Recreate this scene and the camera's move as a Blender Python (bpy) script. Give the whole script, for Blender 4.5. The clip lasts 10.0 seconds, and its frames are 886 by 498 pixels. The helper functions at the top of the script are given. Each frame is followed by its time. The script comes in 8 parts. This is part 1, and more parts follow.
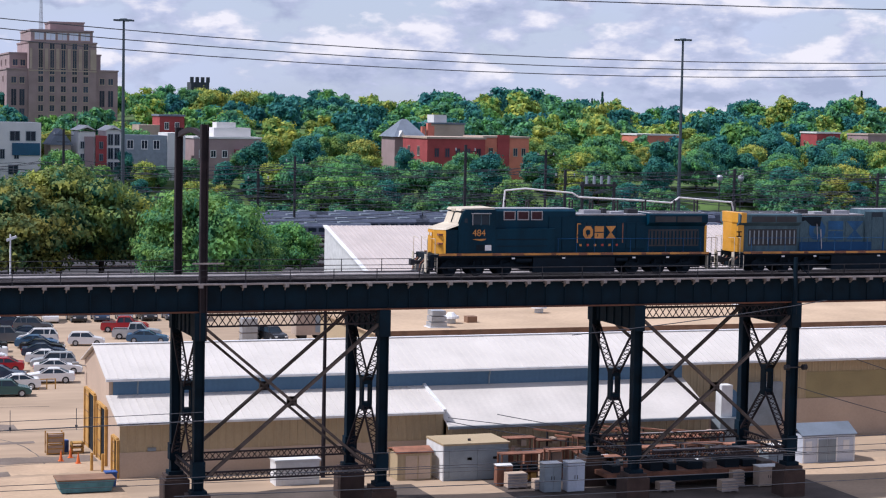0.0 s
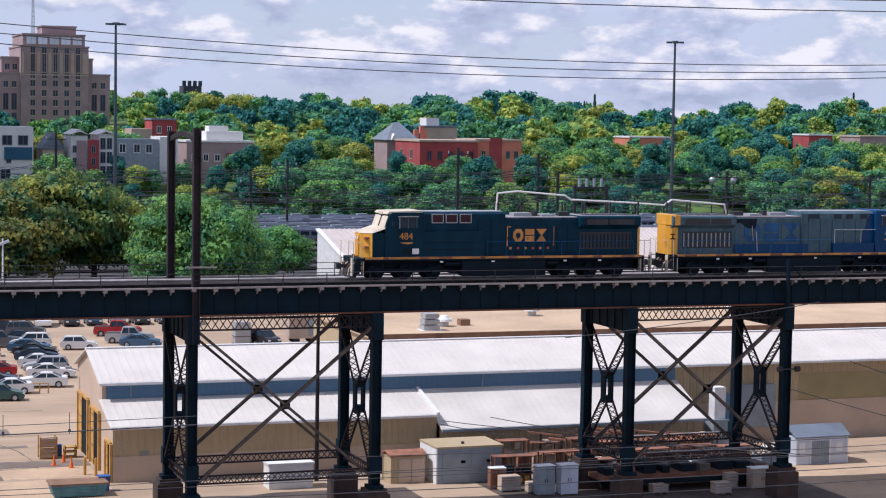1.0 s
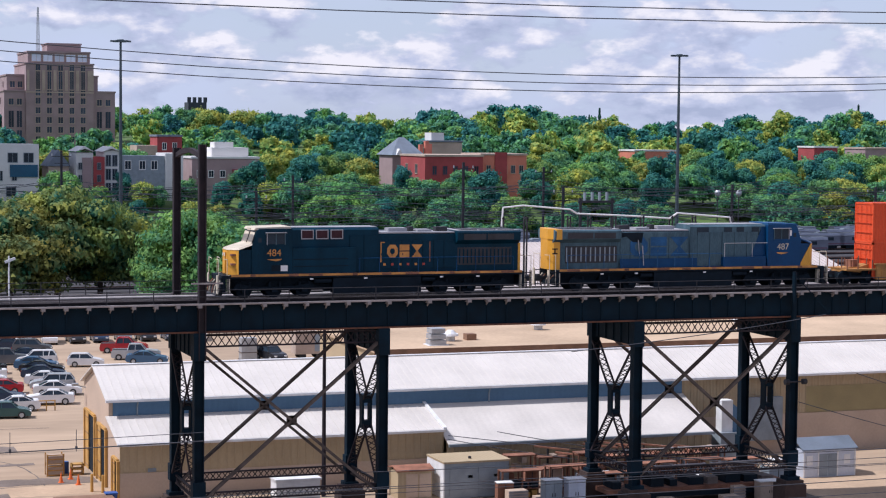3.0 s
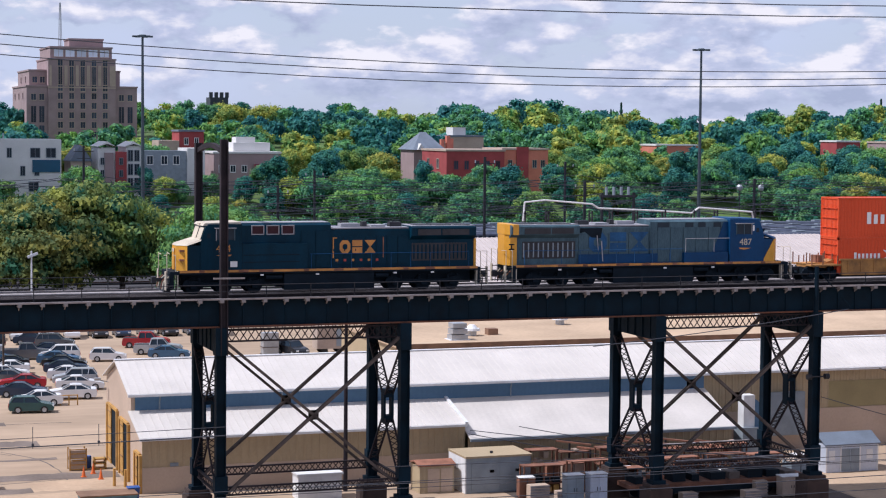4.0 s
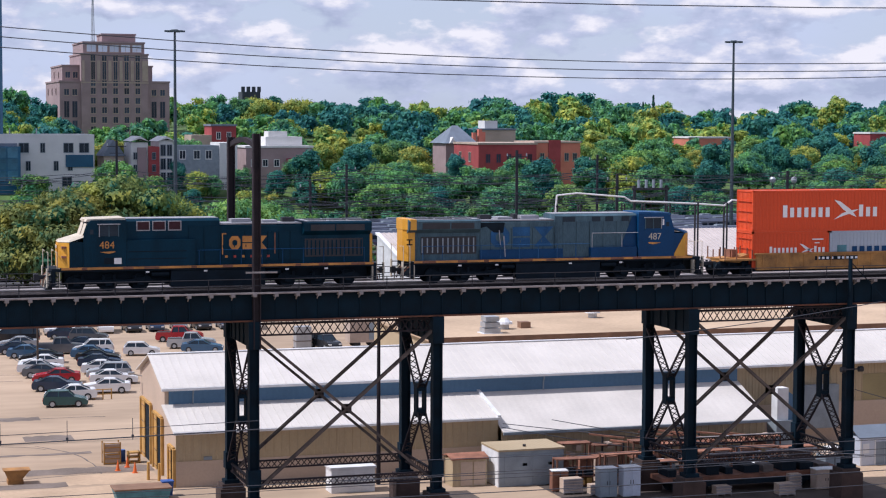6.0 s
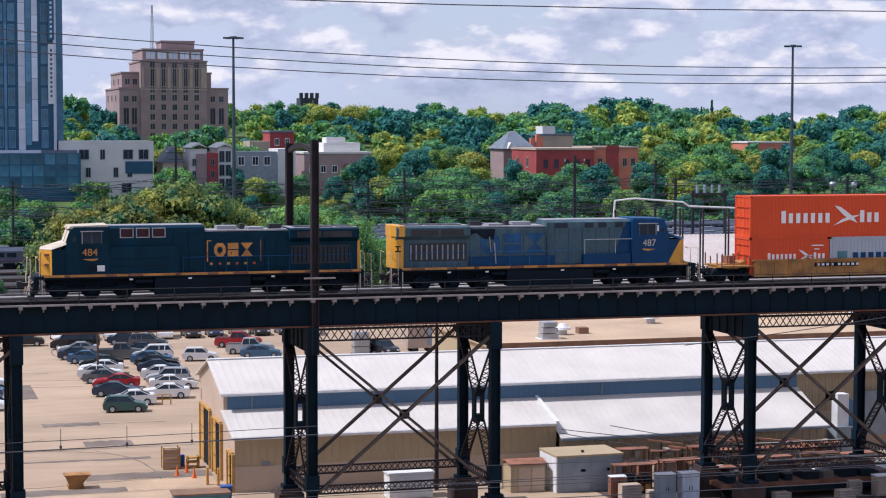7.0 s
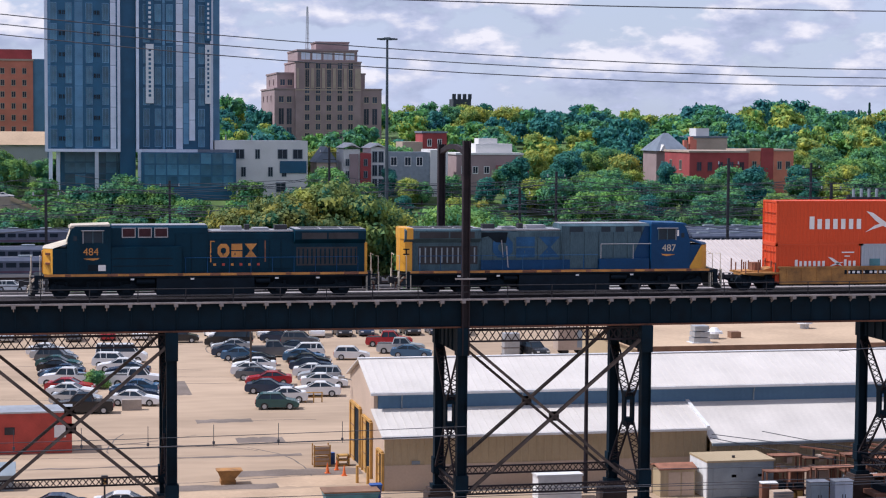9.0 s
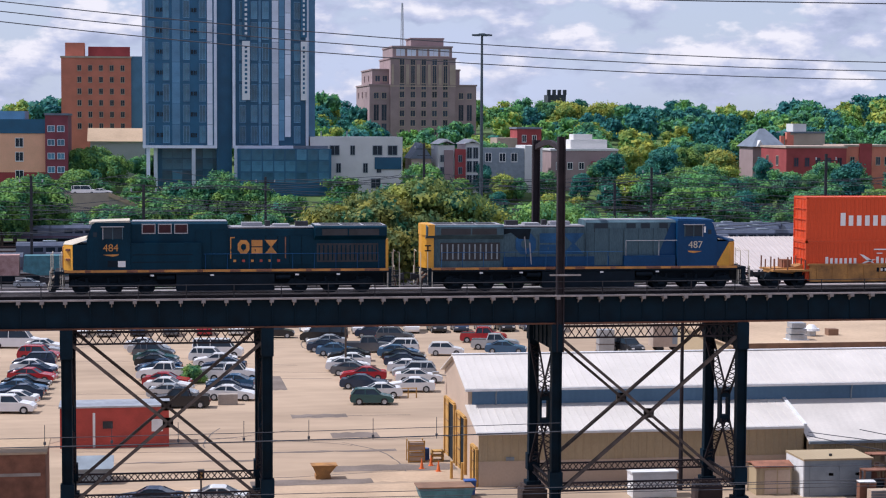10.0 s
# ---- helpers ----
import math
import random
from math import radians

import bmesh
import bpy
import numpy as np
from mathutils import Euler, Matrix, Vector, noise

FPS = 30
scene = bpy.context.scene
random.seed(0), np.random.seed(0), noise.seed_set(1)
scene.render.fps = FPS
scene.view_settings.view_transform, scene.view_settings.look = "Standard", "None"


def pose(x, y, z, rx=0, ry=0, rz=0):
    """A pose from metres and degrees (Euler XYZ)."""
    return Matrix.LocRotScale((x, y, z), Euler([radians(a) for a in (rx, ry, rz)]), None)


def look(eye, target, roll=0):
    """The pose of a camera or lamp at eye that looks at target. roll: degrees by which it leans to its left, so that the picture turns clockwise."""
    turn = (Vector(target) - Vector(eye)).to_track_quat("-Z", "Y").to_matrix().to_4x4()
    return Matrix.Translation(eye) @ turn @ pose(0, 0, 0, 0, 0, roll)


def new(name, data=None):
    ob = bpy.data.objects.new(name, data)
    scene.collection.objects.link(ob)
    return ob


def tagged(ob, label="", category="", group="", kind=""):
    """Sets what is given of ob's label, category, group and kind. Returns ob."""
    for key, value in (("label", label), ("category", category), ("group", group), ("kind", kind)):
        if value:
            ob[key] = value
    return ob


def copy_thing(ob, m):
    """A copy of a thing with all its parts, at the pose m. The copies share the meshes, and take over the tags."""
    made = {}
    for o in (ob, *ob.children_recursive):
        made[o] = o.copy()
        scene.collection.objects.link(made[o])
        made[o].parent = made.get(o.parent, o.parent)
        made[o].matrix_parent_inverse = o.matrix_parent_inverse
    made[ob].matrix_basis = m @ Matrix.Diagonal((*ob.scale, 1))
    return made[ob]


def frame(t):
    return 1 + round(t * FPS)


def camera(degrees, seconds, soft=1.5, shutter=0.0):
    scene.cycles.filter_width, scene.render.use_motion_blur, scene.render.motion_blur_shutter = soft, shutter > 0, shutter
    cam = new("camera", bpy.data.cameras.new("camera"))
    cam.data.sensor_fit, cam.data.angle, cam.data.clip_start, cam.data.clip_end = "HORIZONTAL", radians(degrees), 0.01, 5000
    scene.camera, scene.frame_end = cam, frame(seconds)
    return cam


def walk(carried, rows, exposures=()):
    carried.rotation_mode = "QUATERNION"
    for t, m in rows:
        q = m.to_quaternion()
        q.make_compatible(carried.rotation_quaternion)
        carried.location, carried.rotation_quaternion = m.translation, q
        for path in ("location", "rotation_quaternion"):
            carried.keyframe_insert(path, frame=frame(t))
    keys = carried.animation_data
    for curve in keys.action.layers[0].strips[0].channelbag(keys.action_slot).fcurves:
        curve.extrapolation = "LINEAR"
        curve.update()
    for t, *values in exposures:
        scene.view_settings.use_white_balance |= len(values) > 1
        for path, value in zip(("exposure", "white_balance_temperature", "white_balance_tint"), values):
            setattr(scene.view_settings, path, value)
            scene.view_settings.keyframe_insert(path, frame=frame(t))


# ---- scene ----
cam = camera(26.27, 10.0, soft=1.15)
EYE = (0.0, 0.0, 26.5)

# seconds, heading to the right of the viaduct's normal, tilt, lean (degrees)
PAN = [
    (0, 19.907, -4.051, 1.121),
    (0.5, 20.035, -4.132, 1.000),
    (1, 20.121, -3.956, 0.965),
    (1.5, 20.211, -3.773, 0.905),
    (2, 20.246, -3.610, 0.841),
    (2.5, 20.179, -3.457, 0.692),
    (4, 19.292, -3.680, 0.519),
    (4.5, 19.063, -3.713, 0.474),
    (5, 18.800, -3.758, 0.375),
    (5.5, 18.497, -3.899, 0.305),
    (6.8, 17.245, -3.742, 0.170),
    (7, 16.569, -3.721, 0.092),
    (7.5, 14.279, -3.746, -0.080),
    (8, 13.747, -3.726, 0.130),
    (8.5, 13.166, -3.697, 0.365),
    (9, 12.002, -3.701, 0.392),
    (9.5, 10.385, -3.734, 0.468),
    (10, 9.146, -3.837, 0.277),
]


def aim(heading, tilt, lean):
    h, p = radians(heading), radians(tilt)
    return look(EYE, (EYE[0] + math.sin(h) * math.cos(p), EYE[1] + math.cos(h) * math.cos(p), EYE[2] + math.sin(p)), lean)


walk(cam, [(t, aim(a, b, c)) for t, a, b, c in PAN], exposures=[(0.0, 0.0, 5700.0, 13.5), (10.0, 0.0, 5700.0, 13.5)])

# ---- light ----
SUN_DIR = Vector((-0.56, 0.10, 0.82)).normalized()
sun = new("sun", bpy.data.lights.new("sun", "SUN"))
sun.data.energy, sun.data.angle, sun.data.color = 4.6, radians(0.6), (1.0, 0.92, 0.82)
sun.matrix_world = look(SUN_DIR * 300, (0, 0, 0))


def make_sky():
    """Hazy summer sky with many small cumulus clouds, lit from above."""
    w = bpy.data.worlds.new("sky")
    scene.world = w
    w.use_nodes = True
    nt = w.node_tree
    n, l = nt.nodes, nt.links
    bg = n["Background"]
    sky = n.new("ShaderNodeTexSky")
    sky.sky_type, sky.sun_disc = "NISHITA", False
    sky.sun_elevation = math.asin(SUN_DIR.z)
    sky.sun_rotation = math.atan2(SUN_DIR.x, SUN_DIR.y) % (2 * math.pi)
    tc = n.new("ShaderNodeTexCoord")

    def cloud(shift, size, detail, rough):
        mp = n.new("ShaderNodeMapping")
        mp.inputs["Scale"].default_value = size
        mp.inputs["Location"].default_value = shift
        l.new(tc.outputs["Generated"], mp.inputs["Vector"])
        t = n.new("ShaderNodeTexNoise")
        t.inputs["Scale"].default_value, t.inputs["Detail"].default_value = 1.0, detail
        t.inputs["Roughness"].default_value = rough
        l.new(mp.outputs["Vector"], t.inputs["Vector"])
        return t.outputs["Fac"]

    def ramp(src, *stops):
        r = n.new("ShaderNodeValToRGB")
        e = r.color_ramp.elements
        e[0].position, e[0].color = stops[0]
        e[1].position, e[1].color = stops[-1]
        for p, c in stops[1:-1]:
            e.new(p).color = c
        l.new(src, r.inputs["Fac"])
        return r.outputs["Color"]

    def blend(f, a, b):
        m = n.new("ShaderNodeMix")
        m.data_type = "RGBA"
        l.new(f, m.inputs["Factor"])
        for src, key in ((a, "A"), (b, "B")):
            if isinstance(src, tuple):
                m.inputs[key].default_value = src
            else:
                l.new(src, m.inputs[key])
        return m.outputs["Result"]

    def slope(a, b, gain):
        d = n.new("ShaderNodeMath")
        d.operation = "SUBTRACT"
        l.new(a, d.inputs[0]), l.new(b, d.inputs[1])
        g = n.new("ShaderNodeMath")
        g.operation = "MULTIPLY_ADD"
        l.new(d.outputs[0], g.inputs[0])
        g.inputs[1].default_value, g.inputs[2].default_value = gain, 0.5
        return g.outputs[0]

    black, white = (0, 0, 0, 1), (1, 1, 1, 1)
    # a thin veil over the blue, then grey cloud sheets, then bright puffs
    veil = blend(ramp(cloud((4.0, 2.0, 1.0), (7, 7, 22), 5.0, 0.5), (0.38, black), (0.68, white)), sky.outputs["Color"], (5.5, 5.8, 7.3, 1))
    split = n.new("ShaderNodeSeparateXYZ")
    l.new(tc.outputs["Generated"], split.inputs["Vector"])
    veil = blend(ramp(split.outputs["Z"], (0.10, (0.75, 0.75, 0.75, 1)), (0.55, (0.08, 0.08, 0.08, 1))), veil, (5.9, 6.2, 7.15, 1))
    size = (21.0, 21.0, 46.0)
    body, above = cloud((0.3, 0.8, 0.2), size, 9.0, 0.55), cloud((0.3, 0.8, 0.60), size, 9.0, 0.55)
    tone = ramp(slope(body, above, 3.4), (0.15, (4.2, 4.45, 5.45, 1)), (0.5, (5.5, 5.6, 6.55, 1)), (0.72, (7.2, 6.9, 7.2, 1)), (0.95, (9.0, 8.3, 8.0, 1)))
    l.new(blend(ramp(body, (0.45, black), (0.535, white)), veil, tone), bg.inputs["Color"])
    bg.inputs["Strength"].default_value = 0.105


make_sky()


# ---- materials ----
def mat(name, color, rough=0.8, metal=0.0, scale=2.0, vary=0.25, bump=0.0, fine=18.0, tint=None, stretch=(1, 1, 1), island=0.0, obj=0.0, glow=None, spec=0.5):
    """Colour with variation at two scales, in metres on the object."""
    m = bpy.data.materials.new(name)
    m.use_nodes = True
    nt = m.node_tree
    n, l = nt.nodes, nt.links
    b = n["Principled BSDF"]
    b.inputs["Roughness"].default_value, b.inputs["Metallic"].default_value = rough, metal
    b.inputs["Specular IOR Level"].default_value = spec
    tc = n.new("ShaderNodeTexCoord")
    mp = n.new("ShaderNodeMapping")
    mp.inputs["Scale"].default_value = stretch
    mp.inputs["Location"].default_value = (3.1, 1.7, 0.4)
    l.new(tc.outputs["Object"], mp.inputs["Vector"])
    a = n.new("ShaderNodeTexNoise")
    a.inputs["Scale"].default_value, a.inputs["Detail"].default_value = 1.0 / scale, 5.0
    f = n.new("ShaderNodeTexNoise")
    f.inputs["Scale"].default_value, f.inputs["Detail"].default_value = fine / scale, 4.0
    l.new(mp.outputs["Vector"], a.inputs["Vector"])
    l.new(mp.outputs["Vector"], f.inputs["Vector"])
    add = n.new("ShaderNodeMath")
    add.operation = "MULTIPLY_ADD"
    l.new(f.outputs["Fac"], add.inputs[0])
    add.inputs[1].default_value = 0.5
    l.new(a.outputs["Fac"], add.inputs[2])
    ramp = n.new("ShaderNodeValToRGB")
    e = ramp.color_ramp.elements
    e[0].position, e[1].position = 0.45, 1.05
    dark = tint or tuple(c * (1 - vary) for c in color)
    e[0].color, e[1].color = (*dark, 1), (*[min(1, c * (1 + vary * 0.6)) for c in color], 1)
    l.new(add.outputs[0], ramp.inputs["Fac"])
    out = ramp.outputs["Color"]
    if island or obj:
        hsv = n.new("ShaderNodeHueSaturation")
        rnd = n.new("ShaderNodeMapRange")
        amount = island or obj
        rnd.inputs["To Min"].default_value, rnd.inputs["To Max"].default_value = 1 - amount, 1 + amount
        if island:
            src = n.new("ShaderNodeNewGeometry").outputs["Random Per Island"]
        else:
            src = n.new("ShaderNodeObjectInfo").outputs["Random"]
        l.new(src, rnd.inputs["Value"])
        l.new(rnd.outputs["Result"], hsv.inputs["Value"])
        l.new(out, hsv.inputs["Color"])
        out = hsv.outputs["Color"]
    l.new(out, b.inputs["Base Color"])
    if bump:
        bp = n.new("ShaderNodeBump")
        bp.inputs["Strength"].default_value, bp.inputs["Distance"].default_value = bump, 0.05
        l.new(f.outputs["Fac"], bp.inputs["Height"])
        l.new(bp.outputs["Normal"], b.inputs["Normal"])
    if glow:
        b.inputs["Emission Color"].default_value, b.inputs["Emission Strength"].default_value = (*color, 1), glow
    return m


def leafy(name, color, warm):
    """Leaves: colour by clump and by tree, a little light through them."""
    m = bpy.data.materials.new(name)
    m.use_nodes = True
    nt = m.node_tree
    n, l = nt.nodes, nt.links
    b = n["Principled BSDF"]
    b.inputs["Roughness"].default_value = 0.65
    b.inputs["Specular IOR Level"].default_value = 0.2
    tc = n.new("ShaderNodeTexCoord")
    a = n.new("ShaderNodeTexNoise")
    a.inputs["Scale"].default_value, a.inputs["Detail"].default_value = 0.35, 3.0
    l.new(tc.outputs["Object"], a.inputs["Vector"])
    ramp = n.new("ShaderNodeValToRGB")
    e = ramp.color_ramp.elements
    e[0].position, e[1].position = 0.35, 0.68
    e[0].color, e[1].color = (*color, 1), (*warm, 1)
    l.new(a.outputs["Fac"], ramp.inputs["Fac"])
    hsv = n.new("ShaderNodeHueSaturation")
    geo, info = n.new("ShaderNodeNewGeometry"), n.new("ShaderNodeObjectInfo")
    r1, r2, r3 = n.new("ShaderNodeMapRange"), n.new("ShaderNodeMapRange"), n.new("ShaderNodeMapRange")
    r1.inputs["To Min"].default_value, r1.inputs["To Max"].default_value = 0.86, 1.16
    r2.inputs["To Min"].default_value, r2.inputs["To Max"].default_value = 0.474, 0.545
    r3.inputs["To Min"].default_value, r3.inputs["To Max"].default_value = 0.95, 1.35
    wide = n.new("ShaderNodeTexNoise")
    wide.inputs["Scale"].default_value, wide.inputs["Detail"].default_value = 0.055, 1.0
    l.new(tc.outputs["Object"], wide.inputs["Vector"])
    both = n.new("ShaderNodeMath")
    both.operation = "MULTIPLY_ADD"
    both.inputs[1].default_value = 2.2
    both.inputs[2].default_value = -0.6
    l.new(wide.outputs["Fac"], both.inputs[0])
    mean = n.new("ShaderNodeMix")
    mean.inputs["Factor"].default_value = 0.5
    l.new(both.outputs[0], mean.inputs["A"])
    l.new(info.outputs["Random"], mean.inputs["B"])
    l.new(geo.outputs["Random Per Island"], r1.inputs["Value"])
    l.new(mean.outputs["Result"], r2.inputs["Value"])
    l.new(mean.outputs["Result"], r3.inputs["Value"])
    mul = n.new("ShaderNodeMath")
    mul.operation = "MULTIPLY"
    l.new(r1.outputs["Result"], mul.inputs[0])
    l.new(r3.outputs["Result"], mul.inputs[1])
    l.new(mul.outputs[0], hsv.inputs["Value"])
    l.new(r2.outputs["Result"], hsv.inputs["Hue"])
    l.new(ramp.outputs["Color"], hsv.inputs["Color"])
    l.new(hsv.outputs["Color"], b.inputs["Base Color"])
    tr = n.new("ShaderNodeBsdfTranslucent")
    l.new(hsv.outputs["Color"], tr.inputs["Color"])
    ms = n.new("ShaderNodeMixShader")
    ms.inputs["Fac"].default_value = 0.30
    l.new(b.outputs["BSDF"], ms.inputs[1])
    l.new(tr.outputs["BSDF"], ms.inputs[2])
    l.new(ms.outputs["Shader"], n["Material Output"].inputs["Surface"])
    return m


def striped(name, color, dark, pitch, rough=0.5, metal=0.0, axis=0, depth=0.4):
    """Ribbed sheet metal: ribs across one axis of the object, with weather stains."""
    m = mat(name, color, rough, metal, 3.0, 0.14, spec=0.25)
    nt = m.node_tree
    n, l = nt.nodes, nt.links
    b = n["Principled BSDF"]
    tc = n.new("ShaderNodeTexCoord")
    wv = n.new("ShaderNodeTexWave")
    wv.wave_type, wv.bands_direction = "BANDS", "XYZ"[axis]
    wv.inputs["Scale"].default_value = 0.314 / pitch
    wv.inputs["Distortion"].default_value = 0.0
    l.new(tc.outputs["Object"], wv.inputs["Vector"])
    bp = n.new("ShaderNodeBump")
    bp.inputs["Strength"].default_value, bp.inputs["Distance"].default_value = depth, 0.03
    l.new(wv.outputs["Fac"], bp.inputs["Height"])
    l.new(bp.outputs["Normal"], b.inputs["Normal"])
    return m


STEEL = mat("viaduct_steel", (0.003, 0.013, 0.024), 0.7, 0.0, 1.2, 0.45, 0.3, tint=(0.003, 0.007, 0.012), spec=0.1)
RUST = mat("rusted_flange", (0.13, 0.045, 0.022), 0.85, 0.1, 0.8, 0.6, 0.3, tint=(0.035, 0.022, 0.018))
LACE = mat("laced_steel", (0.030, 0.022, 0.026), 0.7, 0.1, 1.0, 0.5, tint=(0.008, 0.009, 0.013), spec=0.2)
# laced steel made paler for the diagonals: sunlight on them put into the colour
DIAG = mat("sunlit_diagonal", (0.105, 0.085, 0.075), 0.8, 0.1, 0.9, 0.5, 0.2, tint=(0.03, 0.026, 0.028), spec=0.2)
SHEDROOF = striped("pale_ribbed_roof", (0.50, 0.44, 0.42), None, 0.55, 0.6, 0.0, 0, 0.7)
BRACKET = mat("weathered_bracket", (0.27, 0.245, 0.245), 0.8, 0.0, 0.6, 0.5)
TIMBER = mat("weathered_timber", (0.14, 0.115, 0.105), 0.9, 0.0, 0.6, 0.4, 0.3, obj=0.2)
BALLAST = mat("ballast", (0.013, 0.014, 0.018), 0.95, 0.0, 0.5, 0.5, 0.8, spec=0.0)
RAIL = mat("rail_steel", (0.35, 0.30, 0.28), 0.35, 0.8, 1.0, 0.3)
RAILBROWN = mat("rail_rust", (0.11, 0.065, 0.055), 0.75, 0.2, 0.7, 0.4)
CONCRETE = mat("concrete", (0.36, 0.31, 0.27), 0.9, 0.0, 1.5, 0.35, 0.3)
PIER = mat("pier_masonry", (0.05, 0.030, 0.025), 0.92, 0.0, 0.9, 0.5, 0.5)
TIE = mat("creosoted_tie", (0.022, 0.020, 0.022), 0.95, 0.0, 0.5, 0.4, spec=0.0)
PLANK = mat("pale_plank", (0.30, 0.265, 0.26), 0.9, 0.0, 0.9, 0.45)
TAR = mat("tar_seam", (0.10, 0.085, 0.08), 0.8, 0.0, 1.0, 0.3)
LOT = mat("lot_paving", (0.40, 0.30, 0.215), 0.92, 0.0, 14.0, 0.30, 0.3, fine=9.0, stretch=(0.35, 1.0, 1.0), spec=0.1)
EARTH = mat("yard_earth", (0.22, 0.185, 0.15), 0.95, 0.0, 6.0, 0.45, 0.4)
YARDBED = mat("yard_ballast", (0.080, 0.078, 0.085), 0.95, 0.0, 7.0, 0.5, 0.4, fine=12.0, stretch=(0.3, 1.0, 1.0), spec=0.0)
GRASSY = mat("grass_bank", (0.075, 0.13, 0.030), 0.95, 0.0, 6.0, 0.5, 0.5)
ROOFWHITE = striped("white_metal_roof", (0.60, 0.56, 0.525), None, 0.6, 0.45, 0.0, 0, 0.25)
ROOFTAN = mat("tan_membrane_roof", (0.48, 0.355, 0.245), 0.9, 0.0, 8.0, 0.25, fine=20.0, spec=0.15)
WALLTAN = striped("tan_ribbed_wall", (0.42, 0.33, 0.21), None, 0.3, 0.6, 0.0, 0, 0.4)
WALLPINK = striped("pale_ribbed_wall", (0.50, 0.385, 0.30), None, 0.3, 0.6, 0.0, 1, 0.4)
BLUEGREY = striped("bluegrey_sheet", (0.10, 0.19, 0.31), None, 0.45, 0.5, 0.0, 0, 0.3)
OCHRE = mat("ochre_paint", (0.48, 0.27, 0.07), 0.7, 0.0, 0.8, 0.35)
YELLOWED = mat("yellowed_panel", (0.30, 0.245, 0.12), 0.6, 0.0, 2.0, 0.2)
BROWNFASCIA = mat("brown_fascia", (0.23, 0.13, 0.08), 0.8, 0.0, 1.2, 0.4)
GALV = mat("galvanised", (0.45, 0.47, 0.50), 0.45, 0.6, 0.7, 0.25)
WHITE = mat("white_paint", (0.72, 0.72, 0.73), 0.5, 0.0, 0.8, 0.18)
GREYPAINT = mat("grey_paint", (0.24, 0.28, 0.32), 0.55, 0.0, 1.0, 0.25)
TEAL = mat("teal_paint", (0.07, 0.20, 0.24), 0.6, 0.0, 0.7, 0.4)
BLUE = mat("blue_plastic", (0.03, 0.10, 0.34), 0.5, 0.0, 0.5, 0.2)
REDPAINT = mat("red_paint", (0.40, 0.055, 0.04), 0.65, 0.0, 1.2, 0.3)
ORANGECONE = mat("orange_plastic", (0.75, 0.16, 0.03), 0.5, 0.0, 0.3, 0.2)
RUSTBROWN = mat("rust_brown", (0.24, 0.105, 0.065), 0.85, 0.1, 0.7, 0.5, obj=0.25)
DARKMETAL = mat("dark_metal", (0.035, 0.035, 0.042), 0.55, 0.4, 0.6, 0.4)
BLACK = mat("black_rubber", (0.018, 0.018, 0.02), 0.85, 0.0, 0.3, 0.3)
GLASSDARK = mat("dark_glass", (0.02, 0.032, 0.048), 0.15, 0.0, 1.5, 0.3, spec=0.22)
DEEPGLASS = mat("deep_window", (0.030, 0.046, 0.076), 0.3, 0.0, 1.5, 0.4, spec=0.3, obj=0.5)
CABLE = mat("cable", (0.045, 0.05, 0.065), 0.7, 0.0, 1.0, 0.2)
MASTSTEEL = mat("mast_steel", (0.075, 0.10, 0.115), 0.5, 0.5, 2.0, 0.25)
BRICKRED = mat("red_brick", (0.31, 0.056, 0.060), 0.9, 0.0, 3.0, 0.25, fine=30.0)
BRICKORANGE = mat("orange_brick", (0.56, 0.19, 0.13), 0.9, 0.0, 3.0, 0.22, fine=30.0)
BRICKTAN = mat("tan_brick", (0.32, 0.235, 0.24), 0.9, 0.0, 4.0, 0.2, fine=30.0)
PATCH = mat("dark_asphalt_patch", (0.19, 0.155, 0.135), 0.95, 0.0, 4.0, 0.4, 0.3, spec=0.1)
DARKGROUND = mat("dark_ground", (0.085, 0.065, 0.055), 0.95, 0.0, 2.5, 0.5, 0.5)
SLAB = mat("tan_concrete_slab", (0.45, 0.33, 0.23), 0.92, 0.0, 5.0, 0.25, 0.2, spec=0.1)
DARKSTONE = mat("dark_stone", (0.045, 0.055, 0.07), 0.9, 0.0, 2.0, 0.3)
PEACH = mat("peach_stucco", (0.78, 0.42, 0.27), 0.85, 0.0, 4.0, 0.12)
BRICKDARK = mat("dark_red_brick", (0.22, 0.055, 0.075), 0.9, 0.0, 3.0, 0.25, fine=30.0)
STONETRIM = mat("stone_trim", (0.42, 0.33, 0.27), 0.85, 0.0, 3.0, 0.2)
STUCCO = mat("white_stucco", (0.64, 0.63, 0.62), 0.8, 0.0, 4.0, 0.12)
SLATE = mat("slate_roof", (0.15, 0.18, 0.23), 0.8, 0.0, 2.0, 0.25)
PANELDARK = mat("dark_blue_panel", (0.016, 0.098, 0.190), 0.35, 0.2, 3.0, 0.25, obj=0.25)
PANELMID = mat("blue_panel", (0.11, 0.25, 0.40), 0.35, 0.3, 3.0, 0.25, obj=0.25)
PANELPALE = mat("pale_panel", (0.62, 0.67, 0.78), 0.4, 0.2, 3.0, 0.15, obj=0.15)
WINBLUE = mat("tower_glass", (0.07, 0.19, 0.29), 0.12, 0.0, 3.0, 0.4, obj=0.4)
SIGNPALE = mat("sign_pale", (0.70, 0.72, 0.75), 0.6, 0.0, 2.0, 0.08)
BARK = mat("bark", (0.07, 0.05, 0.038), 0.95, 0.0, 0.5, 0.4, 0.5)
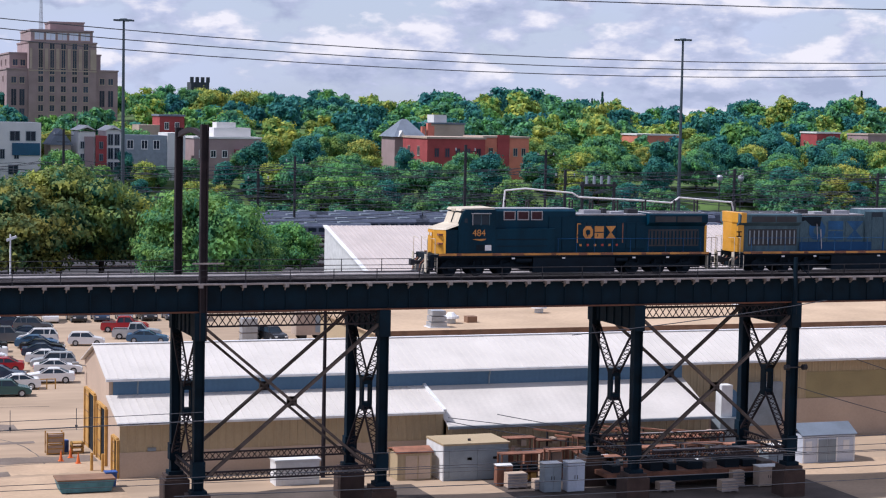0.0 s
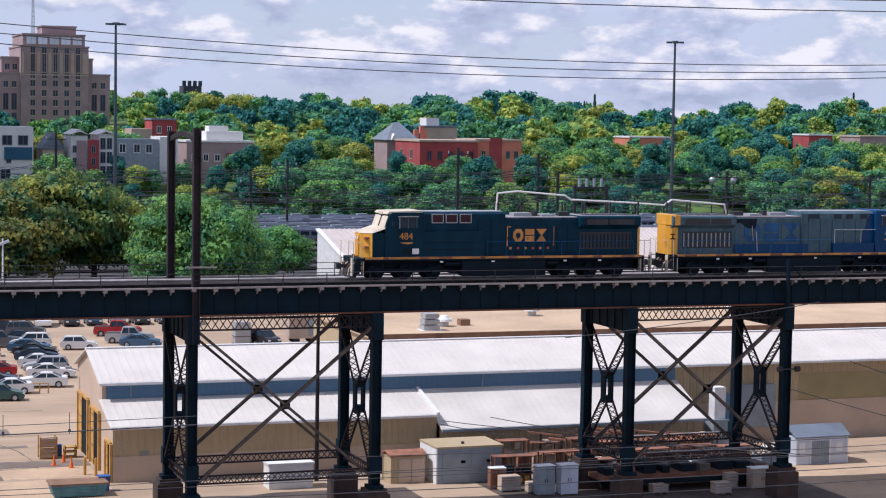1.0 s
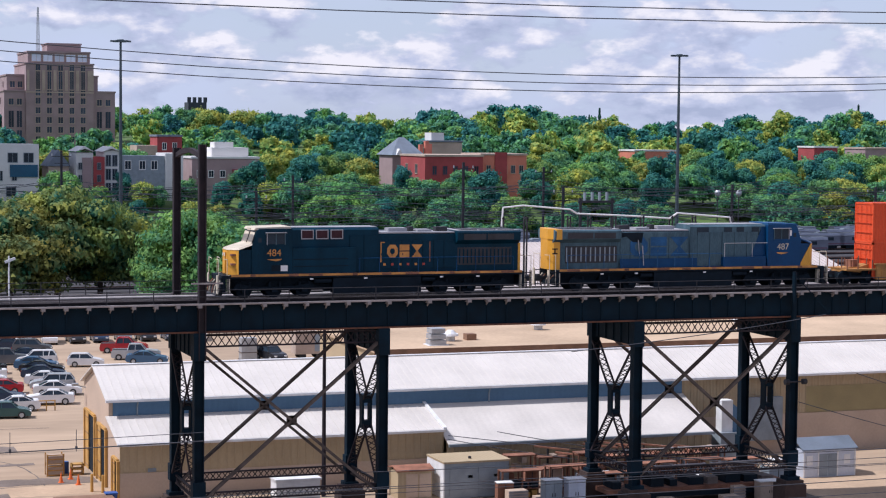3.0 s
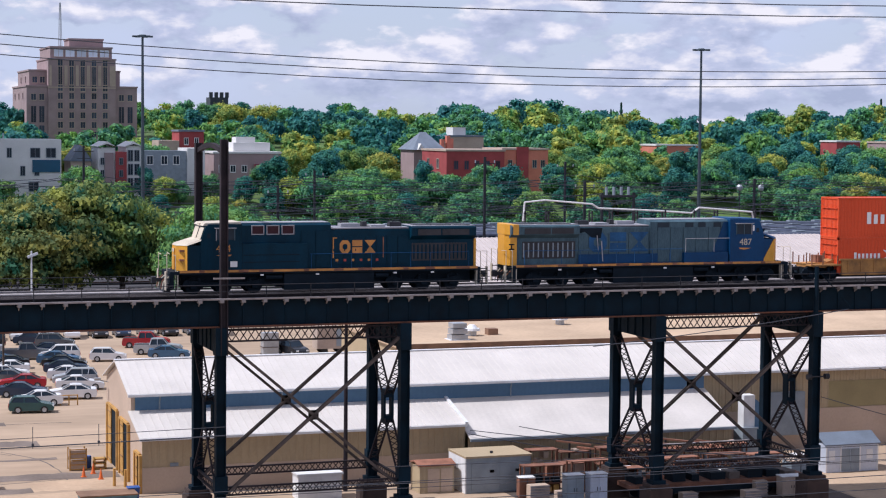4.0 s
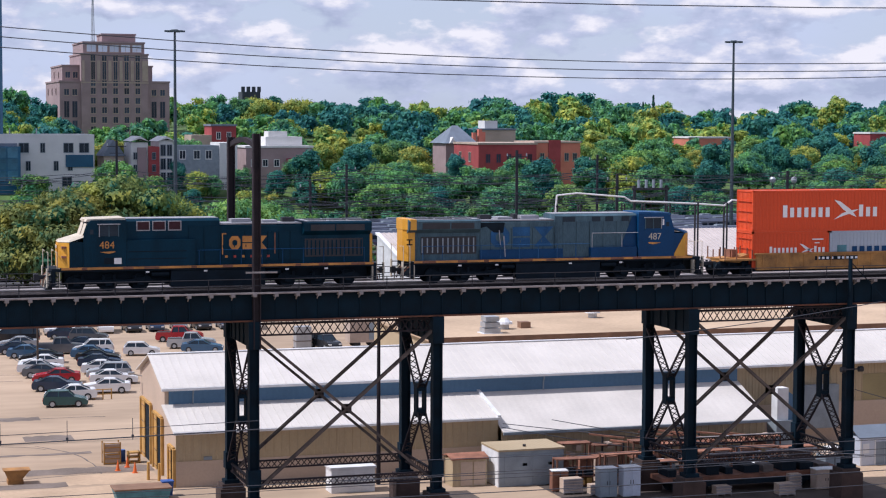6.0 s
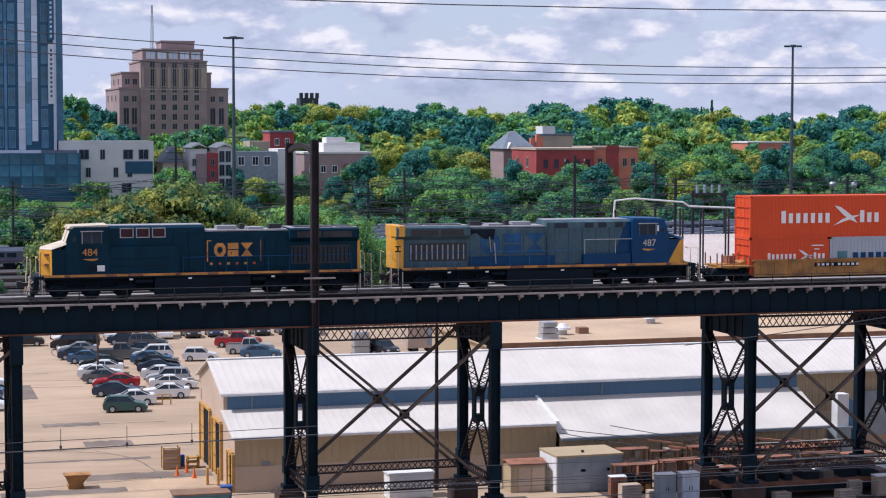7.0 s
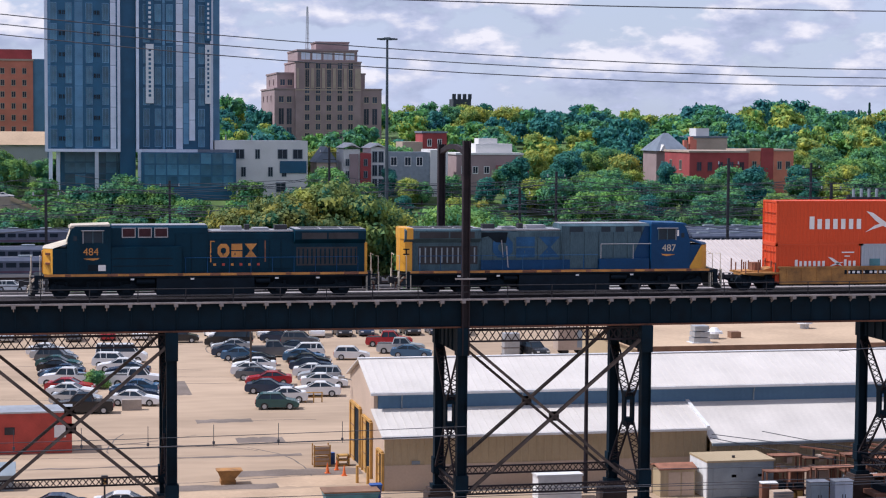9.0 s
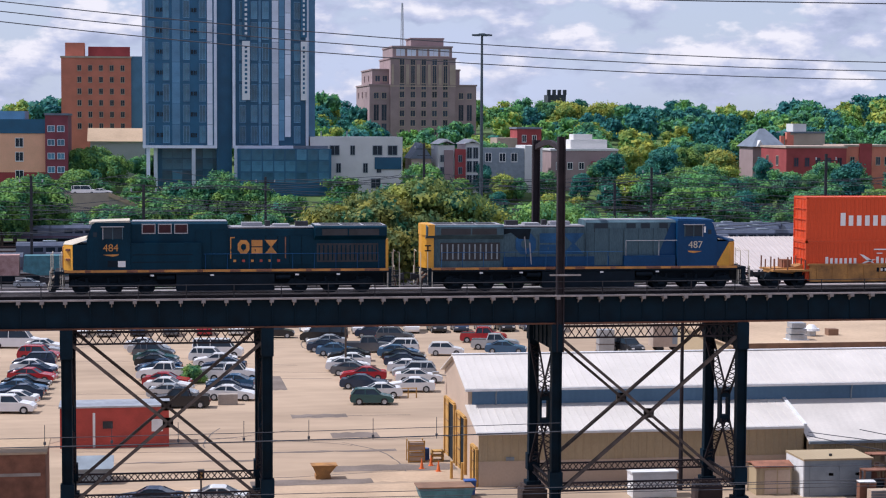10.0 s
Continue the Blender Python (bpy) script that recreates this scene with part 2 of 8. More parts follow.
LEAF = [leafy("leaf_green", (0.034, 0.150, 0.105), (0.175, 0.33, 0.095)),
        leafy("leaf_deep", (0.018, 0.115, 0.120), (0.065, 0.220, 0.140)),
        leafy("leaf_yellow", (0.090, 0.205, 0.065), (0.42, 0.38, 0.070)),
        # ochre second colour stands for sunlit crown tops, spread by noise
        leafy("leaf_ochre_lit", (0.024, 0.110, 0.062), (0.30, 0.285, 0.055)),
        leafy("leaf_fresh", (0.045, 0.165, 0.080), (0.24, 0.36, 0.078)),
        leafy("needle_dark", (0.020, 0.085, 0.070), (0.040, 0.130, 0.085))]
LBLUE = mat("loco_dark_blue", (0.0016, 0.026, 0.050), 0.5, 0.0, 2.0, 0.45, spec=0.12, stretch=(2.0, 2.0, 0.6))
LBLUE2 = mat("loco_blue", (0.004, 0.046, 0.135), 0.45, 0.0, 2.0, 0.3, spec=0.2)
LFADE = mat("loco_faded_blue", (0.022, 0.085, 0.200), 0.6, 0.0, 1.0, 0.5, spec=0.2)
LGREY = mat("loco_grey", (0.066, 0.112, 0.140), 0.6, 0.0, 1.8, 0.6, tint=(0.026, 0.048, 0.068), spec=0.15, stretch=(2.2, 2.2, 0.5))
LYELLOW = mat("loco_yellow", (0.62, 0.30, 0.025), 0.5, 0.0, 1.2, 0.25)
LROOF = mat("loco_roof_dust", (0.30, 0.30, 0.33), 0.8, 0.0, 1.5, 0.3)
LSTRIPE = mat("loco_stripe", (0.54, 0.23, 0.05), 0.55, 0.0, 0.8, 0.45)
LPANE = mat("reddish_pane", (0.045, 0.018, 0.024), 0.4, 0.0, 0.6, 0.5, spec=0.12)
LAMPW = mat("lamp_lens", (0.8, 0.8, 0.8), 0.1)
LCREAM = mat("loco_cream", (0.55, 0.48, 0.38), 0.6, 0.0, 1.0, 0.25)
UNDER = mat("underframe", (0.006, 0.013, 0.022), 0.75, 0.1, 0.6, 0.4, spec=0.2)
CONTORANGE = striped("container_orange", (0.64, 0.078, 0.022), None, 0.28, 0.5, 0.0, 0, 0.5)
CONTGREY = striped("container_grey", (0.40, 0.44, 0.50), None, 0.28, 0.5, 0.0, 0, 0.5)
WELLYELLOW = mat("well_car_yellow", (0.42, 0.20, 0.05), 0.75, 0.0, 0.8, 0.5, tint=(0.14, 0.07, 0.03))
LETTER = mat("white_lettering", (0.78, 0.76, 0.76), 0.6, 0.0, 0.5, 0.1)
SILVER = mat("stainless_train", (0.16, 0.18, 0.24), 0.35, 0.6, 2.0, 0.25)
YARDTRAIN = mat("train_band", (0.12, 0.06, 0.10), 0.5, 0.0, 2.0, 0.25)


# ---- building blocks ----
def bx(bm, x0, x1, y0, y1, z0, z1):
    v = [bm.verts.new(c) for c in ((x0, y0, z0), (x1, y0, z0), (x1, y1, z0), (x0, y1, z0), (x0, y0, z1), (x1, y0, z1), (x1, y1, z1), (x0, y1, z1))]
    for f in ((3, 2, 1, 0), (4, 5, 6, 7), (0, 1, 5, 4), (1, 2, 6, 5), (2, 3, 7, 6), (3, 0, 4, 7)):
        bm.faces.new([v[i] for i in f])


def beam(bm, p, q, w, h=None, up=(0, 0, 1)):
    """A bar of w by h from p to q."""
    p, q, h = Vector(p), Vector(q), h or w
    d = (q - p).normalized()
    s = d.cross(Vector(up))
    if s.length < 1e-4:
        s = d.cross(Vector((0, 1, 0)))
    s.normalize()
    u = s.cross(d)
    c = [(-w / 2, -h / 2), (w / 2, -h / 2), (w / 2, h / 2), (-w / 2, h / 2)]
    a = [bm.verts.new(p + s * i + u * j) for i, j in c]
    b = [bm.verts.new(q + s * i + u * j) for i, j in c]
    bm.faces.new(a), bm.faces.new(b[::-1])
    for i in range(4):
        bm.faces.new((a[i], b[i], b[(i + 1) % 4], a[(i + 1) % 4])[::-1])


def rod(bm, p, q, r0, r1=None, n=8):
    """A round bar, tapered from r0 to r1."""
    p, q, r1 = Vector(p), Vector(q), r0 if r1 is None else r1
    d = (q - p).normalized()
    s = d.cross(Vector((0, 0, 1)))
    if s.length < 1e-4:
        s = Vector((1, 0, 0))
    s.normalize()
    u = s.cross(d)
    ring = lambda c, r: [bm.verts.new(c + (s * math.cos(2 * math.pi * i / n) + u * math.sin(2 * math.pi * i / n)) * r) for i in range(n)]
    a, b = ring(p, r0), ring(q, r1)
    bm.faces.new(a[::-1]), bm.faces.new(b)
    for i in range(n):
        bm.faces.new((a[i], a[(i + 1) % n], b[(i + 1) % n], b[i]))


def prism(bm, pts, axis, a, b):
    """A polygon, drawn in the two other axes in order, drawn out along axis from a to b."""
    def put(p, c):
        v = list(p)
        v.insert("xyz".index(axis), c)
        return bm.verts.new(v)
    lo, hi = [put(p, a) for p in pts], [put(p, b) for p in pts]
    bm.faces.new(lo), bm.faces.new(hi[::-1])
    k = len(pts)
    for i in range(k):
        bm.faces.new((lo[i], hi[i], hi[(i + 1) % k], lo[(i + 1) % k])[::-1])


def lattice(bm, p, q, depth, up, chord=0.10, lace=0.05, step=0.45, cross=True):
    """A laced strut: two chords and crossed lacing bars."""
    p, q, up = Vector(p), Vector(q), Vector(up).normalized()
    d = q - p
    o = up * (depth / 2)
    side = d.cross(up)
    for s in (-1, 1):
        beam(bm, p + o * s, q + o * s, chord * 1.6, chord, up)
    k = max(2, round(d.length / step))
    for i in range(k):
        a, b = p + d * (i / k), p + d * ((i + 1) / k)
        s = 1 if i % 2 else -1
        beam(bm, a + o * s, b - o * s, lace, 0.03, side)
        if cross:
            beam(bm, a - o * s, b + o * s, lace, 0.03, side)


def soften(bm, width, angle=35):
    edges = [e for e in bm.edges if len(e.link_faces) == 2 and e.calc_face_angle(0) > radians(angle)]
    bmesh.ops.bevel(bm, geom=edges, offset=width, segments=1, affect="EDGES", clamp_overlap=True)


def mesh_of(name, bm, material):
    bmesh.ops.recalc_face_normals(bm, faces=bm.faces)
    me = bpy.data.meshes.new(name)
    bm.to_mesh(me)
    bm.free()
    me.materials.append(material)
    return me


def part(name, bm, material, parent, label="", smooth=False, kind=""):
    me = mesh_of(name, bm, material)
    if smooth:
        me.polygons.foreach_set("use_smooth", [True] * len(me.polygons))
    ob = new(name, me)
    ob.parent = parent
    return tagged(ob, label, kind=kind)


def piece(name, me, parent, loc=(0, 0, 0), rz=0.0, label=""):
    """One more object on a mesh that alike pieces share."""
    ob = new(name, me)
    ob.parent, ob.location, ob.rotation_euler = parent, loc, (0, 0, rz)
    return tagged(ob, label)


def thing(name, loc=(0, 0, 0), label="", category="", group="", kind="", rz=0.0):
    ob = new(name)
    ob.empty_display_size = 0.3
    ob.location, ob.rotation_euler = loc, (0, 0, radians(rz))
    return tagged(ob, label, category, group, kind)


def solid(name, bm, material, label="", category="", group="", kind="", loc=(0, 0, 0)):
    ob = new(name, mesh_of(name, bm, material))
    ob.location = loc
    return tagged(ob, label, category, group, kind)


def B():
    return bmesh.new()


def words(name, text, size, material, parent, loc, rot, label=""):
    """Flat lettering in the built-in font, as a mesh."""
    cu = bpy.data.curves.new(name, "FONT")
    cu.body, cu.size, cu.align_x, cu.align_y, cu.extrude = text, size, "CENTER", "CENTER", 0.006
    tmp = bpy.data.objects.new(name, cu)
    scene.collection.objects.link(tmp)
    me = bpy.data.meshes.new_from_object(tmp.evaluated_get(bpy.context.evaluated_depsgraph_get()))
    bpy.data.objects.remove(tmp)
    bpy.data.curves.remove(cu)
    me.materials.clear()
    me.materials.append(material)
    ob = new(name, me)
    ob.parent, ob.location, ob.rotation_euler = parent, loc, [radians(a) for a in rot]
    return tagged(ob, label)


def hill(x, y):
    """Height of the ground: flat yard, then a wooded rise."""
    s = lambda a, b: max(0.0, min(1.0, (y - a) / (b - a))) ** 2 * (3 - 2 * max(0.0, min(1.0, (y - a) / (b - a))))
    b = x / max(y, 1.0)
    g = lambda c, w: math.exp(-((b - c) / w) ** 2)
    swell = -5.5 * g(0.333, 0.022) - 4.5 * g(0.50, 0.05) + 2.5 * g(0.405, 0.022) + 1.5 * g(0.20, 0.03)
    return 9.0 * s(428, 470) + 13.0 * s(470, 680) + 3.0 * s(680, 900) + swell * s(540, 640)


# ---- ground ----
def build_ground():
    bm = B()
    xs = [-2600, -1200, -500] + list(range(-240, 700, 20)) + [900, 1500, 2600]
    ys = [-300, -100, 60, 240, 340, 410] + list(range(425, 720, 12)) + [760, 820, 900, 1200, 2000, 3600]
    g = [[bm.verts.new((x, y, hill(x, y) - 0.02)) for x in xs] for y in ys]
    for j in range(len(ys) - 1):
        for i in range(len(xs) - 1):
            bm.faces.new((g[j][i], g[j][i + 1], g[j + 1][i + 1], g[j + 1][i]))
    ob = solid("ground", bm, EARTH, "brown earth and grass rising to a wooded hill", "ground", kind="structure")
    ob.data.materials.append(GRASSY)
    ob.data.materials.append(YARDBED)
    for p in ob.data.polygons:
        if p.center.y > 428:
            p.material_index = 1
        elif p.center.y > 245:
            p.material_index = 2
    bm = B()
    bx(bm, -120, 150, 60, 242, -0.3, 0.03)
    for name, m, label, boxes in (
            ("asphalt_patch", PATCH, "darker worn asphalt patch in the paving", ((11.0, 14.5, 186.0, 196.0), (13.5, 18.5, 168.0, 170.0), (-4.0, 1.5, 160.5, 162.0), (16.0, 20.0, 157.0, 159.5), (14.5, 24.0, 141.5, 144.0), (8.0, 17.0, 136.8, 138.6), (10.5, 20.5, 150.2, 151.0), (-3.0, 9.0, 147.0, 147.5))),
            ("tan_slab", SLAB, "sunlit tan concrete slab", ((17.0, 23.8, 137.2, 141.2), (6.0, 23.9, 124.5, 136.4), (73.5, 100.0, 116.0, 128.5), (-4.5, 5.8, 126.0, 137.0))),
            ("dirt_patch", DARKGROUND, "dark patch of ground under the viaduct", ((49.5, 73.2, 112.0, 133.4), (25.0, 44.0, 112.0, 127.5)))):
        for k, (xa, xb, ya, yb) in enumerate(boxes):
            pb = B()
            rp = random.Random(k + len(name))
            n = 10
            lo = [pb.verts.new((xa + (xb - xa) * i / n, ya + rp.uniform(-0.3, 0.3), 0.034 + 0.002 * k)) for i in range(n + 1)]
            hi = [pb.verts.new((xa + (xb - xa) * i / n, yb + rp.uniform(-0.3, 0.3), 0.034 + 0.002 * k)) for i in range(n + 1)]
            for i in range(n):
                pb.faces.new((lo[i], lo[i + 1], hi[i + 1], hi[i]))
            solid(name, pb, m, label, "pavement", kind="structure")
    rp = random.Random(77)
    tb = B()
    for k in range(26):
        x, y, a = rp.uniform(-16, 22), rp.uniform(138, 232), rp.choice((0.05, 0.1, -0.08, 1.5, 0.3))
        for j in range(rp.randrange(8, 22)):
            a += rp.gauss(0, 0.12)
            q = (x + math.cos(a) * 1.1, y + math.sin(a) * 1.1)
            beam(tb, (x, y, 0.036), (*q, 0.036), rp.uniform(0.05, 0.13), 0.01)
            x, y = q
            if not (-20 < x < 23.6):
                break
    solid("tar_seam", tb, TAR, "dark wandering tar seams in the paving", "seam", kind="stuff")
    solid("pavement", bm, LOT, "sun-bleached pale concrete paving of a parking lot", "pavement", kind="structure")


build_ground()

# ---- viaduct ----
Y_NEAR, Y_FAR = 117.0, 124.0
BENTS = [-34.82, -22.63, -4.34, 7.85, 26.14, 38.33, 56.62, 68.81, 87.10, 99.29, 117.58, 129.77]
Z_RAIL = 15.67


def build_deck():
    deck = thing("viaduct_deck", (0, 0, 0), "dark riveted steel girder viaduct deck with rusted flanges", "viaduct", kind="structure")
    x0, x1 = -60.0, 160.0
    for y, s in ((Y_NEAR, -1), (Y_FAR, 1)):
        bm = B()
        bx(bm, x0, x1, y - 0.04, y + 0.04, 13.85, 15.42)
        part("girder", bm, STEEL, deck)
        st = B()
        bx(st, -0.04, 0.04, -0.11, 0.11, 13.86, 15.41)
        st = mesh_of("stiffener", st, STEEL)
        for k in range(150):
            piece("stiffener", st, deck, (-40.3 + k * 1.3855, y, 0))
        bm = B()
        bx(bm, x0, x1, y - 0.24, y + 0.24, 13.75, 13.85)
        part("bottom_flange", bm, RUST, deck, "rust-streaked bottom flange")
        bm = B()
        bx(bm, x0, x1, y - 0.24, y + 0.24, 15.42, 15.48)
        part("top_flange", bm, STEEL, deck)
        bm = B()
        bx(bm, x0, x1, y + s * 0.55 - 0.12, y + s * 0.55 + 0.12, 15.54, 15.64)
        part("edge_plank", bm, PLANK, deck, "pale weathered edge plank")
    bm = B()
    bx(bm, x0, x1, Y_NEAR - 0.42, Y_FAR + 0.42, 15.48, 15.52)
    part("deck_slab", bm, BALLAST, deck, "cinder-grey deck surface")
    tie = B()
    bx(tie, -0.12, 0.12, -1.35, 1.35, 15.52, 15.57)
    tie = mesh_of("tie", tie, TIE)
    for k in range(250):
        piece("tie", tie, deck, (-16 + k * 0.52, 120.4, 0))
    for y in (119.68, 121.12):
        bm = B()
        bx(bm, x0, x1, y - 0.035, y + 0.035, 15.59, Z_RAIL)
        bx(bm, x0, x1, y - 0.07, y + 0.07, 15.57, 15.59)
        part("rail", bm, RAIL, deck, "steel running rail")
    bm = B()
    bx(bm, x0, x1, 122.7, 123.7, 15.52, 15.58)
    part("walkway_board", bm, BRACKET, deck, "pale walkway boards beyond the track")
    bm = B()
    bx(bm, x0, x1, 118.05, 118.2, 15.52, 15.68)
    part("guard_timber", bm, TIE, deck, "dark guard timber")
    br = B()
    bx(br, -0.12, 0.12, Y_NEAR - 0.72, Y_NEAR - 0.1, 15.36, 15.54)
    prism(br, [(Y_NEAR - 0.5, 15.36), (Y_NEAR - 0.1, 15.36), (Y_NEAR - 0.1, 15.12)], "x", -0.03, 0.03)
    br = mesh_of("bracket", br, BRACKET)
    for k in range(110):
        piece("bracket", br, deck, (-21.0 + k * 1.3855, 0, 0))
    return deck


def build_railing(y, name):
    r = thing(name, (0, y, 15.55), "thin dark steel pipe railing along the deck", "railing", "railings of the viaduct")
    for z in (0.5, 0.92):
        bm = B()
        rod(bm, (-60, 0, z), (160, 0, z), 0.025, n=6)
        part("pipe", bm, DARKMETAL, r)
    post = B()
    rod(post, (0, 0, 0), (0, 0, 0.95), 0.032, n=6)
    post = mesh_of("post", post, DARKMETAL)
    for k in range(50):
        piece("post", post, r, (-20.3 + k * 2.9, 0, 0))


def tower_template(x):
    """A braced steel tower between bents x and x + 12.19."""
    L = 12.19
    t = thing("trestle_tower", (x, 0, 0), "dark steel trestle tower with riveted legs and laced bracing", "trestle tower", "towers of the viaduct")
    for i in (0, L):
        for y in (Y_NEAR, Y_FAR):
            bm = B()
            for s in (-1, 1):
                bx(bm, i + s * 0.29 - 0.03, i + s * 0.29 + 0.03, y - 0.3, y + 0.3, 2.3, 13.75)
            bx(bm, i - 0.27, i + 0.27, y - 0.05, y + 0.05, 2.3, 13.75)
            bx(bm, i - 0.38, i + 0.38, y - 0.42, y + 0.42, 12.0, 13.75)
            bx(bm, i - 0.5, i + 0.5, y - 0.5, y + 0.5, 2.2, 2.45)
            bx(bm, i - 0.42, i + 0.42, y - 0.36, y + 0.36, 3.2, 4.3)
            part("leg", bm, STEEL, t)
            bm = B()
            bx(bm, i - 0.85, i + 0.85, y - 0.85, y + 0.85, -0.3, 1.9)
            bx(bm, i - 0.7, i + 0.7, y - 0.7, y + 0.7, 1.9, 2.2)
            soften(bm, 0.06)
            part("pedestal", bm, PIER, t, "brown stained masonry pedestal")
        # cross girder and transverse bracing
        bm = B()
        bx(bm, i - 0.12, i + 0.12, Y_NEAR + 0.4, Y_FAR - 0.4, 12.05, 13.75)
        for k in range(5):
            yy = Y_NEAR + 1.0 + k * 1.25
            bx(bm, i - 0.2, i + 0.2, yy - 0.05, yy + 0.05, 12.1, 13.7)
        part("cross_girder", bm, STEEL, t)
        yc, zc = (Y_NEAR + Y_FAR) / 2, 7.8
        for s in (-1, 1):
            yl = yc + s * 3.2
            for z, ze in ((11.7, zc + 0.8), (3.7, zc - 0.8)):
                bm = B()
                lattice(bm, (i, yl, z), (i, yc + s * 0.25, ze), 0.56, (1, 0, 0), 0.09, 0.055, 0.46)
                part("laced_brace", bm, LACE, t)
        bm = B()
        for s in (-1, 1):
            bx(bm, i + s * 0.28 - 0.07, i + s * 0.28 + 0.07, yc - 0.32, yc + 0.32, zc - 0.85, zc + 0.85)
            bx(bm, i - 0.34, i + 0.34, yc - 0.34, yc + 0.34, zc + s * 0.85 - 0.24, zc + s * 0.85 + 0.24)
        part("centre_ring", bm, STEEL, t)
        bm = B()
        lattice(bm, (i, Y_NEAR + 0.3, 3.3), (i, Y_FAR - 0.3, 3.3), 0.5, (0, 0, 1), 0.1, 0.05, 0.5)
        part("bottom_strut", bm, LACE, t)
    for y in (Y_NEAR, Y_FAR):
        for a, b in ((12.85, 3.05), (3.05, 12.85)):
            bm = B()
            for s in (-1, 1):
                beam(bm, (0.3, y + s * 0.14, a), (L - 0.3, y + s * 0.14, b), 0.06, 0.17)
            bx(bm, L / 2 - 0.32, L / 2 + 0.32, y - 0.1, y + 0.1, 7.65, 8.25)
            part("diagonal", bm, DIAG, t)
        bm = B()
        lattice(bm, (0.3, y, 3.3), (L - 0.3, y, 3.3), 0.5, (0, 0, 1), 0.1, 0.06, 0.42)
        part("bottom_strut", bm, LACE, t)
        bm = B()
        lattice(bm, (0.3, y + (0.3 if y < 120 else -0.3), 13.2), (L - 0.3, y + (0.3 if y < 120 else -0.3), 13.2), 0.75, (0, 0, 1), 0.1, 0.06, 0.5)
        part("top_strut", bm, LACE, t)
    return t


build_deck()
build_railing(Y_FAR + 0.5, "railing")
build_railing(Y_NEAR - 0.45, "railing")
tower = tower_template(BENTS[0])
for b in BENTS[2::2]:
    copy_thing(tower, pose(b, 0, 0))


def build_portal():
    p = thing("portal_frame", (26.3, 0, 0), "rusty old overhead-wire portal of two posts and a bowed beam", "portal frame")
    for y, z0, z1 in ((116.75, 12.0, 25.6), (124.4, 15.0, 25.3)):
        bm = B()
        for s in (-1, 1):
            bx(bm, s * 0.2 - 0.04, s * 0.2 + 0.04, y - 0.22, y + 0.22, z0, z1)
        bx(bm, -0.18, 0.18, y - 0.03, y + 0.03, z0, z1)
        part("post", bm, LACE, p)
    bm = B()
    arch = [(116.75 + 7.65 * k / 10, 24.62 + 0.42 * math.sin(math.pi * k / 10)) for k in range(11)]
    prism(bm, arch + [(y, z + 0.32) for y, z in arch[::-1]], "x", -0.13, 0.13)
    part("bowed_beam", bm, LACE, p)
    bm = B()
    bx(bm, -0.75, 1.25, 116.35, 116.43, 16.85, 16.95)
    part("cross_arm", bm, BRACKET, p, "pale weathered cross arm")


build_portal()


# ---- train ----
def painted_shapes(parent, s, y, x0, z0, h, material, squeeze=1.05):
    """Three block shapes of a painted mark, slightly proud of the hood."""
    w = h * squeeze

    def at(u):
        return x0 + s * u
    flip = 0.002 if y > 0 else -0.002
    bm = B()
    ring = [(0.0, 0.28), (0.24, 0.0), (0.72, 0.0), (0.95, 0.28), (0.95, 0.72), (0.72, 1.0), (0.24, 1.0), (0.0, 0.72)]
    for a, b in zip(ring, ring[1:] + ring[:1]):
        q = [a, b] + [(0.475 + (u - 0.475) * 0.45, 0.5 + (v - 0.5) * 0.42) for u, v in (b, a)]
        bm.faces.new([bm.verts.new((at(u * w), y, z0 + v * h)) for u, v in q])
    part("painted_mark", bm, material, parent, "painted eight-sided ring")
    bm = B()
    for c, d in ((0.0, 0.46), (0.54, 1.0)):
        bm.faces.new([bm.verts.new((at(u * w), y, z0 + v * h)) for u, v in ((1.12, c), (2.0, c), (2.0, d), (1.12, d))])
    part("painted_mark", bm, material, parent, "two painted bars")
    bm = B()
    for q in (((2.2, 0.0), (3.2, 0.0), (2.7, 0.56)), ((2.2, 1.0), (3.2, 1.0), (2.7, 0.44))):
        bm.faces.new([bm.verts.new((at(u * w), y + flip * (q[0][1] - 0.5), z0 + v * h)) for u, v in q])
    part("painted_mark", bm, material, parent, "two painted triangles")


def wheel_mesh():
    bm = B()
    rod(bm, (0, -0.07, 0), (0, 0.07, 0), 0.53, n=24)
    rod(bm, (0, -0.10, 0), (0, -0.06, 0), 0.57, n=24)
    rod(bm, (0, -0.16, 0), (0, 0.16, 0), 0.14, n=12)
    return mesh_of("wheel", bm, UNDER)


WHEEL = wheel_mesh()


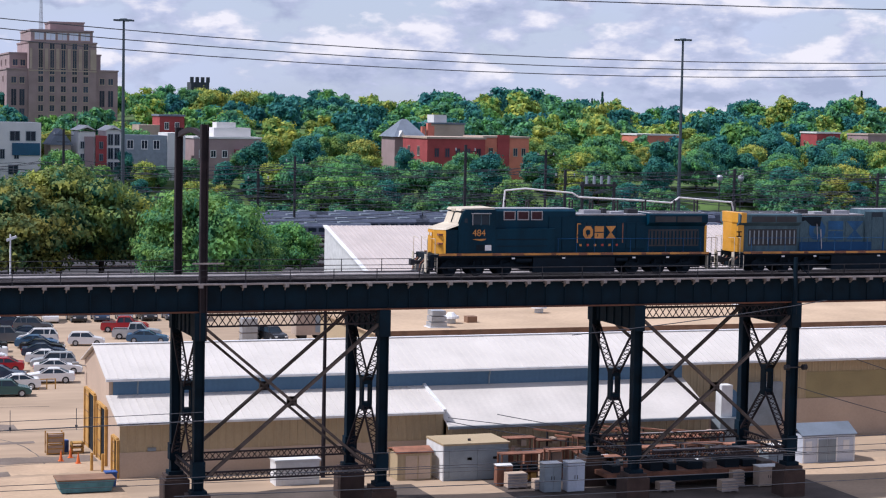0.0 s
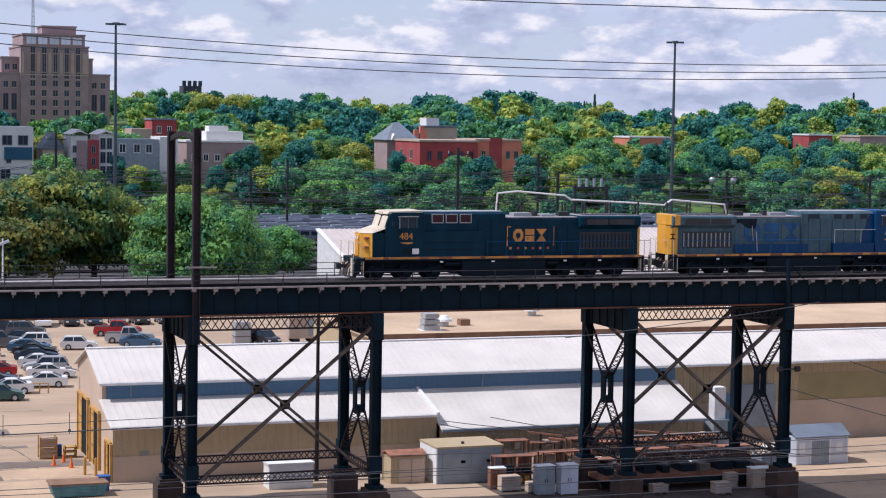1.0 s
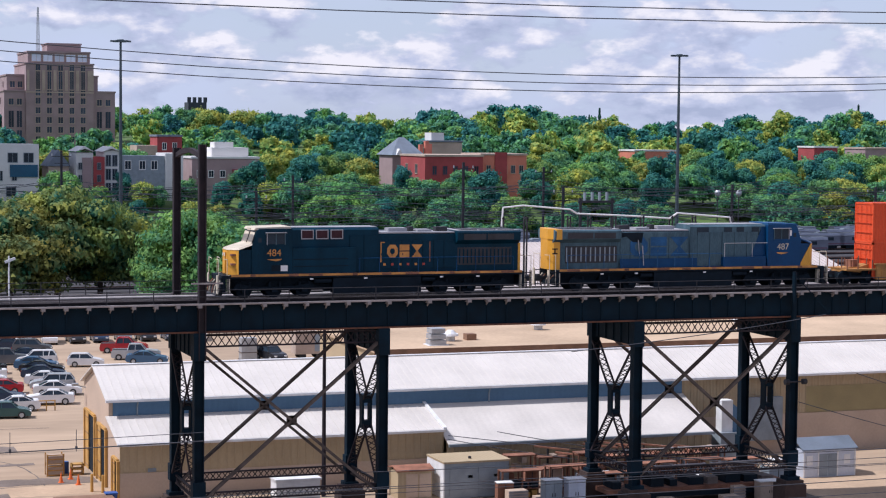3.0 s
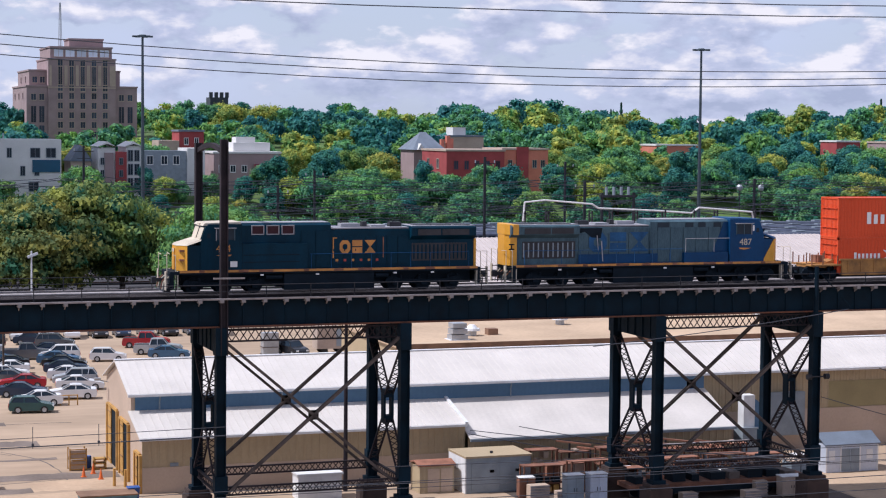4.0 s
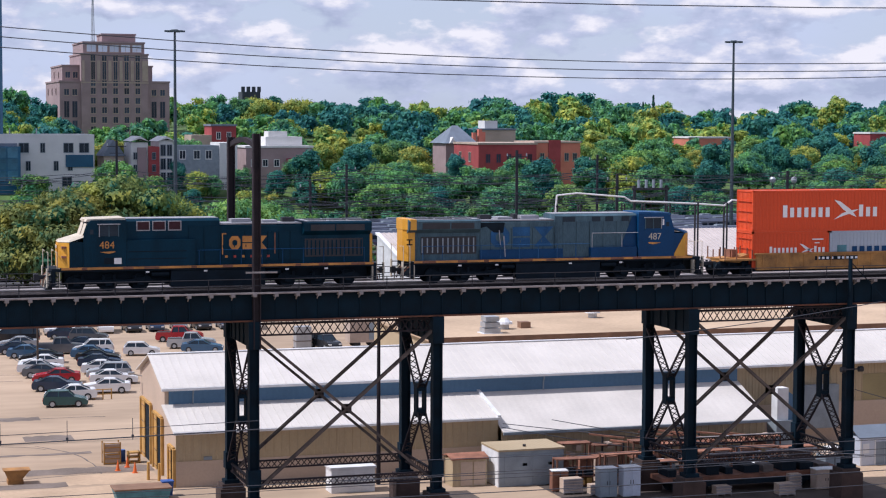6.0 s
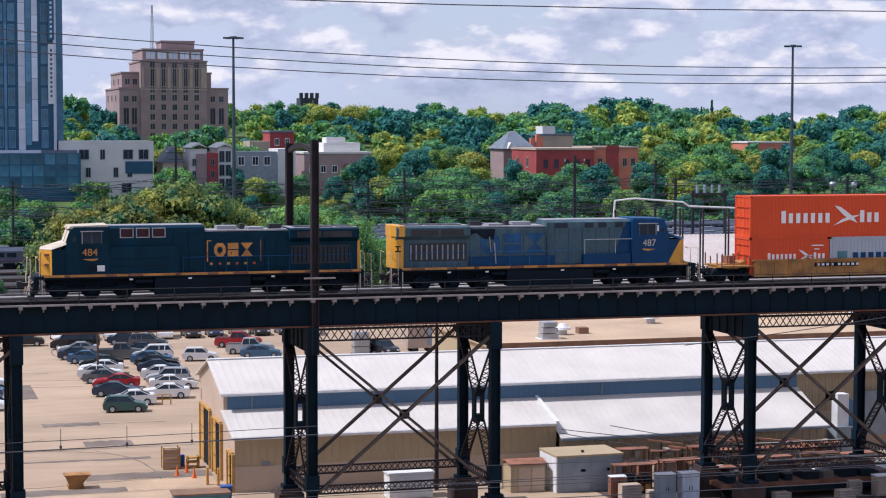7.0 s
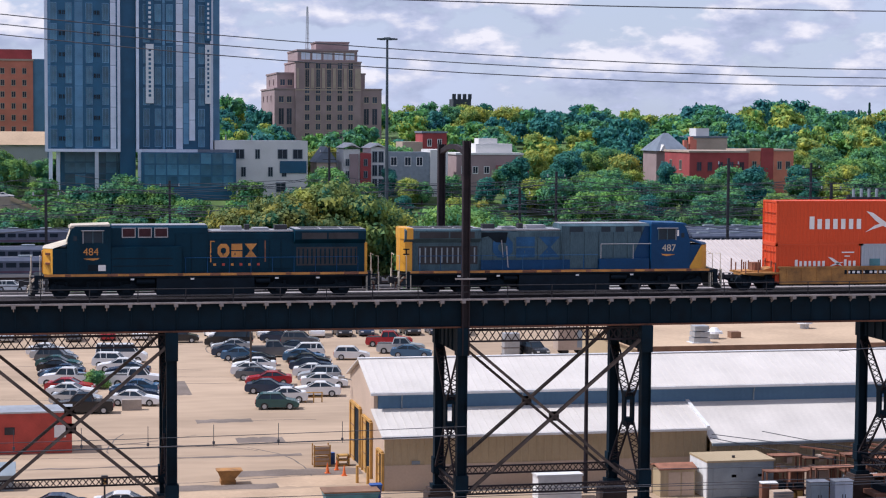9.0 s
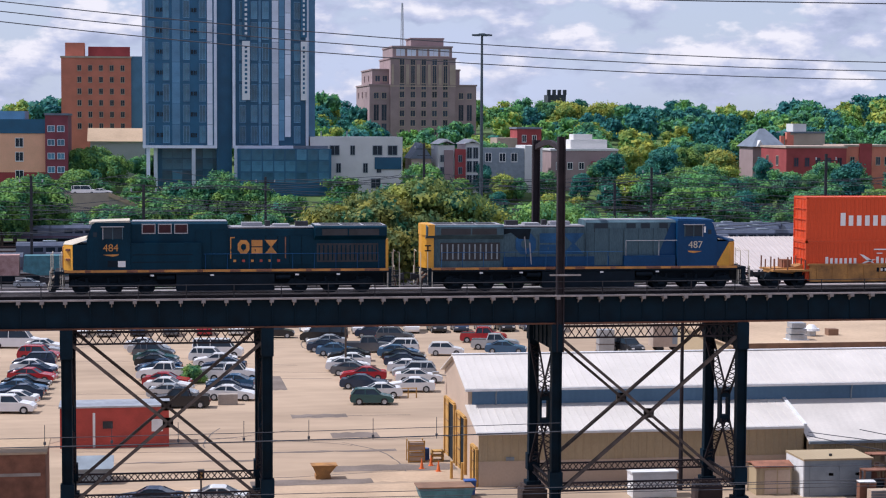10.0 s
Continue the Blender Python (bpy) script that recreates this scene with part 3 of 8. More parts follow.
def truck(parent, xc, axles, gauge=0.76, label="dark steel six-wheel truck"):
    t = new("truck")
    t.parent, t.location = parent, (xc, 0, 0)
    tagged(t, label)
    half = axles[-1] + 0.75
    for s in (-1, 1):
        bm = B()
        y = s * 1.02
        prism(bm, [(-half, 0.62), (-half + 0.2, 0.95), (-half * 0.45, 0.72), (half * 0.45, 0.72), (half - 0.2, 0.95), (half, 0.62), (half - 0.4, 0.5), (-half + 0.4, 0.5)], "y", y - 0.07, y + 0.07)
        for a in axles:
            bx(bm, a - 0.2, a + 0.2, y - 0.12, y + 0.12, 0.36, 0.72)
            rod(bm, (a - 0.34, y, 0.72), (a - 0.34, y, 1.02), 0.09, n=8)
            rod(bm, (a + 0.34, y, 0.72), (a + 0.34, y, 1.02), 0.09, n=8)
        part("side_frame", bm, UNDER, t)
    bm = B()
    bx(bm, -half * 0.8, half * 0.8, -0.6, 0.6, 0.55, 0.95)
    part("bolster", bm, UNDER, t)
    for a in axles:
        for s in (-1, 1):
            ob = piece("wheel", WHEEL, t, (a, s * gauge, 0.53), 0 if s > 0 else math.pi)
            WHEELS.append((ob, s))


WHEELS = []


def locomotive(name, label, hood, hood_top, cab, number, s_mark, grey):
    """A six-axle road engine, 22.3 m over couplers; its cab end at x = 0, lettering on side s_mark (-1: -y)."""
    e = thing(name, (0, 0, 0), label, "locomotive", "locomotives of the train")
    tail = 22.0 if grey else 21.55
    # frame, pilots and plough
    bm = B()
    bx(bm, 0.75, 21.7, -1.5, 1.5, 1.30, 1.50)
    bx(bm, 1.6, 21.3, -0.62, 0.62, 0.42, 1.30)
    part("frame", bm, UNDER, e)
    for x in (0.75, 21.45):
        bm = B()
        bx(bm, x, x + 0.25, -1.45, 1.45, 0.45, 1.30)
        part("pilot", bm, UNDER, e)
    bm = B()
    prism(bm, [(0.35, 0.22), (0.8, 0.22), (0.8, 0.8)], "y", -1.3, 1.3)
    part("plough", bm, DARKMETAL, e)
    for s in (-1, 1):
        bm = B()
        bx(bm, 1.35, 21.5, s * 1.515 - 0.012, s * 1.515 + 0.012, 1.41, 1.56)
        part("sill_stripe", bm, LSTRIPE, e, "worn yellow sill stripe")
        for k in range(9):
            bm = B()
            x = 2.6 + k * 2.2 + 0.5 * math.sin(k * 2.3)
            bx(bm, x, x + 0.35 + 0.3 * (k % 3), s * 1.532 - 0.004, s * 1.532 + 0.004, 1.42, 1.55)
            part("worn_patch", bm, RUSTBROWN, e, "rusty patch in the stripe")
    # couplers and hoses
    for x, d in ((0.75, -1), (21.7, 1)):
        bm = B()
        bx(bm, min(x, x + d * 0.8), max(x, x + d * 0.8), -0.12, 0.12, 0.78, 1.02)
        bx(bm, min(x + d * 0.65, x + d * 0.95), max(x + d * 0.65, x + d * 0.95), -0.2, 0.2, 0.7, 1.1)
        part("coupler", bm, DARKMETAL, e)
        for k in range(4):
            y = (-1.0, -0.45, 0.45, 1.0)[k]
            bm = B()
            rod(bm, (x, y, 1.15), (x + d * 0.32, y * 0.96, 0.85), 0.045, n=6)
            rod(bm, (x + d * 0.32, y * 0.96, 0.85), (x + d * 0.42, y * 0.9, 0.35), 0.04, n=6)
            part("air_hose", bm, RUSTBROWN if k % 2 else LCREAM, e, "dusty brake hose")
    # steps at the four corners
    for x in (0.86, 21.85):
        for s in (-1, 1):
            for k in range(4):
                bm = B()
                bx(bm, x - 0.36, x + 0.36, s * 1.3 - 0.16, s * 1.3 + 0.16, 0.36 + k * 0.33, 0.40 + k * 0.33)
                part("step", bm, UNDER, e)
            for d in (-0.38, 0.38):
                bm = B()
                bx(bm, x + d - 0.03, x + d + 0.03, s * 1.3 - 0.17, s * 1.3 + 0.17, 0.32, 1.52)
                part("step_side", bm, LCREAM, e, "pale step side")
    # nose with bevelled yellow corners under a pale top
    bm = B()
    plan = [(1.86, -1.36), (3.1, -1.42), (3.1, 1.42), (1.86, 1.36)]
    prism(bm, plan, "z", 1.50, 3.14)
    part("nose", bm, cab, e)
    bm = B()
    lo = [(1.28, -0.62), (1.86, -1.38), (1.86, 1.38), (1.28, 0.62)]
    prism(bm, lo, "z", 1.52, 3.10)
    prism(bm, [(1.28, 3.10), (1.86, 3.16), (1.86, 3.10)], "y", -0.6, 0.6)
    part("nose_front", bm, LYELLOW, e, "yellow bevelled nose front")
    bm = B()
    v = [bm.verts.new(q) for q in ((1.26, -0.62, 3.12), (1.86, -1.40, 3.14), (2.92, -1.44, 3.50), (2.92, 1.44, 3.50), (1.86, 1.40, 3.14), (1.26, 0.62, 3.12),
                                   (1.34, -0.55, 3.24), (1.9, -1.30, 3.27), (2.92, -1.34, 3.62), (2.92, 1.34, 3.62), (1.9, 1.30, 3.27), (1.34, 0.55, 3.24))]
    bm.faces.new(v[:6][::-1]), bm.faces.new(v[6:])
    for k in range(6):
        bm.faces.new((v[k], v[(k + 1) % 6], v[6 + (k + 1) % 6], v[6 + k]))
    part("nose_top", bm, cab if grey else LCREAM, e, "" if grey else "pale cream nose top")
    bm = B()
    bx(bm, 1.21, 1.29, -0.35, 0.35, 1.6, 2.95)
    part("nose_door", bm, LYELLOW, e)
    for y in (-0.22, 0.22):
        bm = B()
        rod(bm, (1.20, y, 2.8), (1.30, y, 2.8), 0.12, n=12)
        part("headlight", bm, LAMPW, e)
    if not grey:
        for z in (2.15, 2.75):
            bm = B()
            bx(bm, 1.42, 1.74, s_mark * 1.02 - 0.18, s_mark * 1.02 + 0.18, z, z + 0.12)
            part("nose_latch", bm, RUSTBROWN, e)
    # cab
    bm = B()
    prism(bm, [(2.72, 1.50), (2.72, 3.40), (3.02, 4.32), (3.22, 4.50), (5.40, 4.50), (5.40, 1.50)], "y", -1.50, 1.50)
    soften(bm, 0.06)
    part("cab", bm, cab, e)
    bm = B()
    prism(bm, [(2.86, 4.40), (3.0, 4.56), (5.34, 4.63), (5.34, 4.44)], "y", -1.36, 1.36)
    soften(bm, 0.04)
    part("cab_roof", bm, LCREAM if not grey else LFADE, e, "faded blue cab roof" if grey else "pale cream cab roof")
    for s in (-1, 1):
        bm = B()
        bx(bm, 3.72, 4.90, s * 1.505 - 0.012, s * 1.505 + 0.012, 3.50, 4.20)
        w = part("cab_window", bm, GLASSDARK, e)
        for xa in (3.68, 4.28, 4.88):
            bm = B()
            bx(bm, xa, xa + 0.055, s * 1.52 - 0.015, s * 1.52 + 0.015, 3.46, 4.22)
            part("window_frame", bm, LROOF if xa < 4 else LGREY, w)
        bm = B()
        bx(bm, 3.6, 5.0, s * 1.58 - 0.09, s * 1.58 + 0.09, 4.22, 4.27)
        part("sun_visor", bm, LROOF, w, "pale sun visor")
        bm = B()
        bx(bm, 3.12, 3.34, s * 1.505 - 0.01, s * 1.505 + 0.01, 3.62, 3.92)
        part("quarter_light", bm, GLASSDARK, e)
        v = ((2.70, 0.12, 3.50), (2.70, 1.36, 3.50), (2.97, 1.34, 4.28), (2.97, 0.12, 4.28))
        bm = B()
        bm.faces.new([bm.verts.new((q[0] - 0.02, s * q[1], q[2])) for q in v])
        # cream panes on the blue engine: sun glare painted over the glass
        part("windshield", bm, GLASSDARK if grey else LCREAM, e)
    if grey:
        bm = B()
        bx(bm, 3.5, 3.62, s_mark * 1.51 - 0.012, s_mark * 1.51 + 0.012, 3.72, 4.12)
        part("white_card", bm, LETTER, e)
    bm = B()
    bx(bm, 2.84, 3.0, -0.35, 0.35, 4.36, 4.52)
    part("roof_light", bm, LCREAM, e)
    # hood in its three lengths
    hw = 1.02
    bm = B()
    prism(bm, [(-hw - 0.1, 1.50), (-hw - 0.1, 4.38), (-hw + 0.1, 4.52), (hw - 0.1, 4.52), (hw + 0.1, 4.38), (hw + 0.1, 1.50)], "x", 5.40, 11.40)
    part("hood", bm, hood, e)
    bm = B()
    if grey:
        bx(bm, 5.5, 8.9, -1.44, 1.44, 1.52, 2.25)
    else:
        bx(bm, 5.42, 9.75, -1.46, 1.46, 1.52, 3.22)
    soften(bm, 0.04)
    box = part("blower_box", bm, LBLUE2 if grey else hood, e)
    bm = B()
    if not grey:
        for xa, xb in ((5.5, 9.2),):
            bx(bm, xa, xb, -1.475, 1.475, 2.02, 2.06)
            bx(bm, xa, xb, -1.475, 1.475, 2.48, 2.52)
        part("box_seam", bm, UNDER, box)
    else:
        for s in (-1, 1):
            rod(bm, (5.3, s * 1.42, 3.22), (8.8, s * 1.42, 3.22), 0.025, n=6)
            for x in (6.6, 8.8):
                rod(bm, (x, s * 1.42, 2.25), (x, s * 1.42, 3.22), 0.022, n=6)
        part("platform_rail", bm, LROOF, box, "pale rail on the side platform")
    bm = B()
    bx(bm, 5.5, 11.35, -0.85, 0.85, 4.52, 4.56)
    part("hood_roof", bm, hood_top, e, "dusty hood roof")
    bm = B()
    prism(bm, [(-hw, 1.50), (-hw, 4.02), (-hw + 0.22, 4.14), (hw - 0.22, 4.14), (hw, 4.02), (hw, 1.50)], "x", 11.40, 16.85)
    part("engine_hood", bm, hood, e)
    bm = B()
    bx(bm, 11.45, 16.8, -0.98, 0.98, 4.10, 4.19)
    part("roof_top", bm, LROOF, e, "dusty pale hood roof")
    for xa, xb, w, h in ((12.3, 13.6, 0.42, 0.24), (14.3, 15.3, 0.55, 0.14), (15.7, 16.5, 0.3, 0.30), (13.8, 14.1, 0.3, 0.34)):
        bm = B()
        bx(bm, xa, xb, -w, w, 4.19, 4.19 + h)
        soften(bm, 0.03)
        part("roof_hatch", bm, DARKMETAL if h > 0.25 else LROOF, e)
    bm = B()
    prism(bm, [(-hw, 1.50), (-hw, 3.35), (-1.45, 3.62), (-1.48, 4.16), (-1.3, 4.26), (1.3, 4.26), (1.48, 4.16), (1.45, 3.62), (hw, 3.35), (hw, 1.50)], "x", 16.85, tail - 0.15)
    part("radiator_hood", bm, hood, e)
    bm = B()
    bx(bm, 16.9, tail - 0.2, -1.32, 1.32, 4.25, 4.29)
    part("radiator_roof", bm, hood_top, e)
    for k in range(3):
        bm = B()
        bx(bm, 17.3 + k * 1.35, 18.45 + k * 1.35, -0.9, 0.9, 4.29, 4.33)
        part("fan_grille", bm, DARKMETAL, e)
    if grey:
        bm = B()
        prism(bm, [(21.32, -1.12), (21.8, -1.12), (22.04, -0.6), (22.04, 0.6), (21.8, 1.12), (21.32, 1.12)], "z", 1.52, 3.6)
        prism(bm, [(21.32, -1.49), (21.72, -1.49), (22.06, -0.7), (22.06, 0.7), (21.72, 1.49), (21.32, 1.49)], "z", 3.6, 4.30)
        end = part("rear_end", bm, LYELLOW, e, "yellow painted hood end")
        for xa, xb, za, zb in ((21.5, 21.9, 2.58, 2.66), (21.66, 21.74, 2.66, 2.9), (21.5, 21.9, 2.9, 2.98), (21.4, 21.55, 3.5, 3.68)):
            bm = B()
            bx(bm, xa, xb, s_mark * 1.13 - 0.012, s_mark * 1.13 + 0.012, za, zb)
            part("dark_hinge", bm, UNDER, end)
    else:
        bm = B()
        bx(bm, tail - 0.17, tail, -1.04, 1.04, 1.52, 3.4)
        soften(bm, 0.04)
        part("rear_end", bm, LYELLOW, e, "yellow hood end")
    # grilles, doors and rails on both sides
    door = B()
    bx(door, 0.03, 0.74, -0.02, 0.02, 1.80, 3.62)
    bx(door, 0.08, 0.14, -0.04, 0.04, 2.65, 2.80)
    soften(door, 0.012)
    door = mesh_of("hood_door", door, hood)
    tall = B()
    bx(tall, 0.0, 0.9, -0.03, 0.03, 1.62, 4.0)
    soften(tall, 0.02)
    tall = mesh_of("tall_door", tall, hood)
    slat = B()
    bx(slat, -0.045, 0.045, -0.035, 0.035, 2.05, 3.02)
    slat = mesh_of("louvre", slat, GREYPAINT if grey else hood)
    pane = B()
    bx(pane, 0.05, 0.80, -0.02, 0.02, 3.84, 4.34)
    pane = mesh_of("upper_grille", pane, LPANE)
    rim = B()
    for xa, xb, za, zb in ((0.0, 0.06, 3.78, 4.40), (0.79, 0.85, 3.78, 4.40), (0.06, 0.79, 3.78, 3.84), (0.06, 0.79, 4.34, 4.40)):
        bx(rim, xa, xb, -0.035, 0.035, za, zb)
    rim = mesh_of("grille_frame", rim, hood_top)
    for s in (-1, 1):
        y = s * (hw + 0.015)
        yb = s * (hw + 0.115)
        if grey:
            for xa, xb in ((5.95, 6.5), (7.15, 7.72), (8.1, 8.7), (9.95, 10.85)):
                bm = B()
                bx(bm, xa, xb, yb - 0.02, yb + 0.02, 3.78, 4.33)
                part("hood_window", bm, GLASSDARK, e)
        else:
            for x in (6.08, 7.08, 8.08):
                g = piece("upper_grille", pane, e, (x, yb, 0))
                piece("grille_frame", rim, g)
        for k in range(7):
            piece("hood_door", door, e, (11.50 + k * 0.75, y, 0))
        for k in range(2 if not grey else 5):
            piece("tall_door", tall, e, ((9.4 if not grey else 6.0) + k * 0.98, yb, 0))
        bm = B()
        bx(bm, 17.3, 18.9, s * 1.47 - 0.02, s * 1.47 + 0.02, 3.66, 4.05)
        bx(bm, 19.0, 20.9, s * 1.47 - 0.02, s * 1.47 + 0.02, 3.66, 4.05)
        part("radiator_grille", bm, DARKMETAL, e)
        bm = B()
        bx(bm, 17.0, 20.9, y - 0.01, y + 0.01, 1.95, 3.12)
        vent = part("louvre_bank", bm, DARKMETAL, e)
        for k in range(11 if grey else 14):
            piece("louvre", slat, vent, ((17.2 + k * 0.36) if grey else (17.15 + k * 0.28), y, 0))
        # handrail
        bm = B()
        rod(bm, (9.9 if not grey else 9.0, s * 1.46, 2.52), (20.9, s * 1.46, 2.52), 0.022, n=6)
        for k in range(9):
            x = 10.0 + k * 1.36
            rod(bm, (x, s * 1.46, 1.5), (x, s * 1.46, 2.52), 0.02, n=6)
        part("handrail", bm, LFADE if grey else LBLUE2, e)
        for x in (0.55, 1.1, 21.75, 22.2):
            bm = B()
            rod(bm, (x, s * 1.4, 0.45), (x, s * 1.4, 2.55), 0.025, n=6)
            rod(bm, (x, s * 1.4, 2.55), (x, s * 0.5, 2.5), 0.022, n=6)
            part("grab_rail", bm, LCREAM, e)
        bm = B()
        bx(bm, 8.2, 14.3, min(s * 0.75, s * 1.42), max(s * 0.75, s * 1.42), 0.24, 1.26)
        soften(bm, 0.14)
        part("fuel_tank", bm, UNDER, e)
        for xa, xb in ((7.0, 8.1), (14.4, 15.3)):
            bm = B()
            rod(bm, (xa, s * 1.25, 1.05), (xb, s * 1.25, 1.05), 0.16, n=10)
            part("air_reservoir", bm, UNDER, e)
        for x in (6.6, 10.3, 15.6, 18.2):
            bm = B()
            bx(bm, x, x + 0.22, s * 1.5 - 0.02, s * 1.5 + 0.02, 1.16, 1.26)
            part("tag_plate", bm, LETTER, e, "small white tag plate")
    # lettering on the side that shows
    s = s_mark
    rot = (90, 0, 0) if s < 0 else (90, 0, 180)
    words("road_number", number, 0.64, LCREAM if grey else LSTRIPE, e, (4.18, s * 1.515, 2.92), rot, "painted road number")
    bm = B()
    prism(bm, [(3.72, 2.52), (4.7, 2.55), (4.62, 2.46), (4.3, 2.40), (3.95, 2.46)], "y", s * 1.512 - 0.008, s * 1.512 + 0.008)
    part("underline", bm, LSTRIPE, e)
    if grey:
        bm = B()
        prism(bm, [(5.42, 1.9), (5.42, 4.36), (5.72, 4.36), (6.75, 1.9)], "y", s * (hw + 0.15) - 0.012, s * (hw + 0.15) + 0.012)
        part("blue_wedge", bm, LBLUE2, e, "blue wedge behind the cab")
        painted_shapes(e, -1, s * (hw + 0.045), 16.0, 2.35, 1.34, LFADE)
        bm = B()
        bx(bm, 8.9, 16.8, s * 1.145 - 0.012, s * 1.145 + 0.012, 1.56, 2.2)
        part("blue_band", bm, LBLUE2, e, "blue lower band of the hood")
        for x, z0, z1, w in ((14.95, 1.7, 3.1, 0.06), (15.3, 2.4, 3.5, 0.04)):
            bm = B()
            prism(bm, [(x, z0), (x + w, z0), (x + w * 1.6 + 0.1, z1), (x + 0.1, z1)], "y", s * 1.165 - 0.004, s * 1.165 + 0.004)
            part("pale_streak", bm, LROOF, e, "pale weather streak")
        bm = B()
        prism(bm, [(15.1, 3.3), (15.0, 4.0), (17.0, 4.0), (16.9, 3.6), (16.3, 3.75), (15.8, 3.35)], "y", s * 1.06 - 0.006, s * 1.06 + 0.006)
        part("soot_patch", bm, UNDER, e, "black exhaust soot patch")
        bm = B()
        prism(bm, [(1.87, 1.54), (2.78, 1.54), (1.9, 3.08), (1.87, 3.08)], "y", s * 1.405 - 0.02, s * 1.405 + 0.02)
        part("nose_flash", bm, LYELLOW, e, "yellow flash on the nose side")
    else:
        painted_shapes(e, 1, s * (hw + 0.045), 12.02, 2.5, 0.86, LSTRIPE, 0.9)
        for x in (11.55, 14.98):
            bm = B()
            bx(bm, x, x + 0.07, s * (hw + 0.045) - 0.008, s * (hw + 0.045) + 0.008, 2.2, 3.55)
            if x < 13:
                bx(bm, x + 0.07, x + 0.29, s * (hw + 0.045) - 0.008, s * (hw + 0.045) + 0.008, 3.48, 3.55)
            part("corner_bracket", bm, LSTRIPE if x < 13 else RUSTBROWN, e)
        for k in range(6):
            bm = B()
            x = 11.75 + k * 0.55
            bx(bm, x, x + 0.17, s * (hw + 0.045) - 0.008, s * (hw + 0.045) + 0.008, 1.98, 2.13)
            part("red_dash", bm, REDPAINT if k % 2 else LSTRIPE, e)
        bm = B()
        bx(bm, 4.62, 5.08, s * 1.515 - 0.01, s * 1.515 + 0.01, 1.75, 2.12)
        part("white_placard", bm, LETTER, e)
        bm = B()
        bx(bm, 4.0, 4.6, s * 1.512 - 0.008, s * 1.512 + 0.008, 1.75, 2.14)
        part("dark_placard", bm, UNDER, e)
    truck(e, 4.35, (-2.0, 0.0, 2.0))
    truck(e, 17.9, (-2.0, 0.0, 2.0))
    return e


def container(length, material, label, h, parts):
    c = thing("shipping_container", (0, 0, 0), label, "container", "containers on the train")
    bm = B()
    bx(bm, 0.05, length - 0.05, -1.19, 1.19, 0.05, h - 0.03)
    part("box", bm, material, c)
    rib = B()
    prism(rib, [(-0.07, -1.19), (-0.035, -1.222), (0.035, -1.222), (0.07, -1.19)], "z", 0.15, h - 0.14)
    rib = mesh_of("corrugation", rib, material)
    for k in range(int((length - 0.3) / 0.28)):
        piece("corrugation", rib, c, (0.27 + k * 0.28, 0, 0))
        piece("corrugation", rib, c, (0.27 + k * 0.28, 0, 0), math.pi)
    bm = B()
    for x in (0.0, length - 0.14):
        for s in (-1, 1):
            bx(bm, x, x + 0.14, s * 1.22 - 0.07 - 0.0, s * 1.22 + 0.005, 0, h) if s > 0 else bx(bm, x, x + 0.14, -1.225, -1.09, 0, h)
    for z in (0, h - 0.12):
        for s in (-1, 1):
            bx(bm, 0, length, s * 1.18 - 0.045, s * 1.18 + 0.045, z, z + 0.12)
        for x in (0, length - 0.1):
            bx(bm, x, x + 0.1, -1.2, 1.2, z, z + 0.12)
    part("corner_frame", bm, material, c)
    for y in (-0.85, -0.35, 0.35, 0.85):
        bm = B()
        rod(bm, (-0.03, y, 0.15), (-0.03, y, h - 0.15), 0.022, n=6)
        part("lock_rod", bm, material, c)
    for z in (0.7, 1.4, 2.1):
        bm = B()
        bx(bm, -0.04, 0.02, -1.1, 1.1, z, z + 0.04)
        part("door_rib", bm, material, c)
    for nm, p, q, m in parts:
        bm = B()
        bx(bm, p[0], q[0], -1.245, -1.232, p[1], q[1])
        part(nm, bm, m, c)
    return c


def plain_mark(c, x0, z0, w, h):
    """The carrier's mark as plain bars and a flag shape."""
    step = w * 0.52 / 7
    bars = [(x0 + k * step, step * (0.78 if k else 0.86), h * (0.8 if k else 1.0)) for k in range(7)]
    bars += [(x0 + w * 0.80 + k * step, step * 0.8, h * (0.8 if k else 1.0)) for k in range(3)]
    for x, wide, tall in bars:
        bm = B()
        bx(bm, x, x + wide * 0.72, -1.245, -1.232, z0, z0 + tall)
        part("letter_bar", bm, LETTER, c)
    for pts in (((0.535, 1.42), (0.60, 1.28), (0.72, 0.55), (0.775, -0.05), (0.70, 0.22), (0.63, 0.62)), ((0.53, -0.25), (0.62, 0.28), (0.70, 0.52), (0.80, 0.62), (0.72, 0.30), (0.60, -0.02))):
        bm = B()
        prism(bm, [(x0 + w * u, z0 + h * v) for u, v in pts], "y", -1.245, -1.232)
        part("flag_mark", bm, LETTER, c)


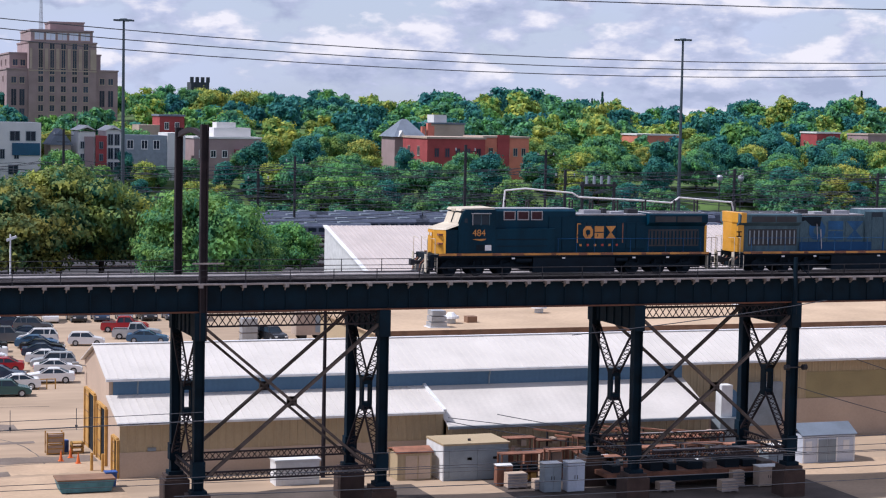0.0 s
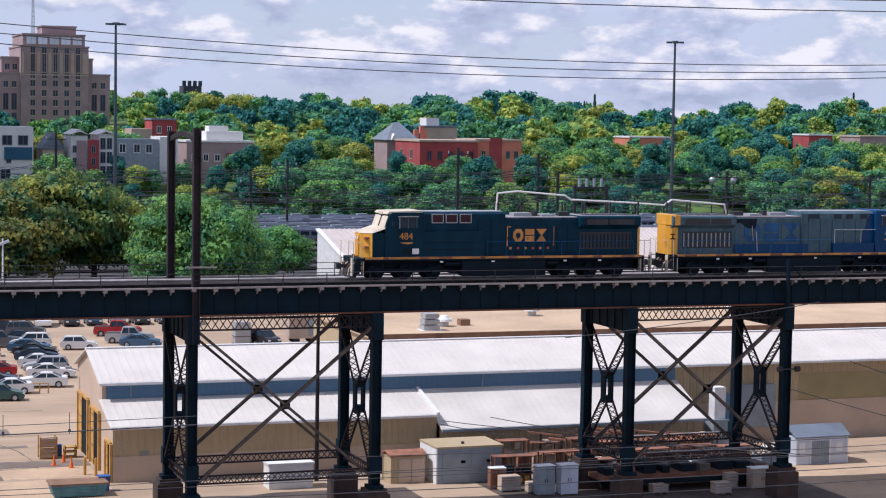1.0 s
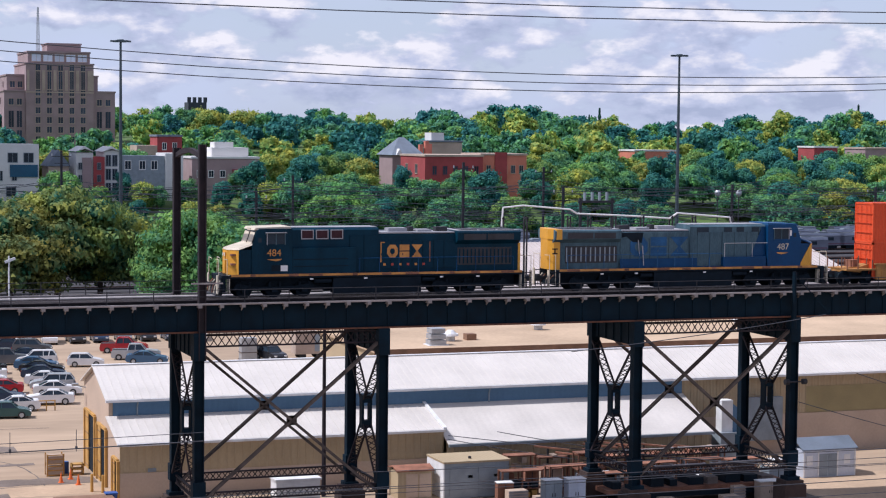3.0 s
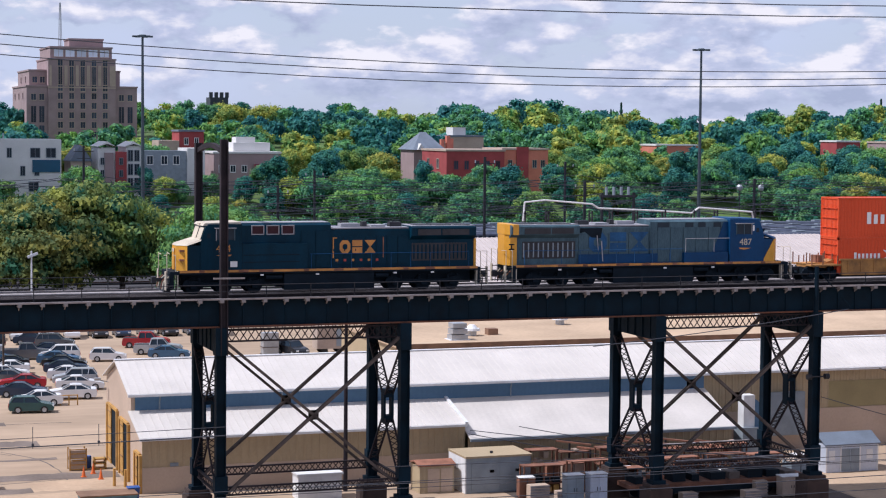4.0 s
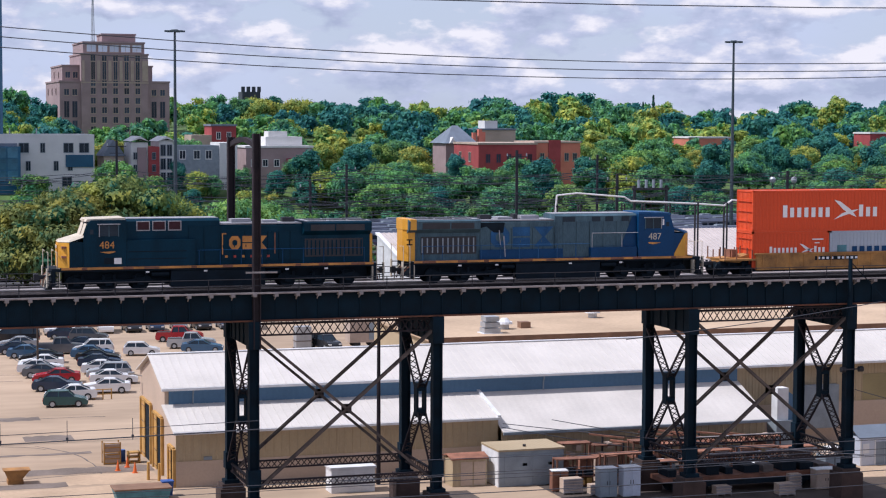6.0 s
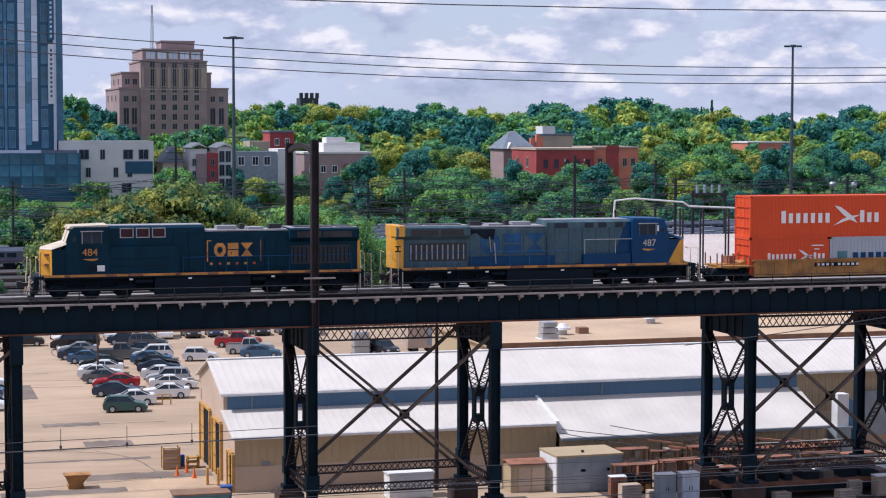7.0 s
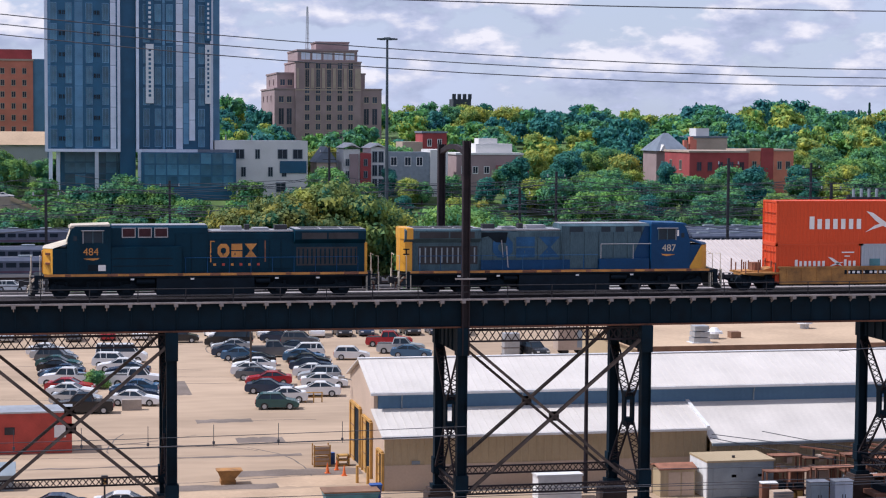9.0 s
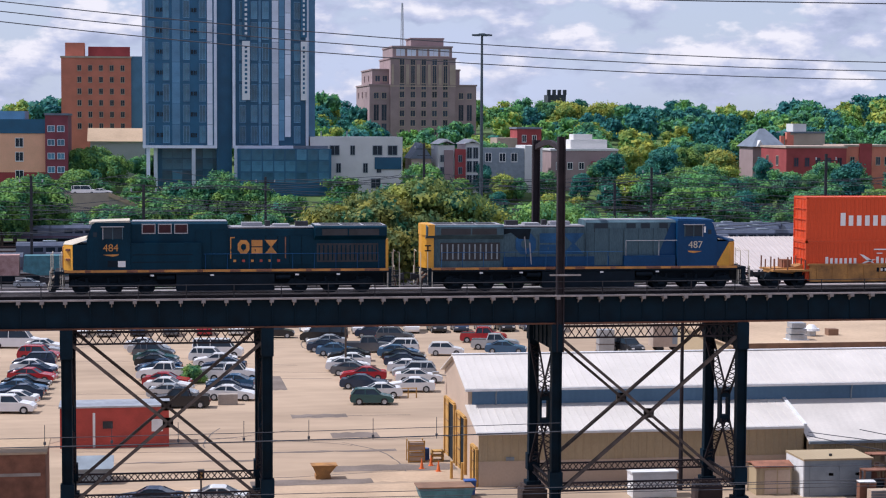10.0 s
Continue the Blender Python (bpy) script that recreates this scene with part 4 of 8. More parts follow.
def well_car():
    w = thing("well_car", (0, 0, 0), "rust-stained yellow well wagon for stacked containers", "freight wagon")
    bm = B()
    for s in (-1, 1):
        bx(bm, 3.4, 16.3, s * 1.38 - 0.07, s * 1.38 + 0.07, 0.55, 1.55)
        bx(bm, 3.3, 16.4, s * 1.38 - 0.13, s * 1.38 + 0.13, 1.5, 1.62)
        bx(bm, 3.4, 16.3, s * 1.38 - 0.12, s * 1.38 + 0.12, 0.45, 0.58)
        for k in range(12):
            x = 3.9 + k * 1.08
            bx(bm, x - 0.05, x + 0.05, s * 1.46 - 0.03, s * 1.46 + 0.03, 0.55, 1.52)
    part("well_side", bm, WELLYELLOW, w)
    bm = B()
    bx(bm, 3.3, 16.4, -1.3, 1.3, 0.35, 0.5)
    part("well_floor", bm, UNDER, w)
    for x0, d in ((0.9, 1), (18.8, -1)):
        bm = B()
        prism(bm, [(x0, 1.0), (x0, 1.28), (x0 + d * 1.6, 1.35), (x0 + d * 2.6, 1.62), (x0 + d * 2.6, 0.8), (x0 + d * 1.4, 0.95)], "y", -0.7, 0.7)
        bx(bm, min(x0, x0 + d * 2.6), max(x0, x0 + d * 2.6), -1.4, 1.4, 1.12, 1.24)
        part("end_platform", bm, WELLYELLOW, w)
        for y in (-1.35, -0.6, 0.5, 1.35):
            for u in (0.1, 1.0, 2.2):
                bm = B()
                rod(bm, (x0 + d * u, y, 1.2), (x0 + d * u, y, 1.2 + 0.55 + 0.35 * ((u * 7 + y * 3) % 1)), 0.05, n=6)
                part("grab_iron", bm, RUSTBROWN, w)
        bm = B()
        bx(bm, min(x0 + d * 0.9, x0 + d * 1.5), max(x0 + d * 0.9, x0 + d * 1.5), -0.5, 0.2, 1.24, 1.85)
        part("brake_gear", bm, RUSTBROWN, w, "rusty brake stand and hand grabs")
        bm = B()
        bx(bm, min(x0 - d * 0.9, x0), max(x0 - d * 0.9, x0), -0.14, 0.14, 0.78, 1.02)
        part("coupler", bm, DARKMETAL, w)
    bm = B()
    bx(bm, 8.0, 11.4, -1.475, -1.455, 1.08, 1.36)
    part("number_panel", bm, UNDER, w, "black panel with worn white marks")
    for k in range(9):
        bm = B()
        x = 8.2 + k * 0.35 + (0.2 if k > 3 else 0)
        bx(bm, x, x + 0.2, -1.485, -1.476, 1.14, 1.3)
        part("mark_bar", bm, LETTER, w)
    truck(w, 2.0, (-0.9, 0.9), label="dark four-wheel truck")
    truck(w, 17.7, (-0.9, 0.9), label="dark four-wheel truck")
    return w


LOCO_A = locomotive("locomotive", "dark blue road locomotive with yellow nose and stripe", LBLUE, LROOF, LBLUE, "484", -1, False)
LOCO_B = locomotive("locomotive", "faded grey and blue locomotive coupled back to front", LGREY, LROOF, LBLUE2, "487", 1, True)
WELL = well_car()
BOX_TOP = container(12.19, CONTORANGE, "orange-red forty-foot container on top of the stack", 2.896, [])
plain_mark(BOX_TOP, 2.35, 1.0, 7.6, 0.85)
BOX_LOW = container(6.06, CONTORANGE, "orange-red twenty-foot container low in the well", 2.6, [("small_bars", (4.7, 2.0), (5.6, 2.08), LETTER), ("small_bars", (4.9, 1.75), (5.3, 1.82), LETTER)])
plain_mark(BOX_LOW, 1.35, 1.12, 4.4, 0.44)
BOX_GREY = container(6.06, CONTGREY, "pale grey twenty-foot container low in the well", 2.6, [("pale_square", (0.6, 0.95), (1.35, 1.6), TEAL), ("letter_bar", (1.8, 1.1), (2.2, 1.5), LBLUE2), ("letter_bar", (2.4, 1.1), (2.8, 1.5), LBLUE2), ("letter_bar", (3.0, 1.1), (3.4, 1.5), LBLUE2), ("letter_bar", (3.6, 1.1), (4.0, 1.5), LBLUE2), ("letter_bar", (4.2, 1.1), (4.6, 1.5), LBLUE2)])
WELL_B = copy_thing(WELL, pose(0, 0, 0))
BOX_TOP_B = copy_thing(BOX_TOP, pose(0, 0, 0))
Y_TRAIN = 120.4

# place of each vehicle along the viaduct at 2.5 s
TRAIN = [(LOCO_A, 29.72, 0.0, 0), (LOCO_B, 75.5, 0.0, 180), (WELL, 75.75, 0.0, 0), (BOX_TOP, 78.92, 3.11, 0), (BOX_LOW, 78.92, 0.5, 0), (BOX_GREY, 85.05, 0.5, 0),
         (WELL_B, 95.45, 0.0, 0), (BOX_TOP_B, 98.6, 0.5, 0)]
ROLL = [(0.0, 11.71), (1.0, 7.05), (2.5, 0.0), (4.0, -7.14), (5.5, -14.27), (7.0, -21.38), (8.5, -28.48), (10.0, -35.57)]


def motions():
    for ob, x, z, turn in TRAIN:
        walk(ob, [(t, pose(x + d, Y_TRAIN, Z_RAIL + z, 0, 0, turn)) for t, d in ROLL])
    # wheels roll with the train: a row for each 40 degrees or so
    step = 0.12
    n = int(round(10.0 / step))
    for ob, s in WHEELS:
        top = ob.parent.parent
        turned = 1 if top == LOCO_B else -1
        x, y, z = ob.location
        base = 0 if s > 0 else 180
        rows = []
        for k in range(n + 1):
            t = min(10.0, k * 10.0 / n)
            a = turned * math.degrees(4.728 * t / 0.53)
            rows.append((t, pose(x, y, z, 0, a % 360, 0) @ pose(0, 0, 0, 0, 0, base)))
        walk(ob, rows)


# ---- warehouses and yard in front ----
def build_warehouse():
    w = thing("warehouse", (0, 0, 0), "long tan metal warehouse with stepped white roofs and open ochre doors", "warehouse")
    x0, x1 = 24.3, 150.0
    ridge, zr, ze = 144.4, 8.4, 6.6
    bm = B()
    prism(bm, [(138.8, 0.0), (138.8, ze), (ridge, zr - 0.1), (149.8, ze), (149.8, 0.0)], "x", x0, x0 + 0.25)
    part("gable_wall", bm, WALLPINK, w, "pale ribbed gable wall")
    bm = B()
    bx(bm, x0 + 0.25, x1, 138.8, 139.05, 0.0, ze)
    part("long_wall", bm, WALLTAN, w)
    bm = B()
    bx(bm, x0 + 0.25, x1, 149.55, 149.8, 0.0, ze)
    part("back_wall", bm, WALLTAN, w)
    # roof sheets with standing seams
    for ya, za, yb, zb in ((138.45, ze - 0.05, ridge, zr), (150.1, ze - 0.05, ridge, zr)):
        bm = B()
        prism(bm, [(ya, za), (yb, zb), (yb, zb + 0.1), (ya, za + 0.1)], "x", x0 - 0.3, x1)
        part("roof", bm, ROOFWHITE, w, "white standing-seam roof")
    seam = B()
    beam(seam, (0, 138.45, ze + 0.06), (0, ridge, zr + 0.11), 0.035, 0.03)
    seam = mesh_of("seam", seam, ROOFWHITE)
    for k in range(130):
        piece("seam", seam, w, (x0 + k * 0.61, 0, 0))
    bm = B()
    bx(bm, x0 - 0.3, x1, ridge - 0.2, ridge + 0.2, zr + 0.08, zr + 0.15)
    part("ridge_cap", bm, WHITE, w)
    bm = B()
    bx(bm, x0 - 0.3, x1, 138.25, 138.47, ze - 0.16, ze + 0.03)
    part("gutter", bm, WHITE, w)
    bm = B()
    bx(bm, x0 + 0.3, 71.3, 138.72, 138.79, 5.0, ze - 0.15)
    part("blue_band", bm, BLUEGREY, w, "blue-grey sheet band over the lean-to")
    for k in range(5):
        bm = B()
        x = 26.4 + k * 9.3
        rod(bm, (x, 138.4, ze - 0.1), (x, 138.66, ze - 0.6), 0.06, n=8)
        rod(bm, (x, 138.66, ze - 0.6), (x, 138.66, 5.3), 0.06, n=8)
        part("downspout", bm, GREYPAINT, w)
    # lean-to, two bays
    bm = B()
    prism(bm, [(133.9, 4.0), (138.75, 5.3), (138.75, 5.4), (133.9, 4.1)], "x", x0 - 0.25, 48.9)
    part("lean_to_roof", bm, ROOFWHITE, w, "white lean-to roof")
    bm = B()
    prism(bm, [(133.2, 2.95), (138.75, 5.26), (138.75, 5.36), (133.2, 3.05)], "x", 48.95, 71.4)
    part("lean_to_roof", bm, ROOFWHITE, w, "lower white lean-to roof")
    bm = B()
    prism(bm, [(133.8, 4.1), (138.7, 5.4), (138.7, 5.55), (133.8, 4.25)], "x", 48.75, 49.0)
    part("verge", bm, WHITE, w)
    seam = B()
    beam(seam, (0, 133.9, 4.11), (0, 138.7, 5.41), 0.035, 0.03)
    seam = mesh_of("lean_to_seam", seam, ROOFWHITE)
    for k in range(40):
        piece("lean_to_seam", seam, w, (x0 + k * 0.61, 0, 0))
    bm = B()
    bx(bm, x0, 48.9, 134.2, 134.4, 0.0, 4.08)
    part("front_wall", bm, WALLTAN, w, "tan ribbed front wall")
    bm = B()
    bx(bm, x0, 48.8, 134.14, 134.2, 0.0, 1.9)
    part("lower_panel", bm, WALLPINK, w, "paler lower sheet panels")
    bm = B()
    bx(bm, 49.0, 71.2, 133.6, 133.8, 0.0, 3.05)
    part("front_wall", bm, WALLTAN, w)
    bm = B()
    prism(bm, [(134.4, 0.0), (134.4, 4.0), (138.8, 5.2), (138.8, 0.0)], "x", x0, x0 + 0.2)
    part("gable_wall", bm, WALLPINK, w)
    bm = B()
    bx(bm, x0 - 0.25, 48.9, 133.74, 133.92, 3.9, 4.08)
    part("gutter", bm, WHITE, w)
    bm = B()
    bx(bm, 48.95, 71.4, 133.05, 133.22, 2.82, 3.02)
    part("gutter", bm, GREYPAINT, w)
    for xa, n, yy, zt in ((24.9, 40, 134.2, 3.85), (49.5, 36, 133.6, 2.8), (72.2, 60, 138.8, 6.3)):
        rb = B()
        prism(rb, [(-0.09, yy), (-0.04, yy - 0.05), (0.04, yy - 0.05), (0.09, yy)], "z", 0.0 if zt < 5 else 3.3, zt)
        rb = mesh_of("wall_rib", rb, WALLTAN)
        for k in range(n):
            piece("wall_rib", rb, w, (xa + k * 0.6, 0, 0))
    # tall open doors in the gable wall, ochre posts and half-open leaves
    for ya, yb, h in ((134.5, 136.4, 2.7), (139.4, 142.9, 4.2), (144.3, 148.6, 4.5)):
        # near-black sheet on the unbroken wall paints the shaded inside
        bm = B()
        bx(bm, x0 - 0.03, x0 + 0.02, ya, yb, 0.02, h)
        d = part("door_opening", bm, UNDER, w, "dark panel painting the shade in an open doorway")
        for y in (ya - 0.3, yb):
            bm = B()
            bx(bm, x0 - 0.22, x0 - 0.02, y, y + 0.3, 0.02, h + 0.1)
            part("door_post", bm, OCHRE, d, "ochre painted door post")
        bm = B()
        bx(bm, x0 - 0.2, x0 - 0.02, ya, yb, h, h + 0.2)
        part("lintel", bm, OCHRE, d)
        bm = B()
        bx(bm, x0 - 0.12, x0 - 0.05, ya + (yb - ya) * 0.66, yb, 0.02, h)
        leaf = part("door_leaf", bm, OCHRE, d)
        for k in range(4):
            bm = B()
            bx(bm, x0 - 0.15, x0 - 0.118, ya + (yb - ya) * 0.66, yb, 0.3 + k * (h - 0.5) / 3.2, 0.36 + k * (h - 0.5) / 3.2)
            part("leaf_rib", bm, BROWNFASCIA, leaf)
    # wall lamp, small window, far door, unit on the wall
    bm = B()
    rod(bm, (x0 - 0.8, 149.0, 6.4), (x0, 149.0, 6.2), 0.05, n=6)
    bx(bm, x0 - 1.1, x0 - 0.6, 148.8, 149.2, 6.35, 6.55)
    part("wall_lamp", bm, GALV, w)
    bm = B()
    bx(bm, 26.3, 26.9, 134.05, 134.16, 1.95, 2.2)
    part("wall_vent", bm, GREYPAINT, w)
    bm = B()
    bx(bm, 83.0, 104.0, 138.74, 138.79, 3.3, 5.5)
    part("skylight_band", bm, YELLOWED, w, "yellowed translucent wall band")
    bm = B()
    bx(bm, 72.0, 150, 138.70, 138.79, 0.0, 3.25)
    part("lower_panel", bm, WALLPINK, w)
    bm = B()
    bx(bm, 77.0, 80.4, 138.1, 138.6, 1.2, 4.8)
    part("loading_hood", bm, GREYPAINT, w)
    # long flat-roofed building behind
    f = thing("long_shed", (0, 0, 0), "long low building with tan flat roof and brown fascia", "building")
    bm = B()
    bx(bm, 53.6, 190, 165.3, 184, 0, 6.2)
    part("wall", bm, WALLTAN, f)
    bm = B()
    bx(bm, 53.3, 190, 165.0, 184.3, 6.2, 6.5)
    part("roof", bm, ROOFTAN, f, "stained tan membrane roof")
    bm = B()
    bx(bm, 53.25, 190, 164.9, 165.0, 5.5, 6.52)
    part("fascia", bm, BROWNFASCIA, f)
    bm = B()
    bx(bm, 53.3, 190, 184.3, 184.5, 6.3, 6.8)
    part("parapet", bm, WHITE, f)
    vent = thing("roof_vent", (62.7, 170.5, 6.5), "galvanised mushroom roof vent", "vent", "vents on the tan roof")
    bm = B()
    rod(bm, (0, 0, 0), (0, 0, 0.55), 0.45, n=14)
    part("stem", bm, GALV, vent)
    bm = B()
    rod(bm, (0, 0, 0.5), (0, 0, 0.72), 0.8, 0.75, n=14)
    rod(bm, (0, 0, 0.72), (0, 0, 1.05), 0.6, 0.3, n=14)
    part("cap", bm, WHITE, vent)
    for x, y in ((75.0, 178.0), (98.0, 178.0), (122.0, 178.0), (146.0, 178.0)):
        copy_thing(vent, pose(x, y, 6.5))
    unit = thing("rooftop_unit", (60.2, 167.6, 6.5), "galvanised stacked roof exhaust unit", "ventilation unit", "units on the tan roof")
    for k in range(3):
        bm = B()
        bx(bm, -0.8 + 0.06 * k, 0.8 - 0.06 * k, -0.7, 0.7, 0.05 + k * 0.55, 0.5 + k * 0.55)
        soften(bm, 0.06)
        part("casing", bm, GALV, unit)
    bm = B()
    bx(bm, -1.0, 1.0, -0.85, 0.85, 0, 0.06)
    part("curb", bm, WHITE, unit)
    copy_thing(unit, pose(116.0, 168.0, 6.5))
    box = thing("roof_box", (64.9, 171.0, 6.5), "small dark roof hatch box", "hatch")
    bm = B()
    bx(bm, -0.5, 0.5, -0.5, 0.5, 0, 0.6)
    soften(bm, 0.04)
    part("box", bm, BROWNFASCIA, box)


build_warehouse()


def shed(name, label, x0, x1, y0, y1, h, wall, roof, rise=0.0, doors=()):
    s = thing(name, (0, 0, 0), label, "shed")
    bm = B()
    bx(bm, x0, x1, y0, y1, 0, h)
    soften(bm, 0.03)
    part("body", bm, wall, s)
    bm = B()
    if rise:
        prism(bm, [(y0 - 0.15, h), ((y0 + y1) / 2, h + rise), (y1 + 0.15, h), (y1 + 0.15, h + 0.08), ((y0 + y1) / 2, h + rise + 0.1), (y0 - 0.15, h + 0.08)], "x", x0 - 0.15, x1 + 0.15)
    else:
        bx(bm, x0 - 0.1, x1 + 0.1, y0 - 0.1, y1 + 0.1, h, h + 0.14)
    part("roof", bm, roof, s)
    for a, b, z0, z1, m, nm in doors:
        bm = B()
        bx(bm, a, b, y0 - 0.04, y0 + 0.01, z0, z1)
        part(nm, bm, m, s)
    return s


# equipment cabin: pale end, grey double doors
c = shed("equipment_cabin", "pale grey equipment cabin with flat tan roof", 46.6, 51.6, 127.6, 131.2, 2.6, GREYPAINT, WALLTAN,
         doors=[(47.0, 49.0, 0.1, 2.3, GREYPAINT, "door"), (49.2, 51.2, 0.1, 2.3, GREYPAINT, "door"), (48.4, 48.75, 1.5, 1.7, DARKMETAL, "latch"), (50.4, 50.75, 1.5, 1.7, DARKMETAL, "latch")])
# white sheet on the sunward end, painting that side as lit
bm = B()
bx(bm, 46.52, 46.6, 127.6, 131.2, 0.02, 2.58)
part("lit_end_panel", bm, WHITE, c)
bm = B()
bx(bm, 46.4, 46.52, 129.2, 129.6, 1.6, 2.0)
part("meter_box", bm, GALV, c)
bm = B()
rod(bm, (48.9, 128.6, 2.74), (48.9, 128.6, 2.9), 0.12, n=10)
part("roof_cap", bm, DARKMETAL, c)
shed("storage_locker", "tan steel storage locker with orange covering", 43.4, 46.0, 128.6, 130.6, 2.0, WALLTAN, RUSTBROWN, 0.25,
     doors=[(44.0, 44.9, 0.1, 1.8, WALLPINK, "door"), (45.0, 45.9, 0.1, 1.8, WALLPINK, "door")])
shed("garden_shed", "pale blue-grey garden shed with white trim and navy roof", 76.15, 80.8, 127.5, 130.1, 2.15, PANELPALE, SLATE, 0.75,
     doors=[(77.55, 78.3, 0.1, 1.85, GREYPAINT, "door"), (78.36, 79.1, 0.1, 1.85, GREYPAINT, "door"), (76.4, 76.95, 1.0, 1.75, WHITE, "window"), (79.75, 80.3, 1.0, 1.75, WHITE, "window"), (77.41, 77.53, 0.05, 2.0, WHITE, "trim_board"), (79.12, 79.24, 0.05, 2.0, WHITE, "trim_board"), (76.15, 76.27, 0.05, 2.1, WHITE, "trim_board"), (80.68, 80.8, 0.05, 2.1, WHITE, "trim_board")])
shed("white_cabinet", "white double-door steel cabinet under the trestle", 34.4, 37.6, 128.8, 130.4, 1.75, WHITE, WHITE,
     doors=[(34.9, 36.0, 0.1, 1.6, WHITE, "door"), (36.1, 37.2, 0.1, 1.6, WHITE, "door")])
shed("red_portable_hut", "red painted site hut with grey flat roof", -6.3, 2.4, 154.6, 158.2, 3.3, REDPAINT, GALV,
     doors=[(-2.9, -2.1, 1.6, 2.2, DARKMETAL, "window"), (1.0, 1.9, 1.3, 2.3, WHITE, "notice_board"), (-3.7, -3.5, 0.1, 2.9, WHITE, "drain_pipe")])
shed("brown_brick_hut", "dark brown brick hut with tan coping", -16.0, -5.9, 122.0, 127.5, 5.3, RUSTBROWN, ROOFTAN,
     doors=[(-15.5, -6.2, 3.9, 4.1, CONCRETE, "band")])
lean = thing("lean_to_shed", (0, 0, 0), "long white lean-to shed with pale ribbed roof in the yard", "shed")
bm = B()
prism(bm, [(261.5, 0.0), (261.5, 3.6), (282.0, 8.7), (282.0, 0.0)], "x", 82.6, 166.0)
part("body", bm, WHITE, lean)
bm = B()
prism(bm, [(261.0, 3.55), (282.4, 8.85), (282.4, 8.98), (261.0, 3.68)], "x", 83.2, 166.3)
part("roof", bm, SHEDROOF, lean, "pale pinkish ribbed roof")
bm = B()
prism(bm, [(261.0, 3.5), (282.4, 8.8), (282.4, 9.08), (261.0, 3.78)], "x", 82.4, 83.1)
part("verge", bm, WHITE, lean)
rib = B()
beam(rib, (0, 261.0, 3.72), (0, 282.4, 9.02), 0.1, 0.1)
rib = mesh_of("roof_rib", rib, SHEDROOF)
for k in range(103):
    piece("roof_rib", rib, lean, (83.8 + k * 0.8, 0, 0))
bm = B()
bx(bm, 82.9, 83.1, 281.6, 282.1, 0, 8.6)
part("drain_pipe", bm, GREYPAINT, lean)
shed("grey_tent", "small grey pitched storage tent", -5.2, -2.0, 139.0, 142.0, 1.1, GREYPAINT, GREYPAINT, 0.7)


